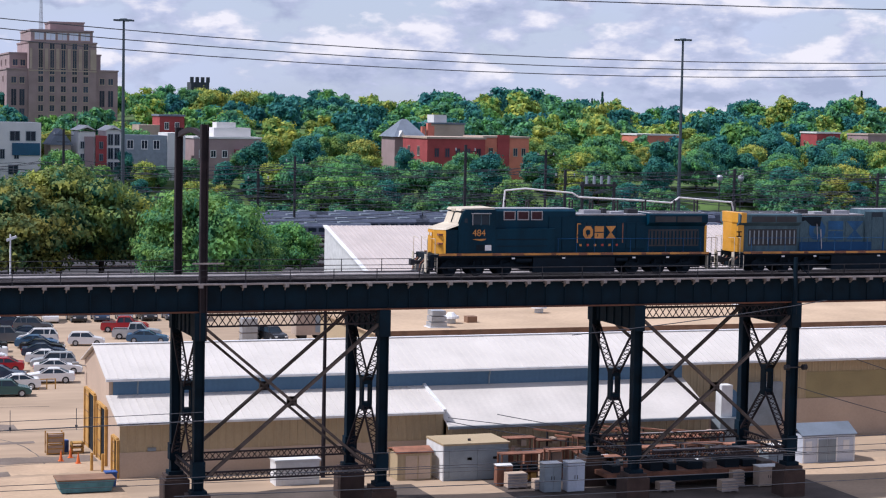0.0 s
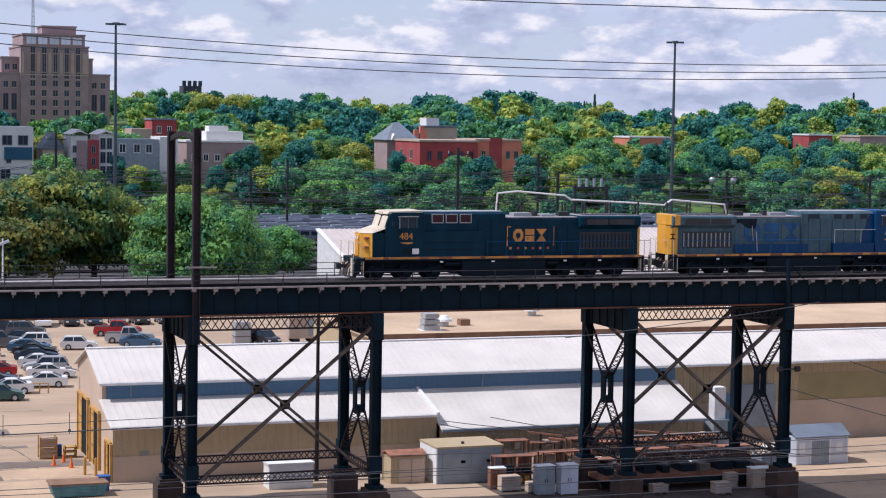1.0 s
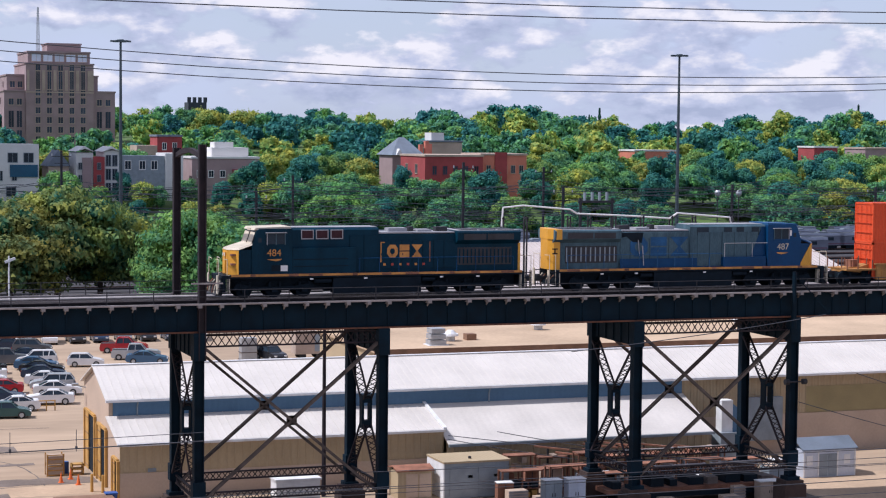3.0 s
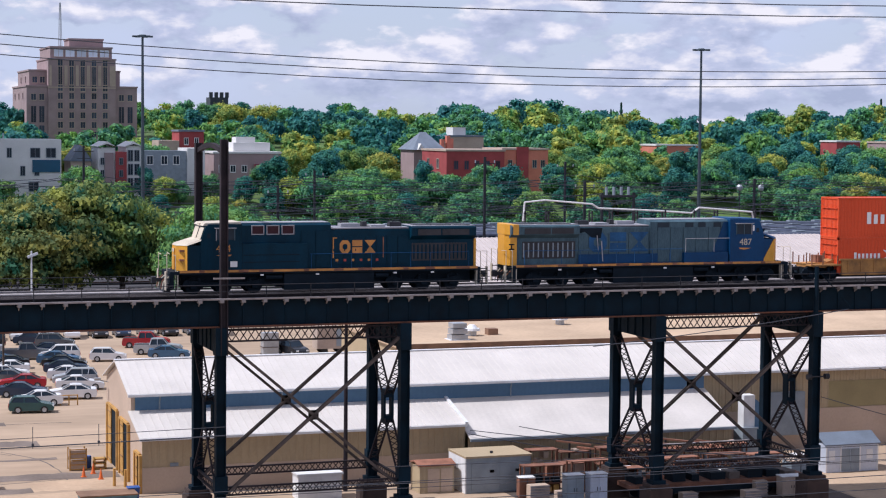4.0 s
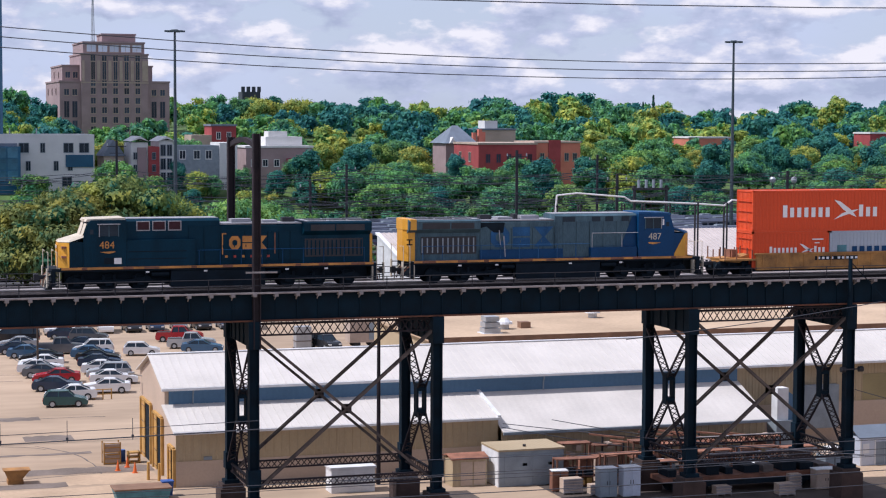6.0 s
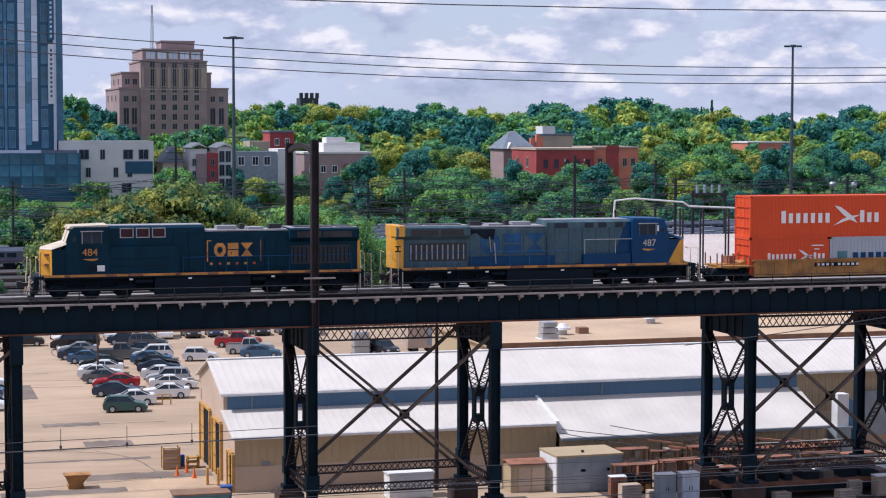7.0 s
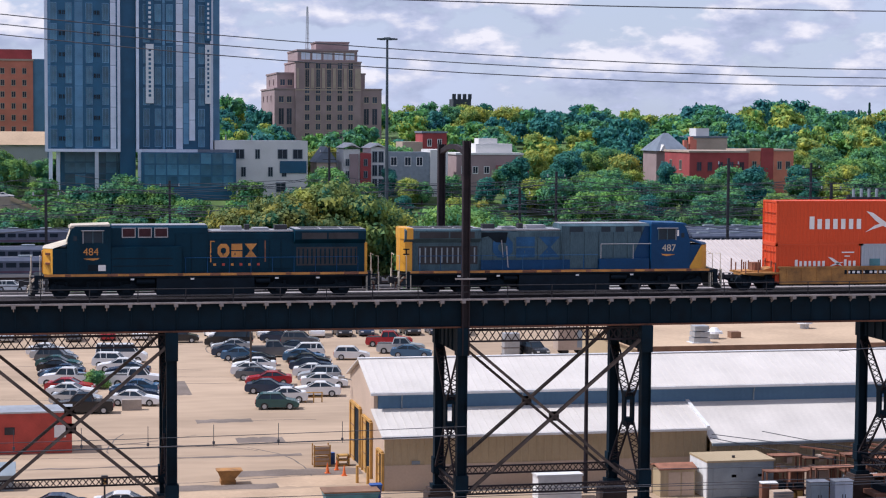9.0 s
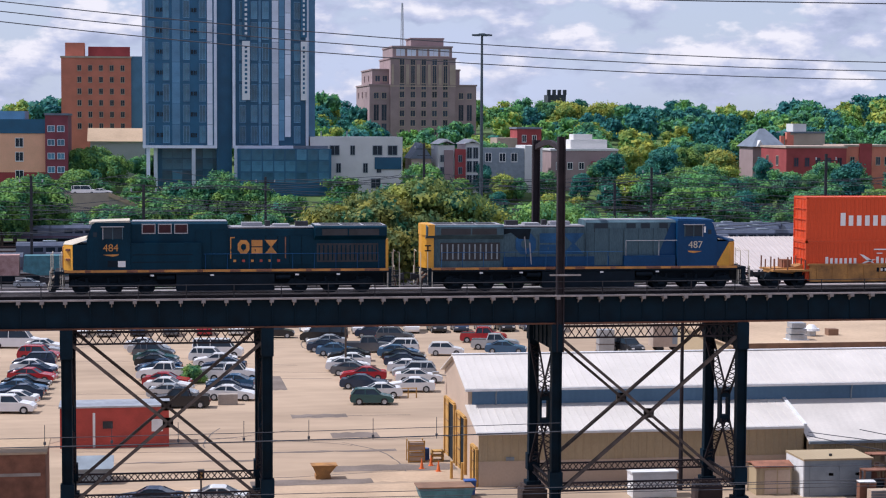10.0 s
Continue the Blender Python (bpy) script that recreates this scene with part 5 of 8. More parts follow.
def dumpster():
    d = thing("dumpster", (21.2, 130.6, 0.0), "teal steel dumpster with dark lid", "dumpster")
    bm = B()
    prism(bm, [(-1.7, 0.1), (-1.95, 0.9), (1.95, 0.9), (1.7, 0.1)], "y", -1.0, 1.0)
    soften(bm, 0.04)
    part("bin", bm, TEAL, d)
    bm = B()
    bx(bm, -2.0, 2.0, -1.05, 1.05, 0.9, 1.0)
    part("lid", bm, BROWNFASCIA, d)
    for x in (-1.2, 0.0, 1.2):
        bm = B()
        bx(bm, x - 0.05, x + 0.05, -1.06, -0.98, 0.15, 0.88)
        part("rib", bm, TEAL, d)
    t = thing("tipping_skip", (13.5, 139.3, 0.03), "ochre steel tipping skip", "skip")
    bm = B()
    prism(bm, [(-0.55, 0.3), (-0.85, 1.0), (0.95, 1.0), (0.35, 0.3)], "y", -0.6, 0.6)
    part("bucket", bm, WELLYELLOW, t)
    bm = B()
    bx(bm, -0.6, 0.5, -0.55, 0.55, 0.0, 0.3)
    bx(bm, -0.9, 1.0, -0.65, 0.65, 0.97, 1.04)
    part("base", bm, WELLYELLOW, t)
    crate = thing("stacked_crate", (21.3, 145.3, 0.03), "stacked ochre wire-sided stillage crates", "crate")
    for k in range(2):
        for s in (-1, 1):
            for q in (-1, 1):
                bm = B()
                bx(bm, s * 0.62 - 0.05, s * 0.62 + 0.05, q * 0.5 - 0.05, q * 0.5 + 0.05, k * 0.85, k * 0.85 + 0.85)
                part("post", bm, OCHRE, crate)
        bm = B()
        bx(bm, -0.6, 0.6, -0.5, 0.5, k * 0.85 + 0.12, k * 0.85 + 0.7)
        part("load", bm, STONETRIM, crate)
        for z in (0.06, 0.42, 0.74):
            bm = B()
            bx(bm, -0.66, 0.66, -0.56, -0.5, k * 0.85 + z, k * 0.85 + z + 0.07)
            part("rail", bm, OCHRE, crate)
    small = thing("ochre_crate", (23.0, 145.2, 0.03), "small ochre stillage by the doors", "crate")
    bm = B()
    for z in (0.0, 0.4, 0.75):
        bx(bm, -0.45, 0.45, -0.4, 0.4, z, z + 0.1)
    for s in (-1, 1):
        bx(bm, s * 0.42 - 0.05, s * 0.42 + 0.05, -0.4, 0.4, 0, 0.85)
    part("frame", bm, OCHRE, small)
    drum = thing("blue_drum", (22.2, 146.0, 0.03), "blue plastic drum beside the crates", "drum")
    bm = B()
    rod(bm, (0, 0, 0), (0, 0, 0.85), 0.3, n=16)
    rod(bm, (0, 0, 0.85), (0, 0, 0.9), 0.27, n=16)
    part("barrel", bm, BLUE, drum)
    bb = thing("blue_bin", (23.2, 131.6, 0.03), "blue plastic wheeled bin", "bin")
    bm = B()
    prism(bm, [(-0.3, 0.0), (-0.4, 1.0), (0.4, 1.0), (0.3, 0.0)], "y", -0.35, 0.35)
    bx(bm, -0.43, 0.43, -0.4, 0.4, 1.0, 1.08)
    part("body", bm, BLUE, bb)
    cone = thing("traffic_cone", (21.3, 142.0, 0.03), "orange plastic traffic cone", "traffic cone", "cones by the doors")
    bm = B()
    bx(bm, -0.2, 0.2, -0.2, 0.2, 0, 0.05)
    rod(bm, (0, 0, 0.05), (0, 0, 0.8), 0.15, 0.03, n=12)
    part("cone", bm, ORANGECONE, cone)
    copy_thing(cone, pose(22.4, 140.8, 0.03))
    copy_thing(cone, pose(22.2, 143.2, 0.03))
    bar = thing("barrier", (25.5, 179.0, 0.03), "yellow tubular steel barrier", "barrier", "barriers in the lot")
    for x in (-0.8, 0.0, 0.8):
        bm = B()
        rod(bm, (x, 0, 0), (x, 0, 1.0), 0.06, n=8)
        part("post", bm, OCHRE, bar)
    for z in (0.5, 0.95):
        bm = B()
        rod(bm, (-0.8, 0, z), (0.8, 0, z), 0.05, n=8)
        part("rail", bm, OCHRE, bar)
    blk = thing("concrete_block", (8.2, 177.0, 0.03), "pale concrete barrier block", "block")
    bm = B()
    bx(bm, -0.9, 0.9, -0.4, 0.4, 0, 1.0)
    soften(bm, 0.08)
    part("block", bm, CONCRETE, blk)
    for x, y in ((22.9, 137.8), (23.6, 137.2)):
        bol = thing("bollard", (x, y, 0.03), "ochre painted steel bollard", "bollard", "bollards at the doors")
        bm = B()
        rod(bm, (0, 0, 0), (0, 0, 1.3), 0.12, 0.1, n=12)
        part("post", bm, OCHRE, bol)


dumpster()


def scrap_yard():
    """Rusty racks, frames and boxes under the second tower."""
    rnd = random.Random(5)
    for i in range(7):
        x = 52.6 + i * 2.7
        r = thing("storage_rack", (x, 130.5 + rnd.uniform(-0.8, 0.8), 0.03), "rusty steel rack loaded with bars", "rack", "racks under the viaduct")
        h = rnd.uniform(1.8, 2.7)
        for sx in (0, 2.2):
            for sy in (-0.5, 0.5):
                bm = B()
                bx(bm, sx - 0.05, sx + 0.05, sy - 0.05, sy + 0.05, 0, h)
                part("upright", bm, RUSTBROWN, r)
        for z in (0.5, 1.2, h - 0.1):
            bm = B()
            bx(bm, -0.1, 2.3, -0.55, 0.55, z, z + 0.08)
            part("shelf", bm, RUSTBROWN, r)
        for k in range(4):
            z = 0.6 + 0.62 * (k % 3)
            bm = B()
            bx(bm, 0.1 + 0.5 * k, 0.5 + 0.5 * k, -0.45, 0.4, z, z + rnd.uniform(0.3, 0.55))
            part("load", bm, (RUSTBROWN, WALLPINK, DARKMETAL, GREYPAINT)[rnd.randrange(4)], r)
    for i in range(6):
        x = 50.4 + i * 3.7
        r = thing("cable_rack", (x, 126.6 + rnd.uniform(-0.5, 0.5), 0.03), "dark rusty frame stacked with scrap parts", "rack", "scrap frames under the viaduct", rz=rnd.uniform(-6, 6))
        h = rnd.uniform(1.5, 2.3)
        for sx in (0, 1.5, 3.0):
            bm = B()
            bx(bm, sx - 0.06, sx + 0.06, -0.5, -0.38, 0, h)
            part("upright", bm, RUSTBROWN, r)
            bm = B()
            bx(bm, sx - 0.06, sx + 0.06, 0.38, 0.5, 0, h)
            part("upright", bm, RUSTBROWN, r)
        for z in (0.15, 0.8, h - 0.08):
            bm = B()
            bx(bm, -0.08, 3.08, -0.5, 0.5, z, z + 0.07)
            part("shelf", bm, RUSTBROWN, r)
        for k in range(8):
            bm = B()
            zz = 0.22 if k % 2 else 0.87
            xx = 0.12 + (k // 2) * 0.72
            bx(bm, xx, xx + rnd.uniform(0.3, 0.62), -0.4, 0.3, zz, zz + rnd.uniform(0.2, 0.55))
            part("scrap_part", bm, (RUSTBROWN, DARKMETAL, UNDER, TEAL, GREYPAINT, OCHRE)[rnd.randrange(6)], r)
    fl = thing("flat_wagon", (56.5, 122.4, 0.04), "rusty old flat wagon standing under the trestle", "freight wagon")
    bm = B()
    bx(bm, 0, 14.5, -1.4, 1.4, 0.95, 1.25)
    part("deck", bm, RUSTBROWN, fl)
    for s in (-1, 1):
        bm = B()
        prism(bm, [(0, 0.95), (2.5, 0.55), (12, 0.55), (14.5, 0.95)], "y", s * 1.3 - 0.08, s * 1.3 + 0.08)
        part("side_sill", bm, UNDER, fl)
    for x in (2.4, 12.1):
        for a in (-0.9, 0.9):
            for s in (-1, 1):
                piece("wheel", WHEEL, fl, (x + a, s * 0.76, 0.55), 0 if s > 0 else math.pi)
    for k in range(9):
        bm = B()
        xx = 0.6 + k * 1.5
        bx(bm, xx, xx + rnd.uniform(0.5, 1.2), -1.0, rnd.uniform(0.2, 1.0), 1.25, 1.25 + rnd.uniform(0.25, 0.9))
        part("load", bm, (RUSTBROWN, DARKMETAL, UNDER, TIMBER)[rnd.randrange(4)], fl)
    for i in range(9):
        x = 56.0 + rnd.uniform(0, 14)
        t = thing("timber_baulk", (x, 131.6, 0.0), "orange-brown timber baulk on the racks", "timber", "baulks on the racks")
        bm = B()
        z = rnd.uniform(2.3, 2.9)
        beam(bm, (-1.0, 0.0, z), (1.2, -1.6, z - 0.15), 0.16, 0.12)
        part("baulk", bm, RUSTBROWN, t)
        bm = B()
        bx(bm, -0.06, 0.06, -0.3, -0.15, 0.03, z - 0.02)
        part("prop", bm, DARKMETAL, t)
    mats = [DARKMETAL, GREYPAINT, WHITE, RUSTBROWN, WALLPINK, GREYPAINT, DARKMETAL, RUSTBROWN]
    labels = ["dark steel", "grey painted steel", "white painted steel", "rust-brown steel", "pale tan plywood", "grey painted steel", "dark steel", "rust-brown steel"]
    for i in range(11):
        k = rnd.randrange(8)
        b = thing("storage_box", (50.5 + i * 2.15 + rnd.uniform(-0.5, 0.5), 126.2 + rnd.uniform(-1.2, 1.4), 0.03), labels[k] + " storage box under the viaduct", "box", "boxes under the viaduct", rz=rnd.uniform(-12, 12))
        w, d, h = rnd.uniform(0.8, 1.7), rnd.uniform(0.7, 1.2), rnd.uniform(0.8, 2.0)
        bm = B()
        bx(bm, -w / 2, w / 2, -d / 2, d / 2, 0.08, h)
        soften(bm, 0.04)
        part("body", bm, mats[k], b)
        bm = B()
        bx(bm, -w / 2 - 0.03, w / 2 + 0.03, -d / 2 - 0.03, d / 2 + 0.03, h, h + 0.06)
        part("lid", bm, mats[(k + 3) % 8], b)
        for s in (-1, 1):
            bm = B()
            bx(bm, s * w * 0.35 - 0.08, s * w * 0.35 + 0.08, -d / 2, d / 2, 0, 0.08)
            part("skid", bm, TIMBER, b)
        bm = B()
        bx(bm, -0.03, 0.03, -d / 2 - 0.02, -d / 2 + 0.01, 0.1, h - 0.04)
        part("seam", bm, DARKMETAL, b)
    # steel cabinets, crates and pale strips on the struts round the second tower
    for x0, x1, yy, h, m, lab in ((53.7, 55.0, 121.5, 2.1, PANELPALE, "pale blue double-door steel cabinet under the viaduct"), (52.0, 53.3, 121.7, 2.05, GREYPAINT, "grey steel cabinet with a white top under the viaduct"),
                                  (68.1, 69.8, 119.9, 1.45, STONETRIM, "tan painted steel bin beside the pedestal"), (72.9, 74.3, 126.4, 1.7, GREYPAINT, "grey steel cabinet with a white top under the viaduct")):
        c = thing("steel_cabinet", (x0, yy, 0.04), lab, "cabinet", "cabinets under the viaduct")
        w = x1 - x0
        bm = B()
        bx(bm, 0, w, 0, 0.9, 0.06, h)
        soften(bm, 0.03)
        part("body", bm, m, c)
        bm = B()
        bx(bm, -0.04, w + 0.04, -0.04, 0.94, h, h + 0.06)
        part("top", bm, WHITE, c)
        for k in (0, 1):
            bm = B()
            bx(bm, 0.05 + k * w / 2, w / 2 - 0.03 + k * w / 2, -0.03, 0.0, 0.15, h - 0.08)
            d = part("door", bm, m, c)
            bm = B()
            bx(bm, w / 2 - 0.14 + k * 0.2, w / 2 - 0.10 + k * 0.2, -0.06, -0.03, h * 0.45, h * 0.58)
            part("handle", bm, DARKMETAL, d)
        for k in (0, 1):
            bm = B()
            bx(bm, 0.08 + k * (w - 0.28), 0.2 + k * (w - 0.28), 0.05, 0.85, 0, 0.06)
            part("skid", bm, TIMBER, c)
    for x0, yy, w, h in ((50.0, 123.6, 1.5, 1.15), (51.7, 122.6, 1.5, 0.8), (60.2, 120.0, 1.2, 0.7), (64.4, 118.6, 1.3, 0.9), (66.2, 120.4, 1.0, 1.2)):
        c = thing("slatted_crate", (x0, yy, 0.04), "pale slatted timber crate under the viaduct", "crate", "crates under the viaduct")
        bm = B()
        bx(bm, 0.04, w - 0.04, 0.04, 0.86, 0.1, h - 0.04)
        part("load", bm, WALLPINK, c)
        n = max(3, round(h / 0.24))
        for k in range(n):
            bm = B()
            bx(bm, 0, w, -0.02, 0.03, 0.1 + k * h / n * 0.92, 0.1 + (k + 0.66) * h / n * 0.92)
            part("slat", bm, PLANK, c)
        for k in (0.05, 0.5, 0.95):
            bm = B()
            bx(bm, k * w - 0.06, k * w + 0.06, -0.05, 0.9, 0, 0.1)
            part("runner", bm, TIMBER, c)
    # pale strips added on the dark struts to paint their sunlit tops
    for x0, yy in ((58.2, 117.25), (62.6, 117.3), (59.0, 123.75), (63.4, 123.8)):
        c = thing("scaffold_board", (x0, yy, 3.6), "pale added strip for the sunlit top of the bottom strut", "board", "boards on the trestle struts")
        bm = B()
        bx(bm, 0, 4.0, -0.14, 0.14, 0.0, 0.05)
        part("board", bm, PLANK, c)
        for k in (0.05, 3.85):
            bm = B()
            bx(bm, k, k + 0.1, -0.142, 0.142, 0.05, 0.056)
            part("end_band", bm, GALV, c)
    # pump unit and hoses near the shed
    a = thing("air_handler", (74.3, 136.4, 0.03), "blue-grey air handling unit with white stack", "machine")
    bm = B()
    bx(bm, -1.0, 1.0, -0.8, 0.8, 0.0, 2.4)
    soften(bm, 0.05)
    part("casing", bm, GREYPAINT, a)
    bm = B()
    bx(bm, -0.8, 0.2, -0.5, 0.5, 2.4, 5.0)
    part("exhaust_duct", bm, WHITE, a)
    bm = B()
    prism(bm, [(0.2, 4.7), (0.9, 4.2), (0.9, 2.4), (0.2, 2.4)], "y", -0.5, 0.5)
    part("duct", bm, BLUEGREY, a)


scrap_yard()


# ---- cars ----
PAINT = {k: mat("car_" + k, c, 0.22, 0.3 if k in ("silver", "grey") else 0.0, 1.0, 0.06) for k, c in
         {"white": (0.74, 0.74, 0.75), "black": (0.015, 0.016, 0.02), "navy": (0.018, 0.035, 0.075), "silver": (0.45, 0.47, 0.5), "red": (0.36, 0.02, 0.03), "grey": (0.12, 0.13, 0.15), "green": (0.03, 0.09, 0.09), "blue": (0.05, 0.12, 0.22)}.items()}
LAMPR = mat("tail_lens", (0.45, 0.02, 0.02), 0.15)
SHAPES = {
    # length, height, hood height, bonnet end, screen top, roof end, rear base, deck height
    "sedan": (4.75, 1.43, 0.94, 0.98, 0.15, -0.95, -1.9, 1.0),
    "hatch": (4.1, 1.52, 0.98, 0.85, 0.25, -1.55, -1.95, 1.05),
    "suv": (4.6, 1.66, 1.06, 1.0, 0.4, -1.8, -2.2, 1.1),
    "van": (5.6, 2.1, 1.25, 1.75, 1.15, -2.70, -2.75, 1.25),
    "pickup": (5.6, 1.85, 1.18, 1.15, 0.6, -0.75, -0.95, 1.15),
}


def car(shape, paint):
    L, H, hz, x_b, x_s, x_r, x_t, dz = SHAPES[shape]
    nice = {"sedan": "saloon car", "hatch": "small hatchback car", "suv": "sport utility vehicle", "van": "passenger van", "pickup": "pickup truck"}[shape]
    c = thing("car" if shape != "pickup" else "pickup_truck", (0, 0, 0), paint + " painted " + nice + " parked in the lot", "car", "vehicles in the parking lot")
    h, W, p = L / 2, 0.9, PAINT[paint]
    bm = B()
    prof = [(-h, 0.42), (-h, 0.7), (-h + 0.08, dz - 0.05), (-h + 0.3, dz), (x_t, dz), (x_b, hz), (h - 0.35, hz - 0.16), (h - 0.06, hz - 0.36), (h, 0.5), (h - 0.1, 0.26), (-h + 0.15, 0.26)]
    prism(bm, prof, "y", -W, W)
    soften(bm, 0.12, 20)
    soften(bm, 0.03, 20)
    part("body", bm, p, c)
    bm = B()
    lo, hi = W - 0.06, W - 0.24
    z = max(hz, dz) - 0.05
    base = [(x_b, hz - 0.04), (x_t, dz - 0.04)]
    v = [bm.verts.new(q) for q in ((base[0][0], -lo, base[0][1]), (base[0][0], lo, base[0][1]), (base[1][0], lo, base[1][1]), (base[1][0], -lo, base[1][1]),
                                   (x_s, -hi, H - 0.06), (x_s, hi, H - 0.06), (x_r, hi, H - 0.06), (x_r, -hi, H - 0.06))]
    for f in ((0, 1, 5, 4), (1, 2, 6, 5), (2, 3, 7, 6), (3, 0, 4, 7), (4, 5, 6, 7)):
        bm.faces.new([v[i] for i in f])
    part("cabin_glass", bm, GLASSDARK, c)
    bm = B()
    prism(bm, [(x_s + 0.05, H - 0.07), (x_s - 0.15, H), (x_r + 0.2, H), (x_r - 0.05, H - 0.08)], "y", -hi - 0.02, hi + 0.02)
    part("roof", bm, p, c)
    for s in (-1, 1):
        for xa, xb in ((x_b, x_s), (x_t, x_r)):
            bm = B()
            beam(bm, (xa, s * (lo + 0.005), hz - 0.02), (xb, s * (hi + 0.01), H - 0.05), 0.07, 0.07)
            part("pillar", bm, p, c)
        xm = (x_s + x_r) / 2
        bm = B()
        beam(bm, (xm, s * (lo + 0.005), hz - 0.02), (xm, s * (hi + 0.01), H - 0.05), 0.06, 0.08)
        part("pillar", bm, p, c)
        if shape in ("van", "suv"):
            bm = B()
            beam(bm, (x_r + 0.5, s * (lo + 0.005), hz - 0.02), (x_r + 0.4, s * (hi + 0.01), H - 0.05), 0.06, 0.1)
            part("pillar", bm, p, c)
    if shape == "pickup":
        bm = B()
        bx(bm, -h + 0.12, x_t - 0.1, -W + 0.12, W - 0.12, dz - 0.02, dz + 0.012)
        part("bed_cover", bm, BLACK, c)
    for x, m, nm in ((h - 0.12, LAMPW, "headlight"), (-h + 0.0, LAMPR, "tail_light")):
        for s in (-1, 1):
            bm = B()
            bx(bm, x - 0.04, x + 0.1, s * 0.66 - 0.17, s * 0.66 + 0.17, 0.58, 0.74)
            part(nm, bm, m, c)
    for x in (-h + 0.85, h - 0.9):
        for s in (-1, 1):
            bm = B()
            rod(bm, (x, s * 0.74, 0.34), (x, s * 0.93, 0.34), 0.34 if shape not in ("pickup", "van", "suv") else 0.38, n=16)
            w = part("tyre", bm, BLACK, c)
            bm = B()
            rod(bm, (x, s * 0.90, 0.34), (x, s * 0.945, 0.34), 0.21, n=10)
            part("rim", bm, GALV, w)
    return c


CARS = {}


def park(shape, paint, x, y, heading):
    if (shape, paint) not in CARS:
        CARS[shape, paint] = car(shape, paint)
        CARS[shape, paint].matrix_basis = pose(x, y, 0.03, 0, 0, heading)
    else:
        copy_thing(CARS[shape, paint], pose(x, y, 0.03, 0, 0, heading))


def fill_lot():
    rnd = random.Random(9)
    lot = [  # x, y, shape, paint
        (-14.0, 224.5, "van", "white"), (-10.6, 221.0, "sedan", "white"), (-10.8, 212.5, "suv", "red"), (-11.0, 206.5, "suv", "navy"), (-10.8, 202.0, "sedan", "white"), (-10.6, 195.0, "sedan", "red"),
        (-10.9, 189.8, "sedan", "black"), (-11.2, 183.2, "sedan", "navy"), (-11.6, 178.8, "sedan", "white"), (-11.5, 174.5, "suv", "white"),
        (0.8, 220.5, "sedan", "white"), (1.7, 213.2, "suv", "grey"), (1.9, 208.5, "sedan", "green"), (2.0, 205.0, "sedan", "black"), (2.1, 200.8, "sedan", "navy"), (2.6, 194.8, "pickup", "white"), (2.8, 189.8, "sedan", "red"), (2.9, 186.2, "sedan", "white"), (3.7, 175.8, "pickup", "black"),
        (8.8, 213.0, "van", "white"), (7.8, 208.6, "suv", "white"), (8.2, 205.2, "sedan", "white"), (8.9, 201.0, "sedan", "navy"), (9.6, 193.4, "pickup", "white"), (9.0, 187.8, "sedan", "blue"), (8.7, 180.0, "sedan", "white"),
        (22.0, 226.5, "van", "black"), (21.5, 216.5, "sedan", "navy"), (22.2, 212.8, "sedan", "blue"), (23.0, 208.0, "sedan", "black"), (22.5, 203.6, "sedan", "white"), (22.0, 199.6, "sedan", "white"), (22.2, 195.9, "sedan", "grey"), (22.7, 192.0, "sedan", "red"), (22.1, 186.0, "sedan", "navy"), (22.6, 179.8, "sedan", "white"), (21.6, 175.6, "hatch", "green"),
        (28.6, 230.0, "sedan", "navy"), (30.6, 226.2, "suv", "grey"), (26.1, 215.6, "pickup", "grey"), (29.5, 214.6, "suv", "white"), (29.0, 206.6, "sedan", "black"), (28.6, 202.6, "sedan", "navy"), (28.3, 197.4, "sedan", "white"), (28.2, 193.6, "suv", "silver"), (28.1, 189.6, "sedan", "white"), (26.4, 183.4, "sedan", "white"),
        (34.5, 211.6, "hatch", "white"), (41.0, 223.6, "pickup", "red"), (41.1, 216.6, "pickup", "silver"), (41.6, 212.6, "sedan", "blue"),
        (16.6, 231.5, "suv", "black"), (21.8, 221.5, "sedan", "silver"), (22.4, 231.0, "sedan", "white"), (28.9, 210.4, "sedan", "blue"), (29.3, 219.0, "sedan", "navy"), (1.2, 217.0, "sedan", "silver"), (8.4, 197.0, "sedan", "silver"), (8.8, 184.0, "sedan", "navy"), (2.4, 198.0, "sedan", "blue"), (3.2, 181.5, "sedan", "silver"), (-10.9, 217.0, "sedan", "silver"), (-10.8, 198.5, "sedan", "navy"), (-11.1, 186.3, "sedan", "blue"),
    ]
    for x, y, s, p in lot:
        park(s, p, x, y, rnd.uniform(-14, -4) + (180 if rnd.random() < 0.25 else 0))
    for k, (x, p) in enumerate(((21.2, "white"), (24.4, "white"), (27.4, "white"), (30.6, "white"), (34.0, "white"), (37.2, "black"), (40.2, "navy"), (43.2, "grey"), (46.0, "black"), (49.2, "navy"), (52.4, "white"), (-4.0, "silver"), (-7.0, "white"), (0.0, "navy"), (4.0, "grey"), (8.0, "red"), (12.0, "white"))):
        park("van" if k in (0, 2, 4, 10) else "suv", p, x, 236.0 + rnd.uniform(-0.6, 0.6), -90 + rnd.uniform(-6, 6))
    for k, y in enumerate((178.0, 182.5, 187.0, 191.0, 199.0, 207.0, 215.0)):
        park("sedan" if k % 2 else "suv", ("silver", "navy", "white", "red", "black", "white", "grey")[k], -18.0, y, rnd.uniform(-14, -4))
    # between the roofs
    park("suv", "black", 55.9, 212.0, -75)
    park("pickup", "white", 66.5, 216.0, 10)
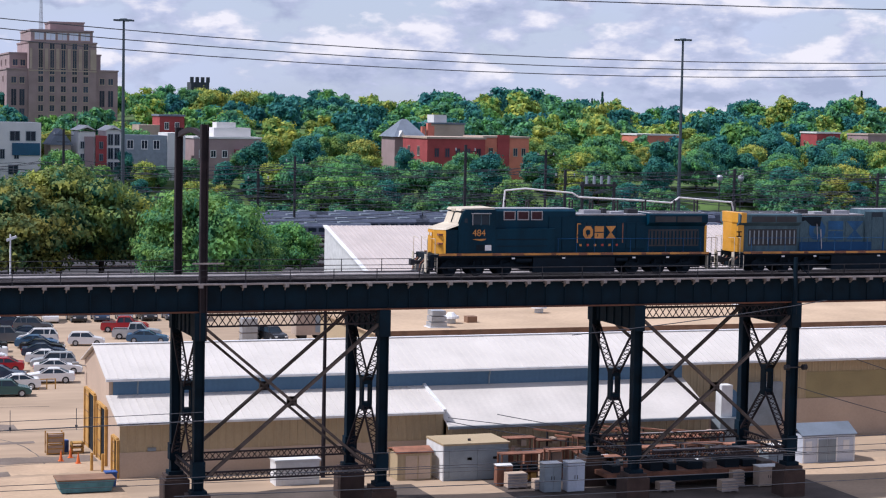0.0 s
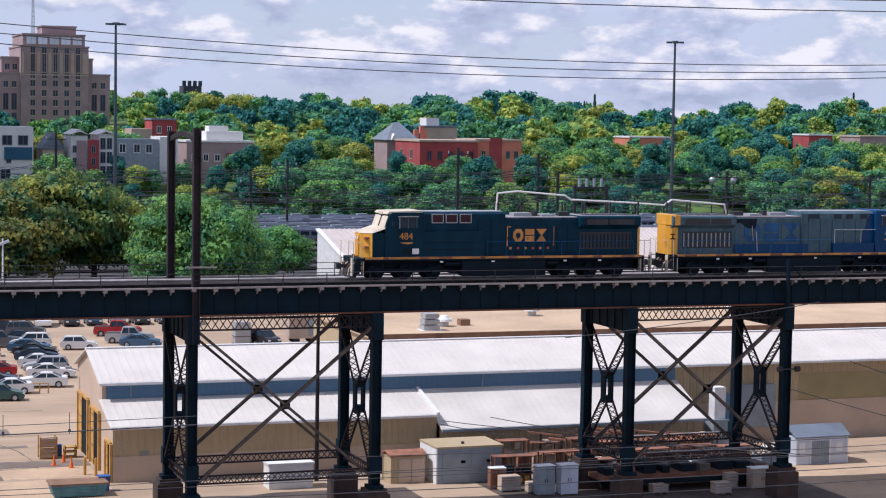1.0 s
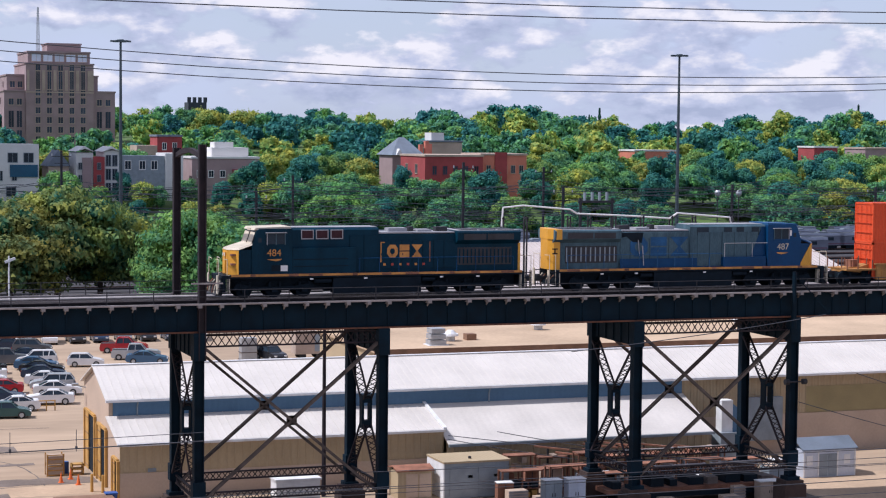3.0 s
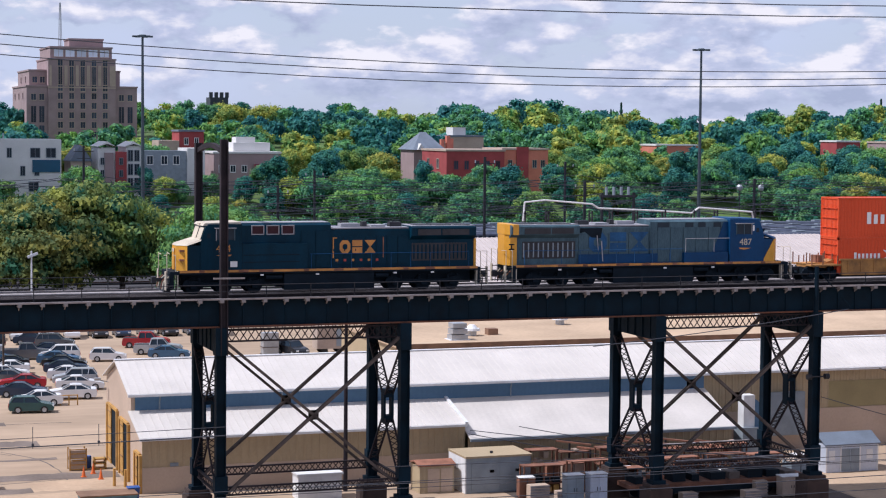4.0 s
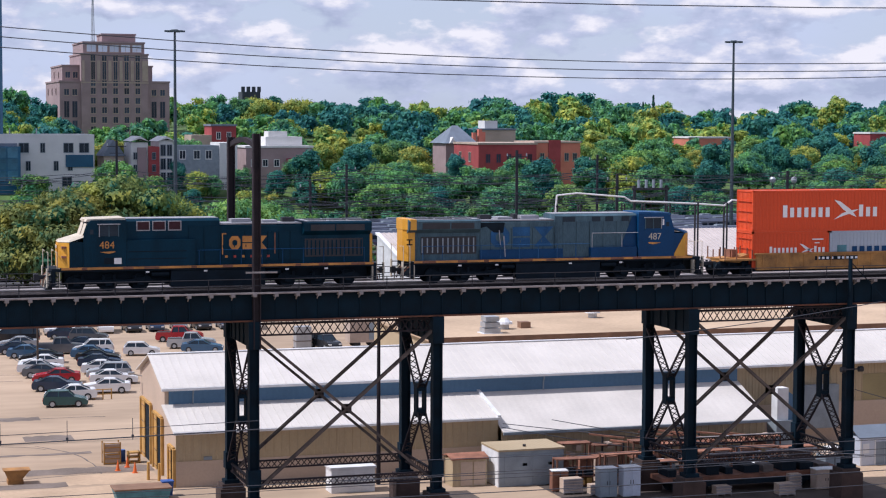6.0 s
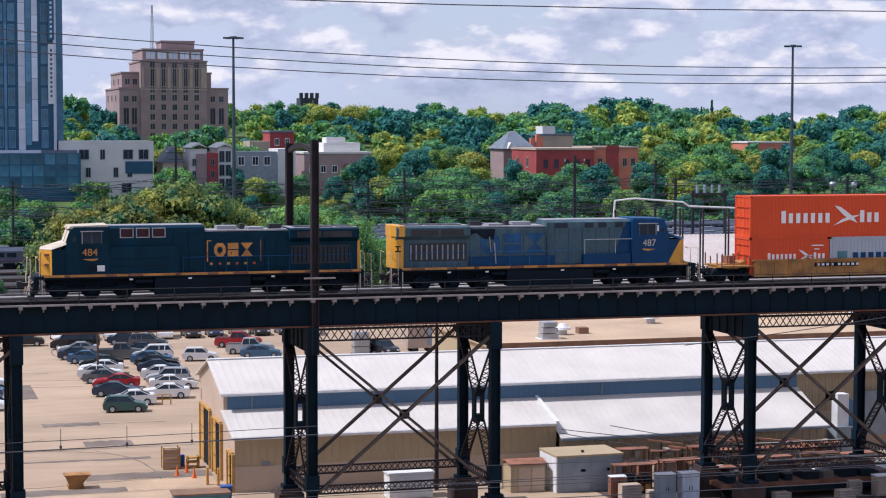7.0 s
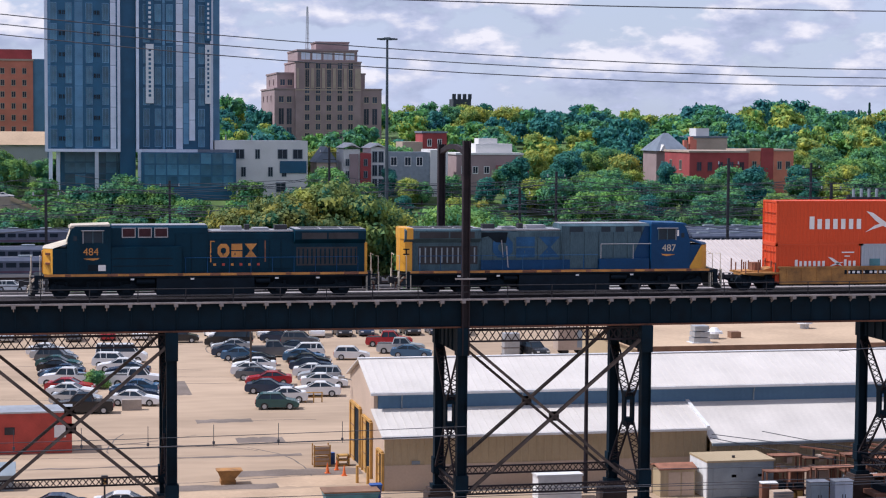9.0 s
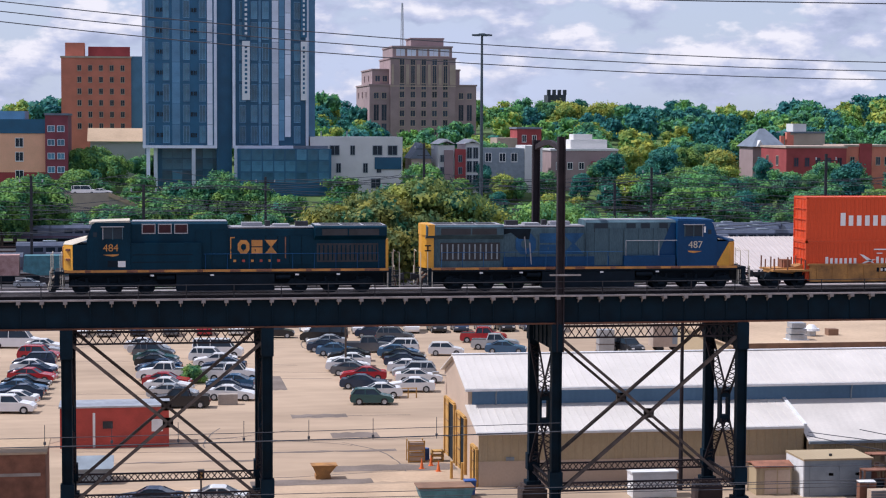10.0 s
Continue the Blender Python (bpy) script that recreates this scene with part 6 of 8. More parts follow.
    tr = thing("box_trailer", (60.6, 212.6, 0.03), "beige box trailer parked between the roofs", "trailer")
    bm = B()
    bx(bm, -1.9, 1.9, -1.1, 1.1, 0.6, 3.3)
    soften(bm, 0.05)
    part("box", bm, STONETRIM, tr)
    for x in (-1.0, 1.0):
        for s in (-1, 1):
            bm = B()
            rod(bm, (x, s * 0.8, 0.4), (x, s * 1.05, 0.4), 0.4, n=14)
            part("tyre", bm, BLACK, tr)
    bm = B()
    bx(bm, 0.4, 1.5, -1.13, -1.09, 0.9, 2.9)
    part("door", bm, GREYPAINT, tr)
    pl = thing("pallet_stack", (53.4, 213.0, 0.03), "stack of pale wrapped pallets", "pallet stack")
    for k in range(3):
        bm = B()
        bx(bm, -0.9, 0.9, -0.7, 0.7, 0.1 + k * 0.85, 0.85 + k * 0.85)
        soften(bm, 0.08)
        part("wrapped_load", bm, GALV, pl)
        bm = B()
        bx(bm, -1.0, 1.0, -0.75, 0.75, k * 0.85, 0.1 + k * 0.85)
        part("pallet", bm, TIMBER, pl)


fill_lot()


def pole(name, label, x, y, z0, z1, r, material, arms=()):
    p = thing(name, (x, y, z0), label, "pole")
    bm = B()
    rod(bm, (0, 0, 0), (0, 0, z1 - z0), r, r * 0.7, n=10)
    part("shaft", bm, material, p)
    for a, b, w in arms:
        bm = B()
        beam(bm, a, b, w)
        part("arm", bm, material, p)
    return p


pole("wooden_pole", "slim dark wooden pole in the parking lot", 21.7, 199.5, 0, 7.5, 0.12, BARK)
lp = pole("signal_lamp", "small white lamp on a slim pole behind the deck", 15.45, 125.2, 13.6, 18.2, 0.07, WHITE, [((-0.25, 0, 4.2), (0.4, 0, 4.45), 0.16)])
sg = pole("track_signal", "black track signal with yellow hoods on a slim post", 4.1, 127.6, 0.0, 2.4, 0.08, DARKMETAL)
bm = B()
bx(bm, -0.22, 0.22, -0.25, 0.08, 2.4, 3.05)
soften(bm, 0.05)
case = part("case", bm, DARKMETAL, sg)
for z in (2.57, 2.87):
    bm = B()
    rod(bm, (0, -0.25, z), (0, -0.37, z), 0.1, n=12)
    part("hood", bm, OCHRE, case, "yellow round hood")
park("sedan", "white", 5.7, 129.8, -6)
park("sedan", "navy", 0.6, 130.0, 172)
pole("timber_pole", "dark rusted pole behind the trestle", 38.6, 131.3, 0, 12.6, 0.17, LACE)
pole("deck_pole", "short dark steel pole with stay on the viaduct edge", 68.45, 116.35, 13.0, 17.0, 0.2, STEEL, [((0.1, 0, 3.7), (2.4, -0.6, 1.2), 0.06)])
p = thing("insulator_bracket", (68.8, 116.6, 9.2), "black insulator bracket on the trestle leg", "insulator")
bm = B()
rod(bm, (-0.8, 0, 0), (0.9, 0, 0), 0.05, n=8)
part("bar", bm, DARKMETAL, p)
for x in (-0.75, 0.65):
    bm = B()
    for k in range(3):
        rod(bm, (x + k * 0.12 - 0.05, 0, 0), (x + k * 0.12 + 0.03, 0, 0), 0.2, n=12)
    part("insulator", bm, DARKMETAL, p)


# ---- buildings beyond the yard ----
def window_mesh(w, h, frame, glass, sill=True):
    """A window facing -y, centred on its foot: one frame with a mullion, and two panes in it."""
    t = min(0.14, w * 0.12)
    xs = [-w / 2 - t, -w / 2, -0.04, 0.04, w / 2, w / 2 + t]
    zs = [-t - (0.1 if sill else 0), 0, h, h + t]
    bm = B()
    grid = [[[bm.verts.new((x, y, z)) for x in xs] for z in zs] for y in (-0.14, 0.03)]
    solid_cell = lambda i, j: 0 <= i < 5 and 0 <= j < 3 and not (j == 1 and i in (1, 3))
    for i in range(5):
        for j in range(3):
            if not solid_cell(i, j):
                continue
            for layer in (0, 1):
                g = grid[layer]
                bm.faces.new((g[j][i], g[j][i + 1], g[j + 1][i + 1], g[j + 1][i]))
            for di, dj, p, q in ((-1, 0, (j, i), (j + 1, i)), (1, 0, (j, i + 1), (j + 1, i + 1)), (0, -1, (j, i), (j, i + 1)), (0, 1, (j + 1, i), (j + 1, i + 1))):
                if not solid_cell(i + di, j + dj):
                    bm.faces.new((grid[0][p[0]][p[1]], grid[0][q[0]][q[1]], grid[1][q[0]][q[1]], grid[1][p[0]][p[1]]))
    me = mesh_of("window", bm, frame)
    bm = B()
    bx(bm, -w / 2, w / 2, -0.05, 0.02, 0, h)
    return me, mesh_of("pane", bm, glass)


def glazed(h, pair, loc, rz=0.0):
    piece("pane", pair[1], piece("window", pair[0], h, loc, rz))


def house(name, label, category, group=""):
    return thing(name, (0, 0, 0), label, category, group)


def volume(h, x0, x1, y0, y1, z0, z1, material, name="wall", cap=None, label=""):
    bm = B()
    bx(bm, x0, x1, y0, y1, z0, z1)
    part(name, bm, material, h, label)
    if cap:
        bm = B()
        bx(bm, x0 - 0.25, x1 + 0.25, y0 - 0.25, y1 + 0.25, z1, z1 + 0.5)
        part("cornice", bm, cap, h)


def windows(h, me, xs, y, zs):
    for x in xs:
        for z in zs:
            glazed(h, me, (x, y, z))


def side_windows(h, me, x, ys, zs):
    for y in ys:
        for z in zs:
            glazed(h, me, (x, y, z), -math.pi / 2)


def span(a, b, n):
    return [a + (b - a) * (k + 0.5) / n for k in range(n)]


def build_hotel():
    h = house("stepped_tower_block", "stepped tan brick tower block with stone bands", "building")
    y = 620.0
    volume(h, 75.2, 110.7, y, y + 38, 10, 38.2, BRICKTAN, cap=BRICKTAN)
    volume(h, 76.4, 105.6, y + 3, y + 33, 38.7, 43.3, BRICKTAN, cap=BRICKTAN)
    volume(h, 82.0, 103.6, y - 0.8, y + 28, 20, 47.0, BRICKTAN, cap=BRICKTAN)
    volume(h, 82.8, 102.6, y + 0.4, y + 26, 47.5, 50.8, BRICKTAN, cap=BRICKTAN)
    volume(h, 89.4, 100.3, y + 4, y + 16, 51.3, 53.6, BRICKTAN, cap=BRICKTAN)
    w = window_mesh(1.5, 1.9, STONETRIM, DEEPGLASS)
    tall = window_mesh(1.2, 6.0, STONETRIM, DEEPGLASS, False)
    pair = window_mesh(1.6, 5.2, BRICKTAN, DEEPGLASS, False)
    wide = window_mesh(2.9, 2.3, STONETRIM, PANELPALE)
    zs = [22.0 + 3.1 * k for k in range(5)]
    windows(h, w, span(84, 102, 5), y - 0.8, zs + [37.0])
    windows(h, pair, [77.4, 80.0], y, [20.6, 26.8])
    windows(h, pair, [105.6, 108.4], y, [20.6, 26.8])
    windows(h, w, [77.4, 80.0, 105.6, 108.4], y, [34.0])
    windows(h, tall, span(84, 102, 5), y - 0.8, [38.9])
    windows(h, w, span(84, 102, 5), y - 0.8, [45.0])
    windows(h, wide, span(83.6, 102, 5), y + 0.4, [48.0])
    windows(h, w, [78.2, 80.6], y + 3, [39.6])
    for x in span(85.8, 100.2, 4):
        volume(h, x - 0.5, x + 0.5, y - 1.05, y - 0.8, 38.6, 45.2, STONETRIM, "stone_pier")
    for x in (84.0, 102.0):
        volume(h, x - 0.35 if x > 90 else x - 1.6, x + 1.6 if x > 90 else x - 0.95, y - 1.0, y - 0.8, 38.6, 45.2, STONETRIM, "stone_pier")
    side = window_mesh(1.3, 1.8, BRICKTAN, DEEPGLASS, False)
    side_windows(h, side, 75.2, span(y + 4, y + 36, 3), [34.4])
    side_windows(h, side, 76.4, span(y + 6, y + 30, 2), [39.8])
    bm = B()
    bx(bm, 81.9, 103.7, y - 0.95, y - 0.8, 37.9, 38.3)
    part("stone_band", bm, STONETRIM, h)
    bm = B()
    for a, b in ((0, 1), (1, 0), (0, -1), (-1, 0)):
        rod(bm, (87.6 + a * 0.6, y + 12 + b * 0.6, 50.8), (87.6 + a * 0.2, y + 12 + b * 0.2, 66), 0.1, n=5)
    for k in range(8):
        bx(bm, 87.1, 88.1, y + 11.95, y + 12.05, 52 + k * 1.7, 52.12 + k * 1.7)
    part("lattice_mast", bm, GALV, h, "thin lattice radio mast")


def build_glass_tower():
    """Student tower: two slabs of dark and pale panels over a glazed podium."""
    t = house("panel_tower", "tall tower of dark blue and pale panels with white edge frames", "tower")
    y = 470.0
    z0, z1 = 20.4, 96.0
    for x0, x1 in ((1.3, 19.3), (23.1, 41.8)):
        volume(t, x0, x1, y, y + 22, z0, z1, PANELDARK)
        for x in (x0, x1 - 0.7):
            bm = B()
            bx(bm, x, x + 0.7, y - 0.5, y, z0 - 0.6, z1)
            part("edge_frame", bm, PANELPALE, t, "pale edge frame")
        bm = B()
        bx(bm, x0, x1, y - 0.55, y + 6, z0 - 0.7, z0)
        part("soffit_edge", bm, PANELPALE, t)
    volume(t, 19.3, 23.1, y + 3, y + 22, 12.0, z1, PANELDARK, "recess")
    volume(t, 41.8, 43.8, y + 4, y + 22, 22.3, z1, PANELMID, "return_wing")
    floor = 5.08
    n = 14
    win = window_mesh(1.35, 4.0, PANELMID, WINBLUE, False)
    slot = window_mesh(0.62, 1.0, PANELDARK, BLACK, False)
    for k in range(n):
        z = z0 + 0.7 + k * floor
        windows(t, win, (3.4, 7.0, 11.9, 15.8), y, [z])
        windows(t, slot, (5.0, 5.9, 13.3, 14.1), y, [z + 1.3])
        windows(t, win, (25.6, 28.4, 31.2), y, [z])
        windows(t, win, (39.0,), y, [z])
    # panels: pale and blue strips, each floor its own sheet
    def strip(x, w, m, nm, off=0.0):
        b = B()
        bx(b, -w / 2, w / 2, -0.10, 0.02, 0.05, floor - 0.05)
        me = mesh_of(nm, b, m)
        for k in range(n):
            piece(nm, me, t, (x, y, z0 + off + k * floor))
    strip(9.4, 1.9, PANELMID, "panel")
    strip(17.6, 1.3, PANELPALE, "panel")
    strip(33.6, 1.6, PANELPALE, "panel")
    strip(35.2, 1.3, PANELMID, "panel", 1.2)
    strip(36.7, 1.4, PANELPALE, "panel", 2.1)
    strip(2.3, 0.8, PANELMID, "panel")
    strip(29.8, 0.6, PANELMID, "panel")
    # hanging banners with bars for the lettering
    for x, w in ((26.3 + 0.1, 1.9), (40.6, 1.5)):
        b = house("banner", "pale vertical banner with dark letter bars on the tower", "banner")
        bm = B()
        bx(bm, x - w / 2, x + w / 2, y - 0.75, y - 0.6, 31.6, 46.0)
        part("cloth", bm, SIGNPALE, b)
        for k in range(11):
            bm = B()
            bx(bm, x - w * 0.16, x + w * 0.16, y - 0.78, y - 0.755, 33.2 + k * 1.1, 33.82 + k * 1.1)
            part("letter_bar", bm, PANELDARK, b)
        bm = B()
        bx(bm, x - 0.3, x + 0.3, y - 0.6, y - 0.1, 45.8, 46.0)
        part("bracket", bm, GALV, b)
        s = house("blade_sign", "dark sign panel with white letter bars on the tower", "sign")
        bm = B()
        bx(bm, x - w * 0.5, x + w * 0.5, y - 0.7, y - 0.55, 47.0, 57.0)
        part("panel", bm, PANELDARK, s)
        for k in range(8):
            bm = B()
            bx(bm, x - w * 0.16, x + w * 0.16, y - 0.74, y - 0.70, 47.6 + k * 1.15, 48.2 + k * 1.15)
            part("letter_bar", bm, SIGNPALE, s)
        bm = B()
        bx(bm, x - 0.3, x + 0.3, y - 0.56, y - 0.1, 52.0, 52.2)
        part("bracket", bm, GALV, s)
    # podium and columns
    volume(t, 24.0, 46.9, y - 6, y + 10, 4.0, 19.7, PANELDARK, "podium")
    pane = B()
    bx(pane, -1.2, 1.2, -0.06, 0.02, 0.1, 2.6)
    pane = mesh_of("pane", pane, WINBLUE)
    for x in span(24.6, 46.4, 8):
        for k in range(3):
            piece("pane", pane, t, (x, y - 6, 11.3 + k * 2.8))
    volume(t, 5.0, 21.5, y + 6, y + 20, 4.0, 20.2, PANELDARK, "lobby")
    for x in span(6, 21, 6):
        for k in range(3):
            piece("pane", pane, t, (x, y + 6, 11.5 + k * 2.8))
    for x, yy in ((2.6, 0.4), (4.4, 3.0), (13.6, 0.4), (23.8, -3.0)):
        bm = B()
        bx(bm, x - 0.45, x + 0.45, y + yy - 0.4, y + yy + 0.4, 4.0, z0 - 0.1)
        part("column", bm, PANELPALE, t)


def build_left_blocks():
    o = house("apartment_block", "tan and red panelled apartment block with navy top floor", "building")
    y = 470.0
    volume(o, -60, -22.0, y, y + 25, 3, 13.8, BRICKRED)
    volume(o, -60, -22.0, y - 0.05, y + 25, 13.8, 23.2, PEACH)
    volume(o, -60, -22.0, y - 0.3, y + 25, 23.2, 26.6, PANELDARK, "top_floor")
    volume(o, -50, -27.0, y + 3, y + 20, 26.6, 28.6, PANELMID, "roof_house")
    volume(o, -46, -38.0, y + 4, y + 12, 28.6, 31.4, PANELPALE, "roof_plant")
    volume(o, -22.0, -16.6, y - 1, y + 25, 3, 27.6, BRICKDARK, "stair_tower", SLATE)
    w = window_mesh(1.7, 2.0, WHITE, GLASSDARK)
    windows(o, w, (-28.2, -34.0, -40.0), y - 0.05, (12.2, 16.6, 20.0))
    s = window_mesh(1.5, 1.3, PANELPALE, WINBLUE, False)
    windows(o, s, (-20.6, -18.3), y - 1, [10.5 + 3.3 * k for k in range(5)])
    b = house("brick_block", "tall red-orange brick slab block with small windows", "building")
    y = 560.0
    volume(b, -21.6, -1.7, y, y + 20, 15, 44.4, BRICKORANGE, cap=STONETRIM)
    volume(b, -1.7, 2.6, y + 1, y + 20, 15, 45.0, PANELMID, "glazed_stair")
    volume(b, -20.5, -15, y + 2, y + 10, 44.9, 48.8, BRICKORANGE, "roof_house")
    volume(b, -14, -2, y + 4, y + 14, 44.9, 47.8, BRICKRED, "roof_house")
    w = window_mesh(1.0, 1.5, STONETRIM, GLASSDARK)
    windows(b, w, span(-18, -2.6, 5), y, [24.0 + 3.35 * k for k in range(6)])
    q = house("street_ramp", "pale concrete ramp and street on the embankment", "ramp")
    volume(q, -24.0, -6.5, 441, 450, 0, 9.3, CONCRETE, "embankment_wall")
    volume(q, -24.0, -6.5, 440.7, 441, 0, 9.9, STONETRIM, "parapet")
    bm = B()
    prism(bm, [(-6.5, 0.0), (-6.5, 9.3), (3.0, 5.4), (3.0, 0.0)], "y", 440.9, 450)
    part("ramp", bm, CONCRETE, q)
    bm = B()
    prism(bm, [(-6.5, 9.0), (-6.5, 10.0), (3.0, 6.1), (3.0, 5.1)], "y", 440.5, 440.9)
    part("parapet", bm, SLAB, q, "sunlit tan parapet")
    for xx, sh, pt in ((-12.2, "van", "white"), (-17.5, "suv", "grey"), (-8.2, "sedan", "white")):
        copy_thing(CARS[sh, pt], pose(xx, 445.5, 9.3, 0, 0, -8))
    st = house("stair_flight", "pale concrete stair with rails on the embankment", "stairs")
    for k in range(14):
        volume(st, 5.2 + 0.32 * k, 5.6 + 0.32 * k, 450, 453, 4.0, 9.6 - 0.22 * k, CONCRETE, "step")
    for yy in (449.9, 453.1):
        bm = B()
        beam(bm, (5.0, yy, 10.8), (9.8, yy, 7.6), 0.12)
        part("rail", bm, STONETRIM, st)
    r = house("low_house", "low house with tan hipped roof among trees", "building")
    volume(r, -12, 2.0, 500, 512, 10, 21.0, STUCCO)
    bm = B()
    prism(bm, [(499, 21.0), (506, 24.4), (513, 21.0)], "x", -12.8, 3)
    part("roof", bm, ROOFTAN, r)


def build_houses():
    y = 470.0
    a = house("white_apartments", "white stucco apartment house with dark balconies", "building")
    volume(a, 42.2, 65.3, y, y + 16, 3, 22.6, STUCCO)
    volume(a, 58.3, 65.0, y - 0.3, y, 14.6, 17.6, PANELDARK, "balcony_recess")
    volume(a, 38.0, 46.6, y - 0.6, y + 10, 3, 20.4, SLATE, "dark_bay")
    w = window_mesh(2.2, 2.2, GREYPAINT, GLASSDARK, False)
    n = window_mesh(1.0, 2.2, GREYPAINT, GLASSDARK, False)
    windows(a, w, (48.3, 59.0, 62.8), y, (18.2,))
    windows(a, n, (52.8,), y, (18.2,))
    windows(a, n, (49.3, 56.0, 59.4), y, (13.8,))
    windows(a, w, (52.0, 58.6), y, (10.0,))
    for x in (41.0, 45.5, 52.0):
        bm = B()
        rod(bm, (x, y + 6, 22.6), (x, y + 6, 24.0), 0.15, n=8)
        part("vent_pipe", bm, GALV, a)
    t = house("townhouses", "row of grey and brick townhouses with bay fronts", "building")
    volume(t, 74.4, 78.5, y, y + 12, 3, 20.6, STUCCO)
    volume(t, 78.5, 81.2, y - 0.8, y + 12, 3, 19.6, BRICKRED)
    volume(t, 81.2, 84.8, y - 0.3, y + 12, 3, 21.2, STUCCO)
    volume(t, 84.8, 96.5, y + 0.5, y + 12, 3, 19.9, GREYPAINT)
    volume(t, 96.5, 101.0, y, y + 12, 3, 20.6, STUCCO)
    volume(t, 75.8, 78.0, y - 0.6, y, 8, 19.4, BRICKTAN, "bay")
    bm = B()
    for xa in (74.4, 81.0):
        prism(bm, [(xa - 0.3, 20.9), (xa + 2.0, 22.2), (xa + 4.2, 20.9), (xa + 2.0, 21.6)], "y", y - 1, y + 12)
    part("roof_fold", bm, STUCCO, t)
    windows(t, window_mesh(1.4, 2.0, WHITE, GLASSDARK), (87.2, 90.8, 93.8), y + 0.5, (16.6,))
    windows(t, window_mesh(1.1, 2.6, GREYPAINT, GLASSDARK, False), (82.2, 83.8), y - 0.3, (10.5, 14.0, 17.4))
    windows(t, window_mesh(0.8, 1.6, GREYPAINT, GLASSDARK, False), (75.2, 79.8), y - 0.85, (10.5, 13.5, 16.5))
    g = house("gabled_house", "dark gabled house with cream gable front", "building")
    volume(g, 68.0, 73.0, y + 3, y + 14, 3, 17.2, STONETRIM)
    bm = B()
    prism(bm, [(67.6, 17.2), (70.5, 21.2), (73.4, 17.2)], "y", y + 2.6, y + 14)
    part("roof", bm, SLATE, g)
    windows(g, window_mesh(1.0, 1.8, WHITE, GLASSDARK), (69.4, 71.6), y + 3, (14.2,))
    r1 = house("brick_house", "red brick house with flat roof among trees", "building")
    volume(r1, 101.5, 108.2, 505, 515, 8, 24.6, BRICKRED, cap=SLATE)
    volume(r1, 96.0, 101.5, 505, 515, 8, 22.2, STONETRIM)
    windows(r1, window_mesh(1.0, 1.7, WHITE, GLASSDARK), (103.4, 106.2), 505, (21.2,))
    c = house("corner_block", "tan and white flat-roofed block with brick side", "building")
    volume(c, 105.0, 122.5, 478, 490, 4, 19.2, BRICKTAN, cap=STUCCO)
    volume(c, 110.8, 120.5, 481, 490, 19.7, 22.0, STUCCO, "upper_floor")
    volume(c, 112.0, 117.0, 483, 488, 22.0, 23.4, STUCCO, "roof_house")
    volume(c, 115.5, 124.0, 477, 490, 4, 16.5, BRICKDARK)
    windows(c, window_mesh(1.2, 1.6, WHITE, GLASSDARK), (107.0, 110.0, 113.0), 478, (14.5,))
    r = house("red_brick_school", "red brick institutional building with pale cornice", "building")
    y = 480.0
    volume(r, 168.8, 185.4, y, y + 20.5, 4, 20.0, BRICKRED, cap=STONETRIM)
    volume(r, 186.0, 199.4, y + 3, y + 18, 4, 20.4, BRICKORANGE, cap=STONETRIM)
    volume(r, 190.0, 193.5, y + 2.6, y + 3, 8, 21.2, BRICKRED, "gable_bay")
    side_windows(r, window_mesh(1.6, 2.4, STONETRIM, DEEPGLASS), 168.8, (y + 7, y + 15), (15.4,))
    windows(r, window_mesh(1.1, 2.2, BRICKDARK, DEEPGLASS), span(170, 185, 5), y, (15.2, 11.0))
    windows(r, window_mesh(1.1, 2.0, STONETRIM, DEEPGLASS), span(187, 199, 5), y + 3, (15.6,))
    s = house("slate_roof_house", "stone house with steep slate roof and chimneys", "building")
    volume(s, 168.9, 182.0, 508, 520, 8, 20.0, BRICKTAN)
    bm = B()
    v = [bm.verts.new(q) for q in ((168.3, 507, 20.0), (178.2, 507, 20.0), (178.2, 521, 20.0), (168.3, 521, 20.0), (172.4, 513, 25.0), (174.0, 513, 25.0))]
    for f in ((0, 1, 5, 4), (1, 2, 5), (2, 3, 4, 5), (3, 0, 4), (3, 2, 1, 0)):
        bm.faces.new([v[i] for i in f])
    part("roof", bm, SLATE, s)
    bm = B()
    prism(bm, [(169.6, 20.0), (170.6, 21.8), (171.6, 20.0)], "y", 506.6, 509)
    part("dormer", bm, STUCCO, s, "white gabled dormer")
    for x, z in ((178.9, 23.0), (180.6, 24.0), (181.6, 23.2)):
        bm = B()
        bx(bm, x - 0.5, x + 0.5, 512, 513.4, 19.9, z)
        part("chimney", bm, BRICKORANGE, s)
    u = house("roof_terrace_block", "pale block with roof plant behind trees", "building")
    volume(u, 187.0, 198.0, 530, 540, 10, 23.6, STONETRIM, cap=SLATE)
    volume(u, 189.0, 193.0, 532, 538, 24.1, 26.4, STUCCO, "roof_plant")
    v2 = house("hill_house", "low brick house on the wooded hill", "building")
    volume(v2, 259.6, 274.0, 540, 552, 8, 21.2, BRICKORANGE, cap=STUCCO)
    v3 = house("hill_villa", "pale stone villa on the wooded hill", "building")
    volume(v3, 330.5, 352.0, 520, 532, 8, 22.6, BRICKTAN, cap=STONETRIM)
    volume(v3, 318.0, 326.5, 530, 540, 8, 22.8, BRICKRED, cap=STUCCO)
    windows(v3, window_mesh(1.2, 2.0, WHITE, GLASSDARK), span(331, 348, 6), 520, (17.5,))
    ch = house("church_tower", "dark stone church tower with corner pinnacles", "tower")
    volume(ch, 150.2, 157.0, 690, 697, 20, 36.6, DARKSTONE)
    for x in (150.6, 152.6, 154.6, 156.6):
        bm = B()
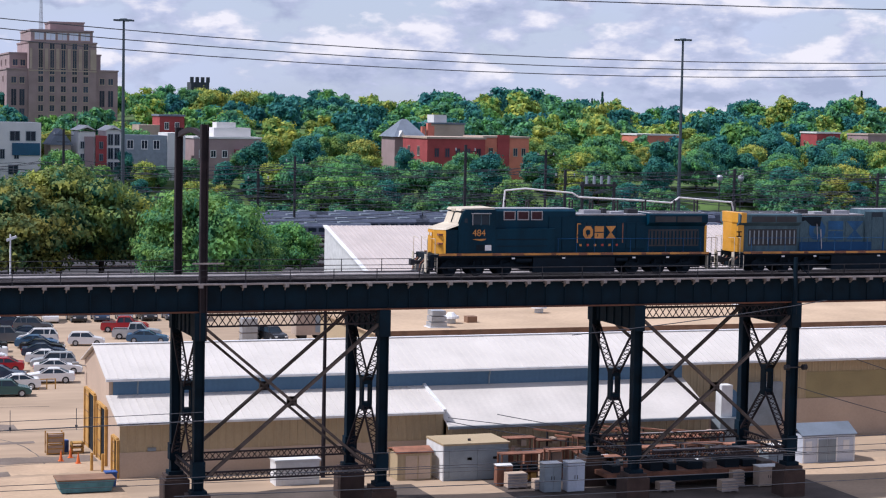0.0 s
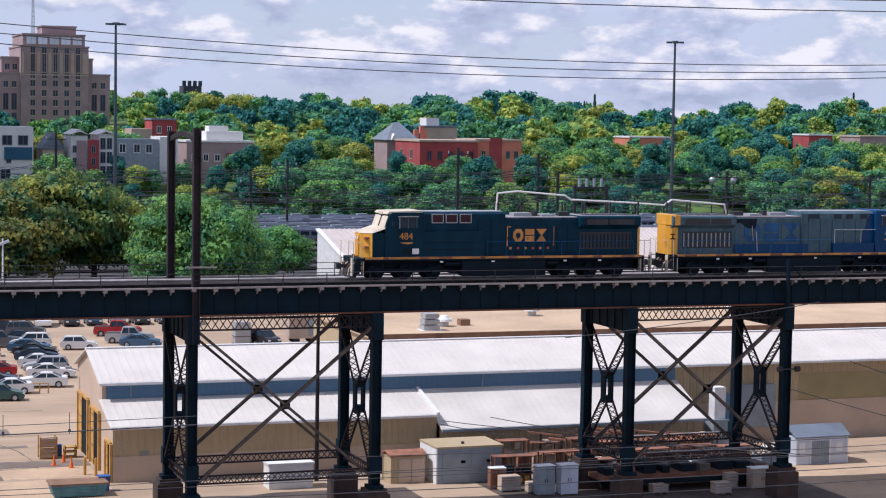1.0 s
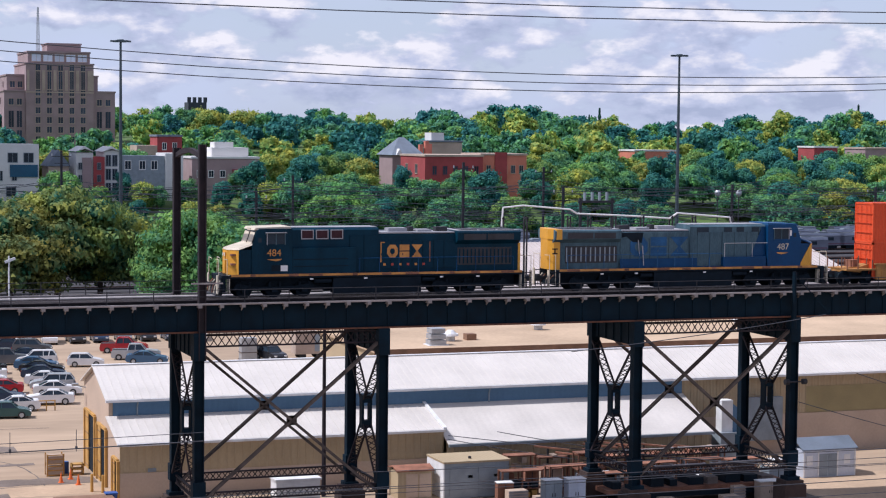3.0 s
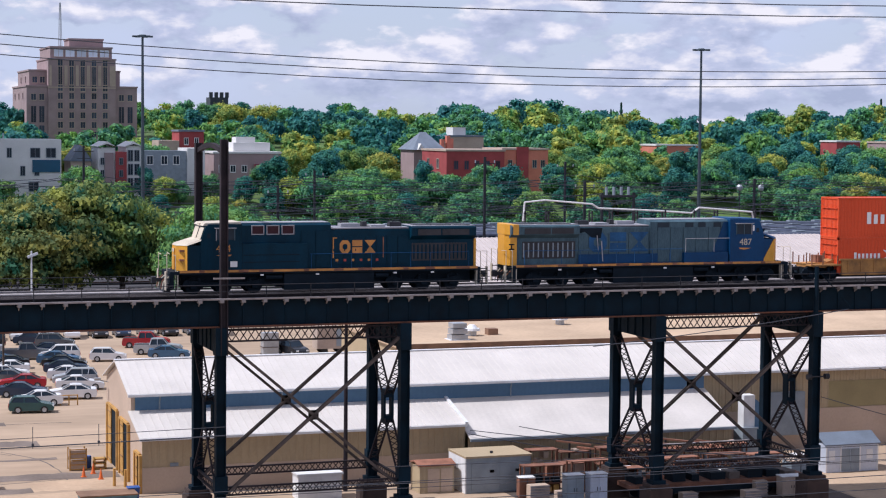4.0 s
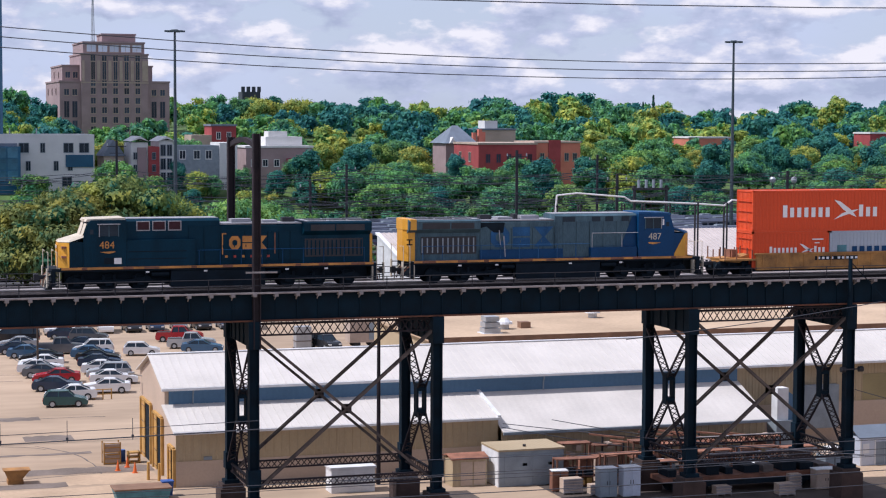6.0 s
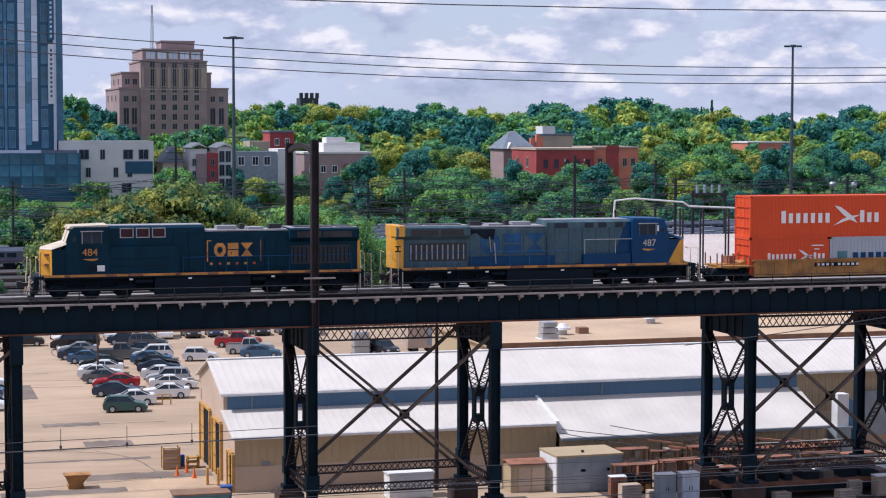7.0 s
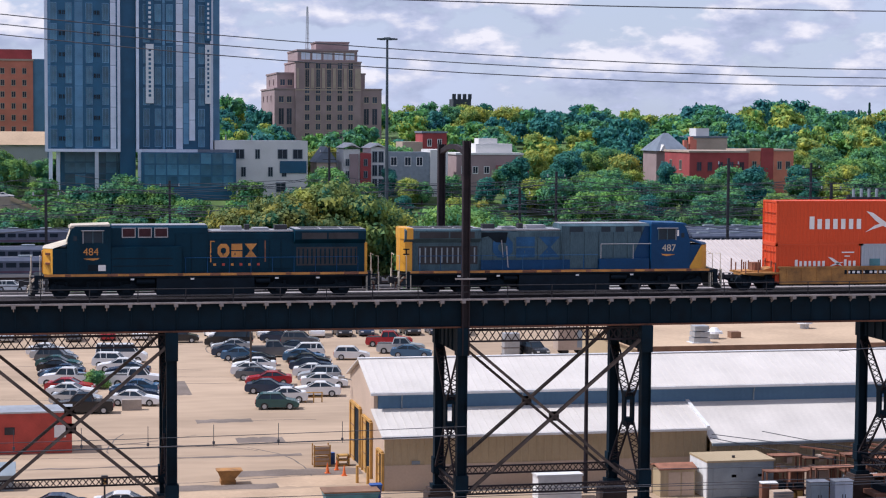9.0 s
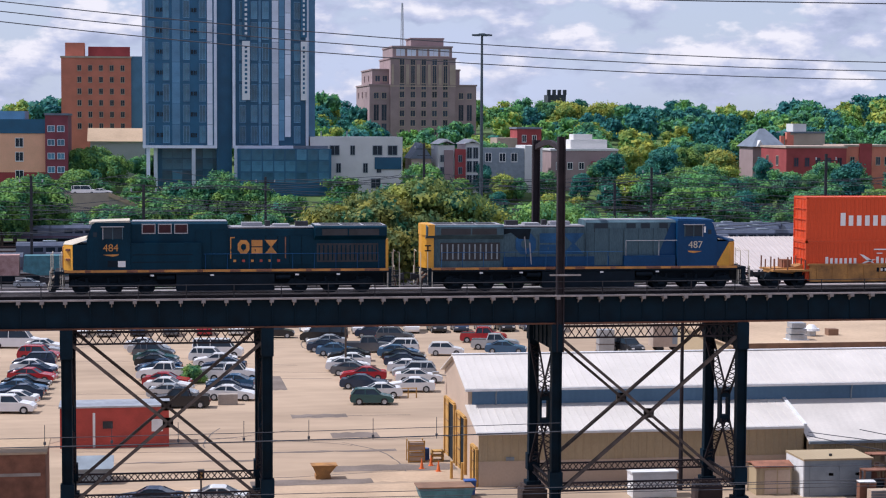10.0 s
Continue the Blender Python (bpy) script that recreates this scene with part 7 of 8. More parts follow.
        bx(bm, x - 0.6, x + 0.6, 690, 691.2, 36.6, 38.5)
        part("pinnacle", bm, DARKSTONE, ch)
    # black plates on the solid tower paint the shade in belfry openings
    bm = B()
    for x in (152.0, 154.4):
        bx(bm, x, x + 1.0, 689.9, 690.05, 30.0, 34.0)
    part("belfry_shade", bm, BLACK, ch)


build_hotel()
build_glass_tower()
build_left_blocks()
build_houses()


# ---- rail yard ----
def yard():
    rnd = random.Random(3)
    for i in range(9):
        y = 300 + i * 14.5
        tr = thing("yard_track", (0, y, 0), "rusty yard track on dark ballast", "track", "tracks of the yard", "structure")
        bm = B()
        bx(bm, -80, 420, -1.7, 1.7, -0.05, 0.16)
        part("ballast_bed", bm, BALLAST, tr)
        for s in (-0.72, 0.72):
            bm = B()
            bx(bm, -80, 420, s - 0.05, s + 0.05, 0.16, 0.34)
            part("rail", bm, RAILBROWN, tr)
    coach = thing("passenger_coach", (0, 0, 0), "stainless steel commuter coach standing in the yard", "rail coach", "coaches in the yard")
    bm = B()
    prism(bm, [(-1.5, 1.1), (-1.5, 3.3), (-1.1, 3.9), (1.1, 3.9), (1.5, 3.3), (1.5, 1.1)], "x", 0, 25.4)
    part("body", bm, SILVER, coach)
    bm = B()
    for k in range(9):
        bx(bm, 3.2 + k * 2.2, 4.9 + k * 2.2, -1.53, -1.49, 2.2, 3.0)
    part("window_band", bm, GLASSDARK, coach, kind="stuff")
    bm = B()
    bx(bm, 0.2, 25.2, -1.525, -1.5, 1.3, 1.6)
    part("band", bm, YARDTRAIN, coach)
    for x in (3.5, 21.9):
        bm = B()
        bx(bm, x - 1.7, x + 1.7, -1.2, 1.2, 0.34, 1.1)
        part("truck", bm, UNDER, coach)
    for x in (6.0, 13.0, 20.0):
        bm = B()
        bx(bm, x - 1.2, x + 1.2, -0.8, 0.8, 3.88, 4.2)
        part("roof_unit", bm, GREYPAINT, coach)
    coach.matrix_basis = pose(58, 300 + 6 * 14.5, 0)
    for i, xs in ((8, (-70, -44, -18, 70, 96, 122, 148, 174, 200, 226, 252)), (7, (40, 88, 114, 140, 190, 216, 242, 268)), (6, (84, 110, 136, 162, 214, 240)), (5, (96, 148, 174, 200)), (3, (126, 152)), (2, (-18, -44)), (4, (-24, 2)), (8, (300, 326)), (7, (330,))):
        for x in xs:
            copy_thing(coach, pose(x + rnd.uniform(-3, 3), 300 + i * 14.5, 0))
    hop = thing("boxcar", (-34.0, 314.5, 0.34), "faded pink and white boxcar with spray-paint patches", "freight wagon")
    bm = B()
    bx(bm, 0, 15, -1.5, 1.5, 1.0, 4.3)
    soften(bm, 0.05)
    part("body", bm, mat("boxcar_paint", (0.42, 0.27, 0.25), 0.7, 0, 1.6, 0.6, tint=(0.2, 0.08, 0.07)), hop)
    for x in (2.2, 12.8):
        bm = B()
        bx(bm, x - 1.4, x + 1.4, -1.1, 1.1, 0, 1.0)
        part("truck", bm, UNDER, hop)
    hop2 = thing("hopper_wagon", (-18.4, 314.5, 0.34), "teal steel hopper wagon", "freight wagon")
    bm = B()
    prism(bm, [(0, 1.6), (0.2, 4.2), (10.8, 4.2), (11.0, 1.6), (8, 0.9), (3, 0.9)], "y", -1.5, 1.5)
    part("body", bm, TEAL, hop2)
    for x in (1.6, 9.4):
        bm = B()
        bx(bm, x - 1.2, x + 1.2, -1.1, 1.1, 0, 0.95)
        part("truck", bm, UNDER, hop2)
    for x, y, s, p in ((-23.5, 300.0, "suv", "white"), (-27.5, 303.0, "sedan", "navy"), (-17.0, 306.0, "sedan", "silver")):
        park(s, p, x, y, -8)
    # machine in orange
    m = thing("track_machine", (6.6, 318.0, 0.0), "orange track maintenance machine with a white canopy", "machine")
    bm = B()
    prism(bm, [(0.3, 1.0), (0.0, 1.6), (1.2, 2.5), (3.4, 3.6), (5.6, 3.7), (5.8, 3.2), (10.6, 3.1), (10.6, 1.0)], "y", -1.3, 1.3)
    soften(bm, 0.1)
    part("body", bm, ORANGECONE, m)
    # dark plates on the body side, painting the shade of recesses
    for xa, xb, za, zb in ((3.1, 3.9, 1.3, 2.4), (5.0, 6.0, 1.2, 2.6), (6.4, 7.4, 1.3, 2.4), (8.0, 9.4, 1.4, 2.7)):
        bm = B()
        bx(bm, xa, xb, -1.34, -1.28, za, zb)
        part("recess_shade", bm, UNDER, m)
    bm = B()
    bx(bm, 5.9, 10.8, -1.2, 1.2, 4.3, 4.5)
    part("canopy", bm, WHITE, m, "white flat canopy")
    for x in (6.1, 8.3, 10.5):
        bm = B()
        bx(bm, x - 0.08, x + 0.08, -1.1, -0.95, 3.1, 4.3)
        part("canopy_post", bm, DARKMETAL, m)
    bm = B()
    bx(bm, 6.4, 10.2, -1.0, 1.0, 3.1, 4.2)
    part("cab_glass", bm, GLASSDARK, m)
    for x in (2, 8.5):
        bm = B()
        bx(bm, x - 1.1, x + 1.1, -1.1, 1.1, 0.0, 1.0)
        part("wheelset", bm, UNDER, m)
    park("van", "white", 10.3, 306.0, 172)
    park("sedan", "red", 4.5, 309.0, 176)
    park("suv", "white", -4.5, 307.0, -8)
    # pale pipe gantry
    g = thing("pipe_gantry", (0, 252, 0), "white insulated pipe run on slender steel frames", "pipe run")
    pts = [(100.3, 13.5), (100.5, 16.2), (103.6, 16.5), (111.0, 15.9), (112.0, 15.3), (121.0, 14.9), (127.0, 14.5), (128.2, 15.3), (137.0, 14.6), (137.4, 13.2)]
    bm = B()
    for a, b in zip(pts, pts[1:]):
        rod(bm, (a[0], 0, a[1] - 0.35), (b[0], 0, b[1] - 0.35), 0.13, n=10)
    part("pipe", bm, WHITE, g, "white lagged pipe")
    for x in (100.4, 104.0, 110.8, 114.0, 118.0, 122.5, 127.2, 131.0, 137.3):
        bm = B()
        bx(bm, x - 0.1, x + 0.1, -0.6, -0.4, 0, 14.6)
        bx(bm, x - 0.1, x + 0.1, 0.4, 0.6, 0, 14.6)
        bx(bm, x - 0.08, x + 0.08, -0.6, 0.6, 14.2, 14.4)
        part("frame", bm, DARKMETAL, g)
    # light masts
    for x in (72.6, 203.4):
        m = thing("light_mast", (x, 400, 0), "tall blue-grey steel floodlight mast", "light mast", "masts of the yard")
        bm = B()
        rod(bm, (0, 0, 0), (0, 0, 45.0), 0.48, 0.24, n=12)
        part("shaft", bm, MASTSTEEL, m)
        bm = B()
        rod(bm, (0, 0, 44.8), (0, 0, 45.3), 0.9, 0.7, n=12)
        part("ring", bm, MASTSTEEL, m)
        for k in range(6):
            a = k * math.pi / 3
            bm = B()
            bx(bm, math.cos(a) * 1.6 - 0.55, math.cos(a) * 1.6 + 0.55, math.sin(a) * 1.6 - 0.35, math.sin(a) * 1.6 + 0.35, 44.75, 45.1)
            l = part("floodlight", bm, MASTSTEEL, m)
    # catenary poles of the yard
    for x, y, z in ((123.6, 330, 21.0), (143.8, 330, 16.5), (59.0, 392, 22.0), (246, 330, 17.5), (252.0, 345, 16.0), (286, 392, 24.0), (-17.9, 330, 17.0), (-31.0, 345, 18.0), (0.9, 300, 16.5), (188, 345, 16.5), (88.0, 345, 15.0), (222, 345, 16.0), (26.0, 392, 15.0), (166, 392, 19.0), (268, 345, 16.0), (108, 392, 17.0)):
        c = thing("catenary_pole", (x, y, 0), "dark steel overhead-line pole", "pole", "poles of the yard")
        bm = B()
        beam(bm, (0, 0, 0), (0, 0, z), 0.45, 0.35)
        part("shaft", bm, DARKMETAL, c)
        bm = B()
        beam(bm, (-2.0, 0, z - 1.2), (2.0, 0, z - 1.2), 0.14)
        beam(bm, (-1.4, 0, z - 2.6), (1.4, 0, z - 2.6), 0.12)
        part("cross_arm", bm, DARKMETAL, c)
        for s in (-1.9, 1.9):
            bm = B()
            rod(bm, (s, 0, z - 1.1), (s, 0, z - 0.6), 0.12, n=6)
            part("insulator", bm, GALV, c)
    t = thing("transformer_rack", (137.0, 300, 0), "pale transformer cluster on a dark gantry", "transformer")
    bm = B()
    for x in (-3, 3):
        bx(bm, x - 0.2, x + 0.2, -0.2, 0.2, 0, 15.4)
    bx(bm, -3.4, 3.4, -0.3, 0.3, 14.6, 15.0)
    part("gantry", bm, DARKMETAL, t)
    for k in range(4):
        bm = B()
        rod(bm, (-2.2 + k * 1.4, 0, 15.0), (-2.2 + k * 1.4, 0, 16.4), 0.26, n=10)
        part("can", bm, GREYPAINT, t)
    for x in (228.0, 234.0):
        s = thing("globe_lamp", (x, 426, 0), "white globe lamp on a short pole", "street lamp", "globe lamps on the lawn")
        bm = B()
        rod(bm, (0, 0, 0), (0, 0, 11.2), 0.14, n=8)
        part("pole", bm, DARKMETAL, s)
        bm = B()
        bmesh.ops.create_icosphere(bm, subdivisions=2, radius=0.8, matrix=Matrix.Translation((0, 0, 11.9)) @ Matrix.Diagonal((1, 1, 1.2, 1)))
        part("globe", bm, GALV, s, smooth=True)


yard()


# ---- wires ----
def wire(name, label, pts, r, sag=0.0, category="cable", group=""):
    """A hanging wire through the points."""
    cu = bpy.data.curves.new(name, "CURVE")
    cu.dimensions, cu.bevel_depth, cu.bevel_resolution = "3D", r, 1
    path = [Vector(pts[0])]
    for a, b in zip(pts, pts[1:]):
        a, b = Vector(a), Vector(b)
        n = 10 if sag else 1
        path += [a.lerp(b, k / n) - Vector((0, 0, sag * 4 * (k / n) * (1 - k / n))) for k in range(1, n + 1)]
    sp = cu.splines.new("POLY")
    sp.points.add(len(path) - 1)
    for p, v in zip(sp.points, path):
        p.co = (*v, 1)
    cu.materials.append(CABLE)
    tmp = new(name, cu)
    me = bpy.data.meshes.new_from_object(tmp.evaluated_get(bpy.context.evaluated_depsgraph_get()))
    bpy.data.objects.remove(tmp)
    return tagged(new(name, me), label, category, group)


# hanging lines: lowest point, its height, how fast they rise
for xm, zm, k in ((75, 31.85, 5.8e-4), (73, 31.1, 6.0e-4), (70, 30.36, 6.3e-4)):
    wire("power_line", "thin overhead power line across the sky", [(x, 160, zm + k * (x - xm) ** 2) for x in range(-60, 190, 8)], 0.045, group="overhead power lines")
for zm in (30.45, 30.85):
    wire("power_line", "thin overhead power line across the sky", [(x, 60, zm + 0.0006 * (x - 22) ** 2) for x in range(-30, 110, 8)], 0.02, group="overhead power lines")

low = [(106, 8.72, 0.035, -40, 24), (106, 9.22, 0.02, -40, 24), (95, 8.5, 0.02, 30, 90), (95, 7.63, 0.02, 26, 90), (95, 6.7, 0.025, 20, 90), (95, 5.9, 0.02, 20, 90), (100, 6.9, 0.02, -30, 90), (108, 4.9, 0.02, 0, 100)]
for y, z, r, xa, xb in low:
    wire("contact_wire", "dark overhead line wire in front of the viaduct", [(xa, y, z), (xb, y, z)], r, 0.25, group="overhead lines in front")
for k in range(16):
    x = -38 + k * 3.65
    bm = B()
    rod(bm, (x, 106, 8.72 - 0.25), (x, 106, 9.7), 0.02, n=5)
    rod(bm, (x, 106, 8.60), (x, 106, 8.76), 0.07, n=6)
    solid("wire_hanger", bm, CABLE, "short dark hanger between overhead wires", "hanger", "hangers of the overhead line")
for a, b in (((66.4, 112, 8.5), (84, 112, 3.9)), ((70.9, 112, 10.3), (92, 112, 4.0)), ((50, 113, 12.3), (69, 113, 14.3)), ((47, 128, 4.6), (66, 110, 4.4)), ((48.9, 133.5, 3.4), (62, 128, 1.6)), ((52, 131, 4.2), (66, 126, 2.2))):
    wire("stay_wire", "pale slack stay wire below the viaduct", [a, b], 0.03, 0.15, group="stay wires")
rnd = random.Random(21)
for k in range(24):
    y = 300 + rnd.uniform(0, 110)
    z = 9 + rnd.uniform(0, 7)
    x = rnd.uniform(-60, 30)
    wire("yard_wire", "thin overhead wire above the yard tracks", [(x + j * 55, y, z + rnd.uniform(-0.3, 0.3)) for j in range(7)], 0.06, rnd.uniform(0.8, 2.6), group="overhead wires of the yard")


# ---- trees ----
LOT_BUSH = (5.5, 192.1)
def crown_mesh(seed, rx, rz, lobes, leaves, leaf, material, flat=0.78):
    """A crown of many small leaf clumps round uneven lobes, with gaps."""
    rnd = random.Random(seed)
    bm = B()
    centres = []
    for k in range(lobes):
        a, u = rnd.uniform(0, 2 * math.pi), rnd.uniform(-0.75, 1.0)
        rad = math.sqrt(max(0.05, 1 - u * u)) * rnd.uniform(0.45, 1.0)
        r = rnd.uniform(0.16, 0.42) * rx
        centres.append((Vector((math.cos(a) * rad * rx, math.sin(a) * rad * rx, rz + u * rz * 0.85)), r))
    centres.append((Vector((0, 0, rz)), 0.6 * rx))
    for c, r in centres:
        bmesh.ops.create_icosphere(bm, subdivisions=1, radius=r * 0.68, matrix=Matrix.Translation(c) @ Matrix.Diagonal((1, 1, flat, 1)) @ Euler((rnd.random() * 3, rnd.random() * 3, 0)).to_matrix().to_4x4())
    verts, faces = [], []
    for c, r in centres:
        for k in range(int(leaves * (r / rx) ** 2 * 6)):
            d = Vector((rnd.gauss(0, 1), rnd.gauss(0, 1), rnd.gauss(0.25, 1))).normalized()
            p = c + Vector((d.x, d.y, d.z * flat)) * r * max(0.6, rnd.gauss(1.0, 0.24))
            n = (d + Vector((rnd.gauss(0, 0.42), rnd.gauss(0, 0.42), rnd.gauss(0.2, 0.42)))).normalized()
            s = n.cross(Vector((rnd.gauss(0, 1), rnd.gauss(0, 1), rnd.gauss(0, 1)))).normalized()
            t = n.cross(s)
            z = leaf * rnd.uniform(0.55, 1.3)
            i = len(verts)
            verts += [p + s * z * 0.7, p + t * z * 0.55 - s * z * 0.4, p - t * z * 0.6 - s * z * 0.35]
            faces.append((i, i + 1, i + 2))
    me = bpy.data.meshes.new("crown")
    bm.to_mesh(me)
    bm.free()
    core = [tuple(v.co) for v in me.vertices]
    cf = [tuple(p.vertices) for p in me.polygons]
    me.clear_geometry()
    off = len(core)
    me.from_pydata(core + [tuple(v) for v in verts], [], cf + [tuple(i + off for i in f) for f in faces])
    me.materials.append(material)
    return me


def tree_template(seed, h, rx, material, label, lobes=34, leaves=340, leaf=0.62, lift=0.07, name="tree", flat=0.78):
    t = thing(name, (0, 0, 0), label, name, name + "s of the place")
    rnd = random.Random(seed + 100)
    bm = B()
    top = h * 0.62
    rod(bm, (0, 0, -1.0), (0.15, 0.1, top * 0.5), 0.034 * h, 0.022 * h, n=8)
    rod(bm, (0.15, 0.1, top * 0.5), (0.1, 0.0, top), 0.022 * h, 0.008 * h, n=8)
    for k in range(6):
        a = rnd.uniform(0, 6.28)
        z = top * rnd.uniform(0.4, 0.8)
        rod(bm, (0.12, 0.05, z), (math.cos(a) * rx * 0.6, math.sin(a) * rx * 0.6, z + h * 0.2), 0.012 * h, 0.004 * h, n=5)
    part("trunk", bm, BARK, t)
    rz = h * 0.41
    me = crown_mesh(seed, rx, rz, lobes, leaves, leaf, material, flat)
    ob = new("crown", me)
    ob.parent, ob.location = t, (0, 0, h * lift)
    return t


def conifer_template(seed, h, r, material, label):
    """A pointed conifer: a straight trunk and drooping tiers of needle clumps."""
    t = thing("conifer", (0, 0, 0), label, "conifer", "conifers of the hill")
    rnd = random.Random(seed)
    bm = B()
    rod(bm, (0, 0, -1.5), (0, 0, h * 0.97), 0.3, 0.04, n=7)
    part("trunk", bm, BARK, t)
    verts, faces = [], []
    for k in range(3600):
        u = rnd.random() ** 0.7
        tier = 0.72 + 0.28 * math.cos(u * 46)
        rad = r * (1.02 - u) * tier * rnd.uniform(0.35, 1.05)
        a = rnd.uniform(0, 2 * math.pi)
        p = Vector((math.cos(a) * rad, math.sin(a) * rad, h * (0.08 + 0.92 * u) - rad * 0.3))
        n = Vector((math.cos(a), math.sin(a), rnd.uniform(0.1, 1.0))).normalized()
        e = n.cross(Vector((rnd.gauss(0, 1), rnd.gauss(0, 1), rnd.gauss(0, 1)))).normalized()
        f = n.cross(e)
        q = rnd.uniform(0.28, 0.55)
        i = len(verts)
        verts += [tuple(p + e * q), tuple(p - e * q * 0.6 + f * q * 0.6), tuple(p - e * q * 0.5 - f * q * 0.6)]
        faces.append((i, i + 1, i + 2))
    me = bpy.data.meshes.new("crown")
    me.from_pydata(verts, [], faces)
    me.materials.append(material)
    ob = new("crown", me)
    ob.parent = t
    return t


def plant(ob, x, y, z, s, turn):
    copy_thing(ob, pose(x, y, z, 0, 0, turn)).scale = (s, s, s)


def forest():
    rnd = random.Random(14)
    kinds = [tree_template(1, 12, 5.0, LEAF[0], "broad green leafy tree below the hill", 40, 380, 0.5),
             tree_template(2, 13, 4.4, LEAF[1], "dense deep green leafy tree", 36, 380, 0.5),
             tree_template(3, 11, 5.2, LEAF[2], "yellowing green leafy tree", 40, 380, 0.5),
             tree_template(4, 12, 5.8, LEAF[0], "spreading green leafy tree", 46, 380, 0.5, flat=0.6),
             tree_template(5, 15, 4.0, LEAF[1], "tall dark green leafy tree", 34, 400, 0.5, flat=1.0),
             tree_template(6, 12, 4.6, LEAF[4], "fresh yellow-green leafy tree on the hill", 40, 380, 0.5)]
    big = tree_template(7, 15.5, 8.5, LEAF[3], "large spreading tree with ochre clumps for sunlit tops", 80, 640, 0.5, flat=0.42)
    mid = tree_template(8, 13.5, 7.2, LEAF[4], "fresh green leafy tree by the viaduct", 70, 640, 0.45, flat=0.5)
    bush = tree_template(9, 6, 3.4, LEAF[0], "low green shrub on the embankment", 18, 240, 0.42, 0.0, "shrub")
    bush2 = tree_template(10, 5.5, 3.2, LEAF[4], "low yellow-green shrub on the embankment", 18, 240, 0.42, 0.0, "shrub")
    places = [(0, -90, 455), (1, -78, 455), (2, -66, 470), (3, -100, 470), (4, -82, 480), (5, -94, 490)]
    for k, x, y in places:
        kinds[k].matrix_basis = pose(x, y, hill(x, y), 0, 0, 30 * k)
    big.matrix_basis = pose(43.0, 290, 0, 0, 0, 20)
    big.scale = (1.12, 1.12, 1.26)
    plant(big, 35.5, 286, -0.3, 1.14, 130)
    plant(big, 50.5, 296, -0.3, 1.08, 250)
    plant(big, 31.0, 300, -0.5, 0.9, 70)
    mid.matrix_basis = pose(60.5, 270, 0, 0, 0, 0)
    mid.scale = (1.05, 1.05, 1.2)
    for x, y, s in ((96.5, 300, 0.62), (104, 310, 0.6), (80.5, 300, 0.72), (87, 318, 0.55), (74, 292, 0.6), (112, 322, 0.5)):
        plant(mid, x, y, -0.6, s, x * 7)
    plant(mid, 66.0, 274, -0.5, 0.86, 140)
    plant(mid, 57.0, 269, -0.5, 0.72, 200)
    bush.matrix_basis = pose(-8.0, 432, hill(-8, 432), 0, 0, 0)
    bush2.matrix_basis = pose(10.0, 432, hill(10, 432), 0, 0, 0)
    for k in range(84):
        x = rnd.uniform(-36, 66)
        y = rnd.uniform(424, 458)
        plant((bush, bush2)[rnd.random() < 0.6], x, y, hill(x, y) - 0.2, rnd.uniform(0.95, 1.6), rnd.uniform(0, 360))
    for x, y, s in ((12.2, 296, 0.62), (14.6, 297, 0.8), (16.4, 299, 0.62), (5.5, 297, 0.55), (3.5, 298, 0.6)):
        plant((bush, bush2)[int(x) % 2], x, y, -0.2, s, x * 31)
    plant(bush2, LOT_BUSH[0], LOT_BUSH[1], -0.1, 0.42, 15)
    for x, y, s in ((-26, 415, 1.25), (-20, 420, 1.1), (-33, 410, 1.2), (-28, 405, 1.0)):
        plant(kinds[5], x, y, 0, s, rnd.uniform(0, 360))
    for x, y, s in ((14.0, 430, 0.55), (30, 432, 0.6), (33.0, 438, 0.75), (60, 440, 0.9), (68.5, 455, 0.95), (-14, 452, 0.9), (-6, 470, 0.85), (-13, 474, 1.0), (2, 488, 0.8), (-10, 490, 1.0)):
        plant(kinds[(0, 5, 2)[rnd.randrange(3)]], x, y, hill(x, y) - 0.3, s, rnd.uniform(0, 360))
    for x, y, s in ((146, 640, 1.15), (152, 644, 1.05), (158, 638, 1.2), (141, 655, 1.1), (164, 650, 1.15), (149, 668, 1.1), (157, 670, 1.1)):
        plant(kinds[int(x) % 3], x, y, hill(x, y) - 0.5, s, x * 13)
    needle = conifer_template(11, 17.0, 3.0, LEAF[5], "tall dark conifer on the hill crest")
    needle.matrix_basis = pose(248.6, 700, hill(248.6, 700) - 1.0)
    for x, s in ((320.5, 1.05), (316.0, 0.86), (441.0, 1.1), (436, 0.9), (236, 0.7)):
        plant(needle, x, 700, hill(x, 700) - 1.0, s, x * 17)
    # belt of trees at the foot of the hill
    x = 66.0
    while x < 420:
        for y in (436, 448, 460):
            xx, yy = x + rnd.uniform(-3.5, 3.5), y + rnd.uniform(-5, 5)
            if y == 436 and rnd.random() < 0.3:
                continue
            s = rnd.uniform(0.72, 1.05)
            if 66 < xx < 114:
                s *= 0.62
            if 146 < xx < 178:
                s *= 1.0 if y < 460 else 0.86
            elif 178 <= xx < 192:
                s *= 0.8
            if 224 < xx < 246 and y < 455:
                continue
            plant(kinds[(0, 1, 2, 3, 4, 0, 5)[rnd.randrange(7)]], xx, yy, hill(xx, yy) - 0.4, s, rnd.uniform(0, 360))
        x += rnd.uniform(5.0, 7.4)
    x = 64.0
    while x < 420:
        if not 226 < x < 244:
            plant((bush, bush2, bush)[rnd.randrange(3)], x, rnd.uniform(426, 436), -0.2, rnd.uniform(0.8, 1.6), rnd.uniform(0, 360))
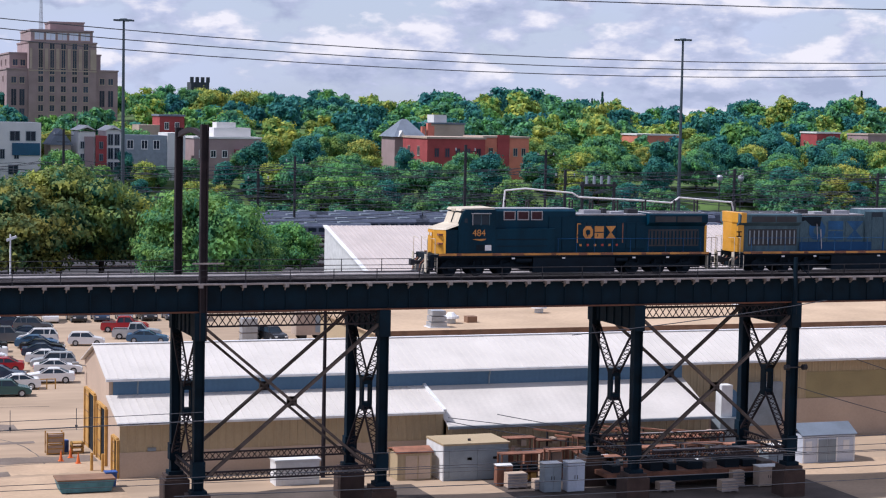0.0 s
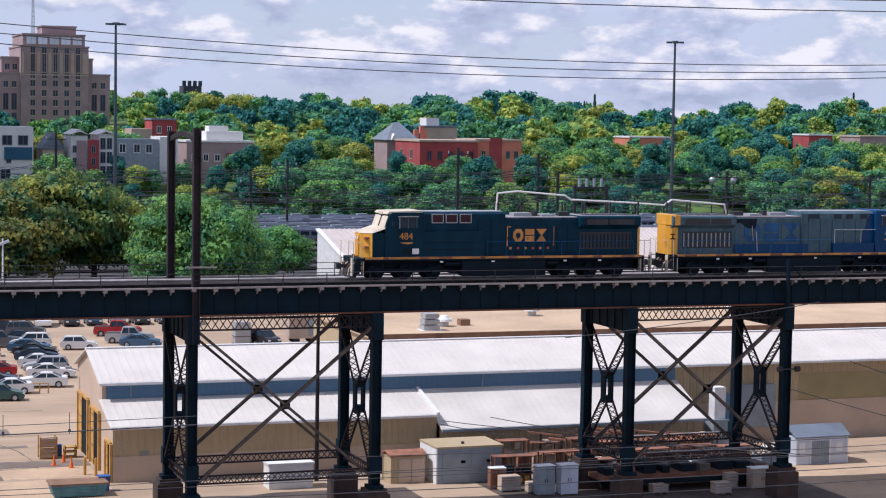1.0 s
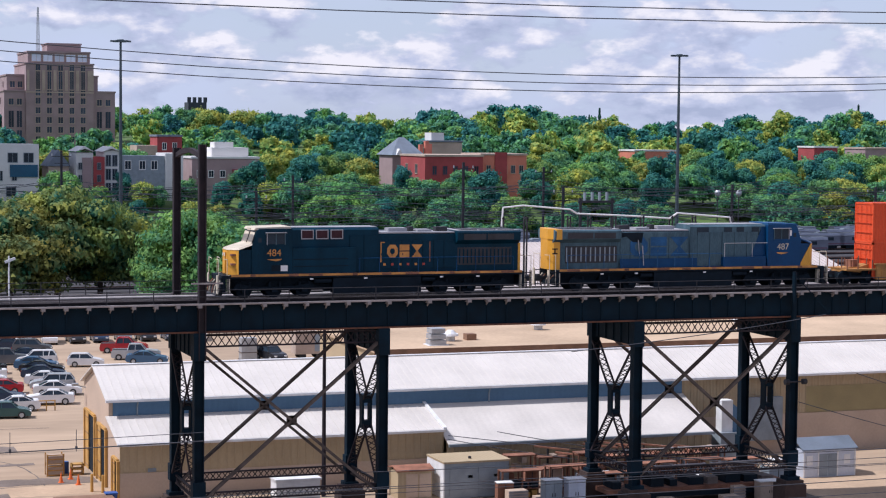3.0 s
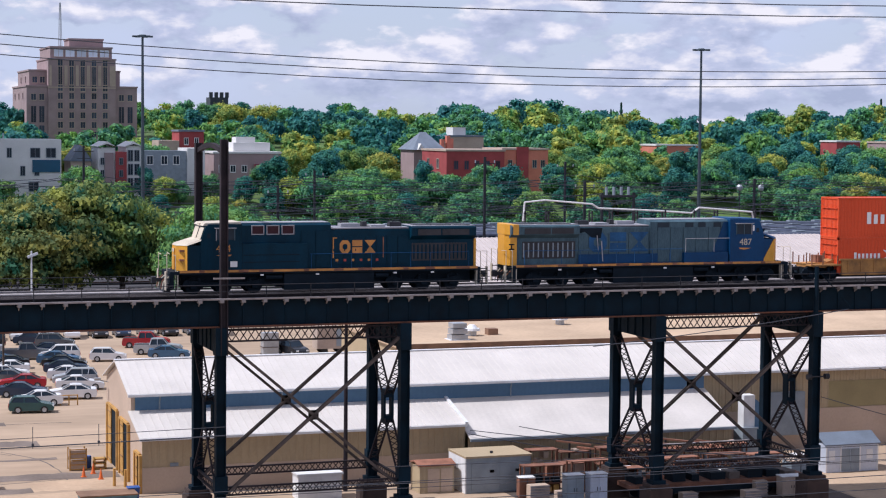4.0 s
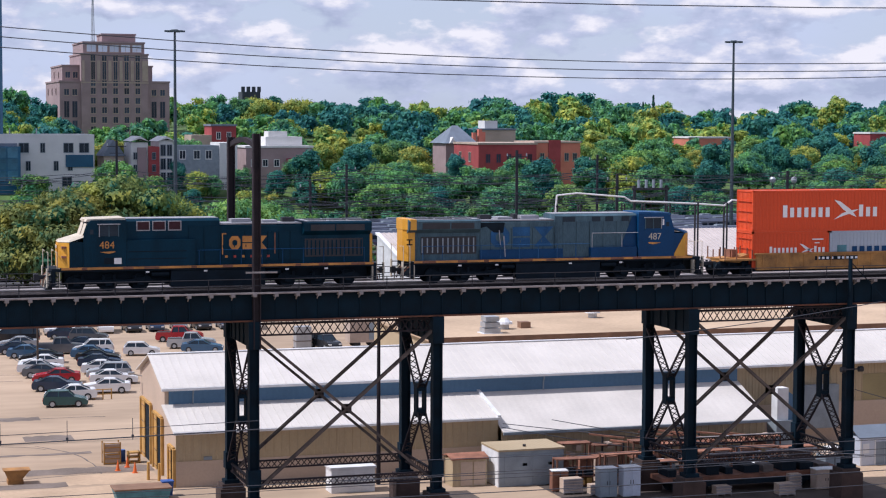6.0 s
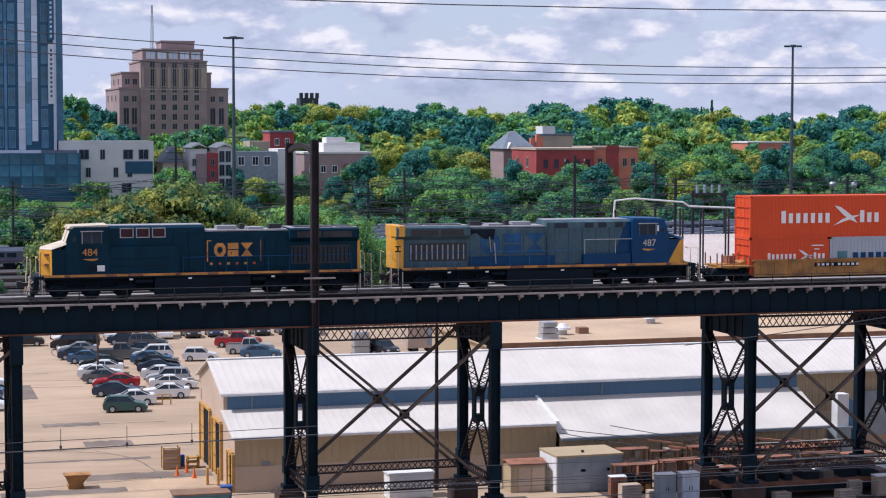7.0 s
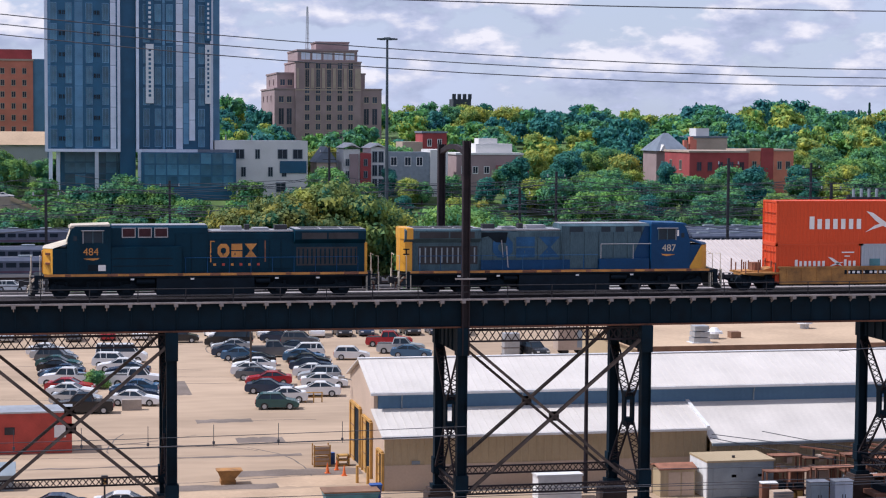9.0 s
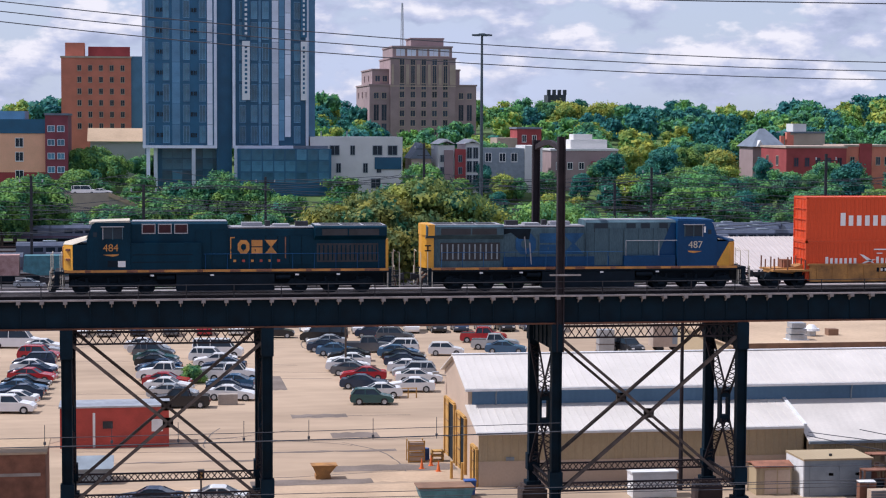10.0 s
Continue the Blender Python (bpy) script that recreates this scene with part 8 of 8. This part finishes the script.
        x += rnd.uniform(4.0, 7.5)
    # the hill itself, row behind row: the front rows as single trees
    for y in (492, 512):
        x = 40.0
        while x < y * 0.74:
            xx, yy = x + rnd.uniform(-4, 4), y + rnd.uniform(-6, 6)
            x += rnd.uniform(9.0, 13.0)
            if any(a < xx < b for a, b in ((92, 124), (160, 203), (328, 354))):
                continue
            plant(kinds[(0, 1, 2, 3, 5, 5, 2)[rnd.randrange(7)]], xx, yy, hill(xx, yy) - 0.5, rnd.uniform(0.72, 1.12), rnd.uniform(0, 360))
    # the rest as one wood
    light = [crown_mesh(40 + k, 5.0, 4.8, 20, 115, 0.95, LEAF[0]) for k in range(4)]
    shapes = []
    for me in light:
        co = np.empty(len(me.vertices) * 3)
        me.vertices.foreach_get("co", co)
        shapes.append((co.reshape(-1, 3), [tuple(p.vertices) for p in me.polygons]))
    spots = []
    for y in range(530, 800, 27):
        x = 40.0 + (y - 492) * 0.12
        while x < y * 0.74:
            xx, yy = x + rnd.uniform(-4, 4), y + rnd.uniform(-7, 7)
            x += rnd.uniform(8.0, 13.0)
            if (70 < xx < 116 and yy > 585) or (140 < xx < 168 and y > 640):
                continue
            spots.append((xx, yy))
    for y in range(560, 760, 32):
        x = -40.0
        while x < 76:
            xx = x + rnd.uniform(-4, 4)
            x += rnd.uniform(10, 16)
            if y < 600 and xx < 6:
                continue
            spots.append((xx, y + rnd.uniform(-6, 6)))
    verts, faces, slots, off = [], [], [], 0
    for xx, yy in spots:
        co, fs = shapes[rnd.randrange(4)]
        s, a = rnd.uniform(0.75, 1.35), rnd.uniform(0, 6.28)
        rot = np.array([[math.cos(a), -math.sin(a), 0], [math.sin(a), math.cos(a), 0], [0, 0, 1]])
        tall = np.array([1.0, 1.0, rnd.uniform(0.8, 1.15)])
        verts.append((co * tall * s) @ rot.T + np.array([xx, yy, hill(xx, yy) + 0.6]))
        faces += [tuple(i + off for i in f) for f in fs]
        slots += [(0, 1, 2, 2, 1, 4, 0, 1)[rnd.randrange(8)]] * len(fs)
        off += len(co)
    me = bpy.data.meshes.new("woodland")
    me.from_pydata(np.concatenate(verts).tolist(), [], faces)
    for m in LEAF:
        me.materials.append(m)
    me.polygons.foreach_set("material_index", slots)
    for m in light:
        bpy.data.meshes.remove(m)
    tagged(new("woodland", me), "green and yellowing wood covering the far hill", "wood", kind="stuff")


forest()


motions()
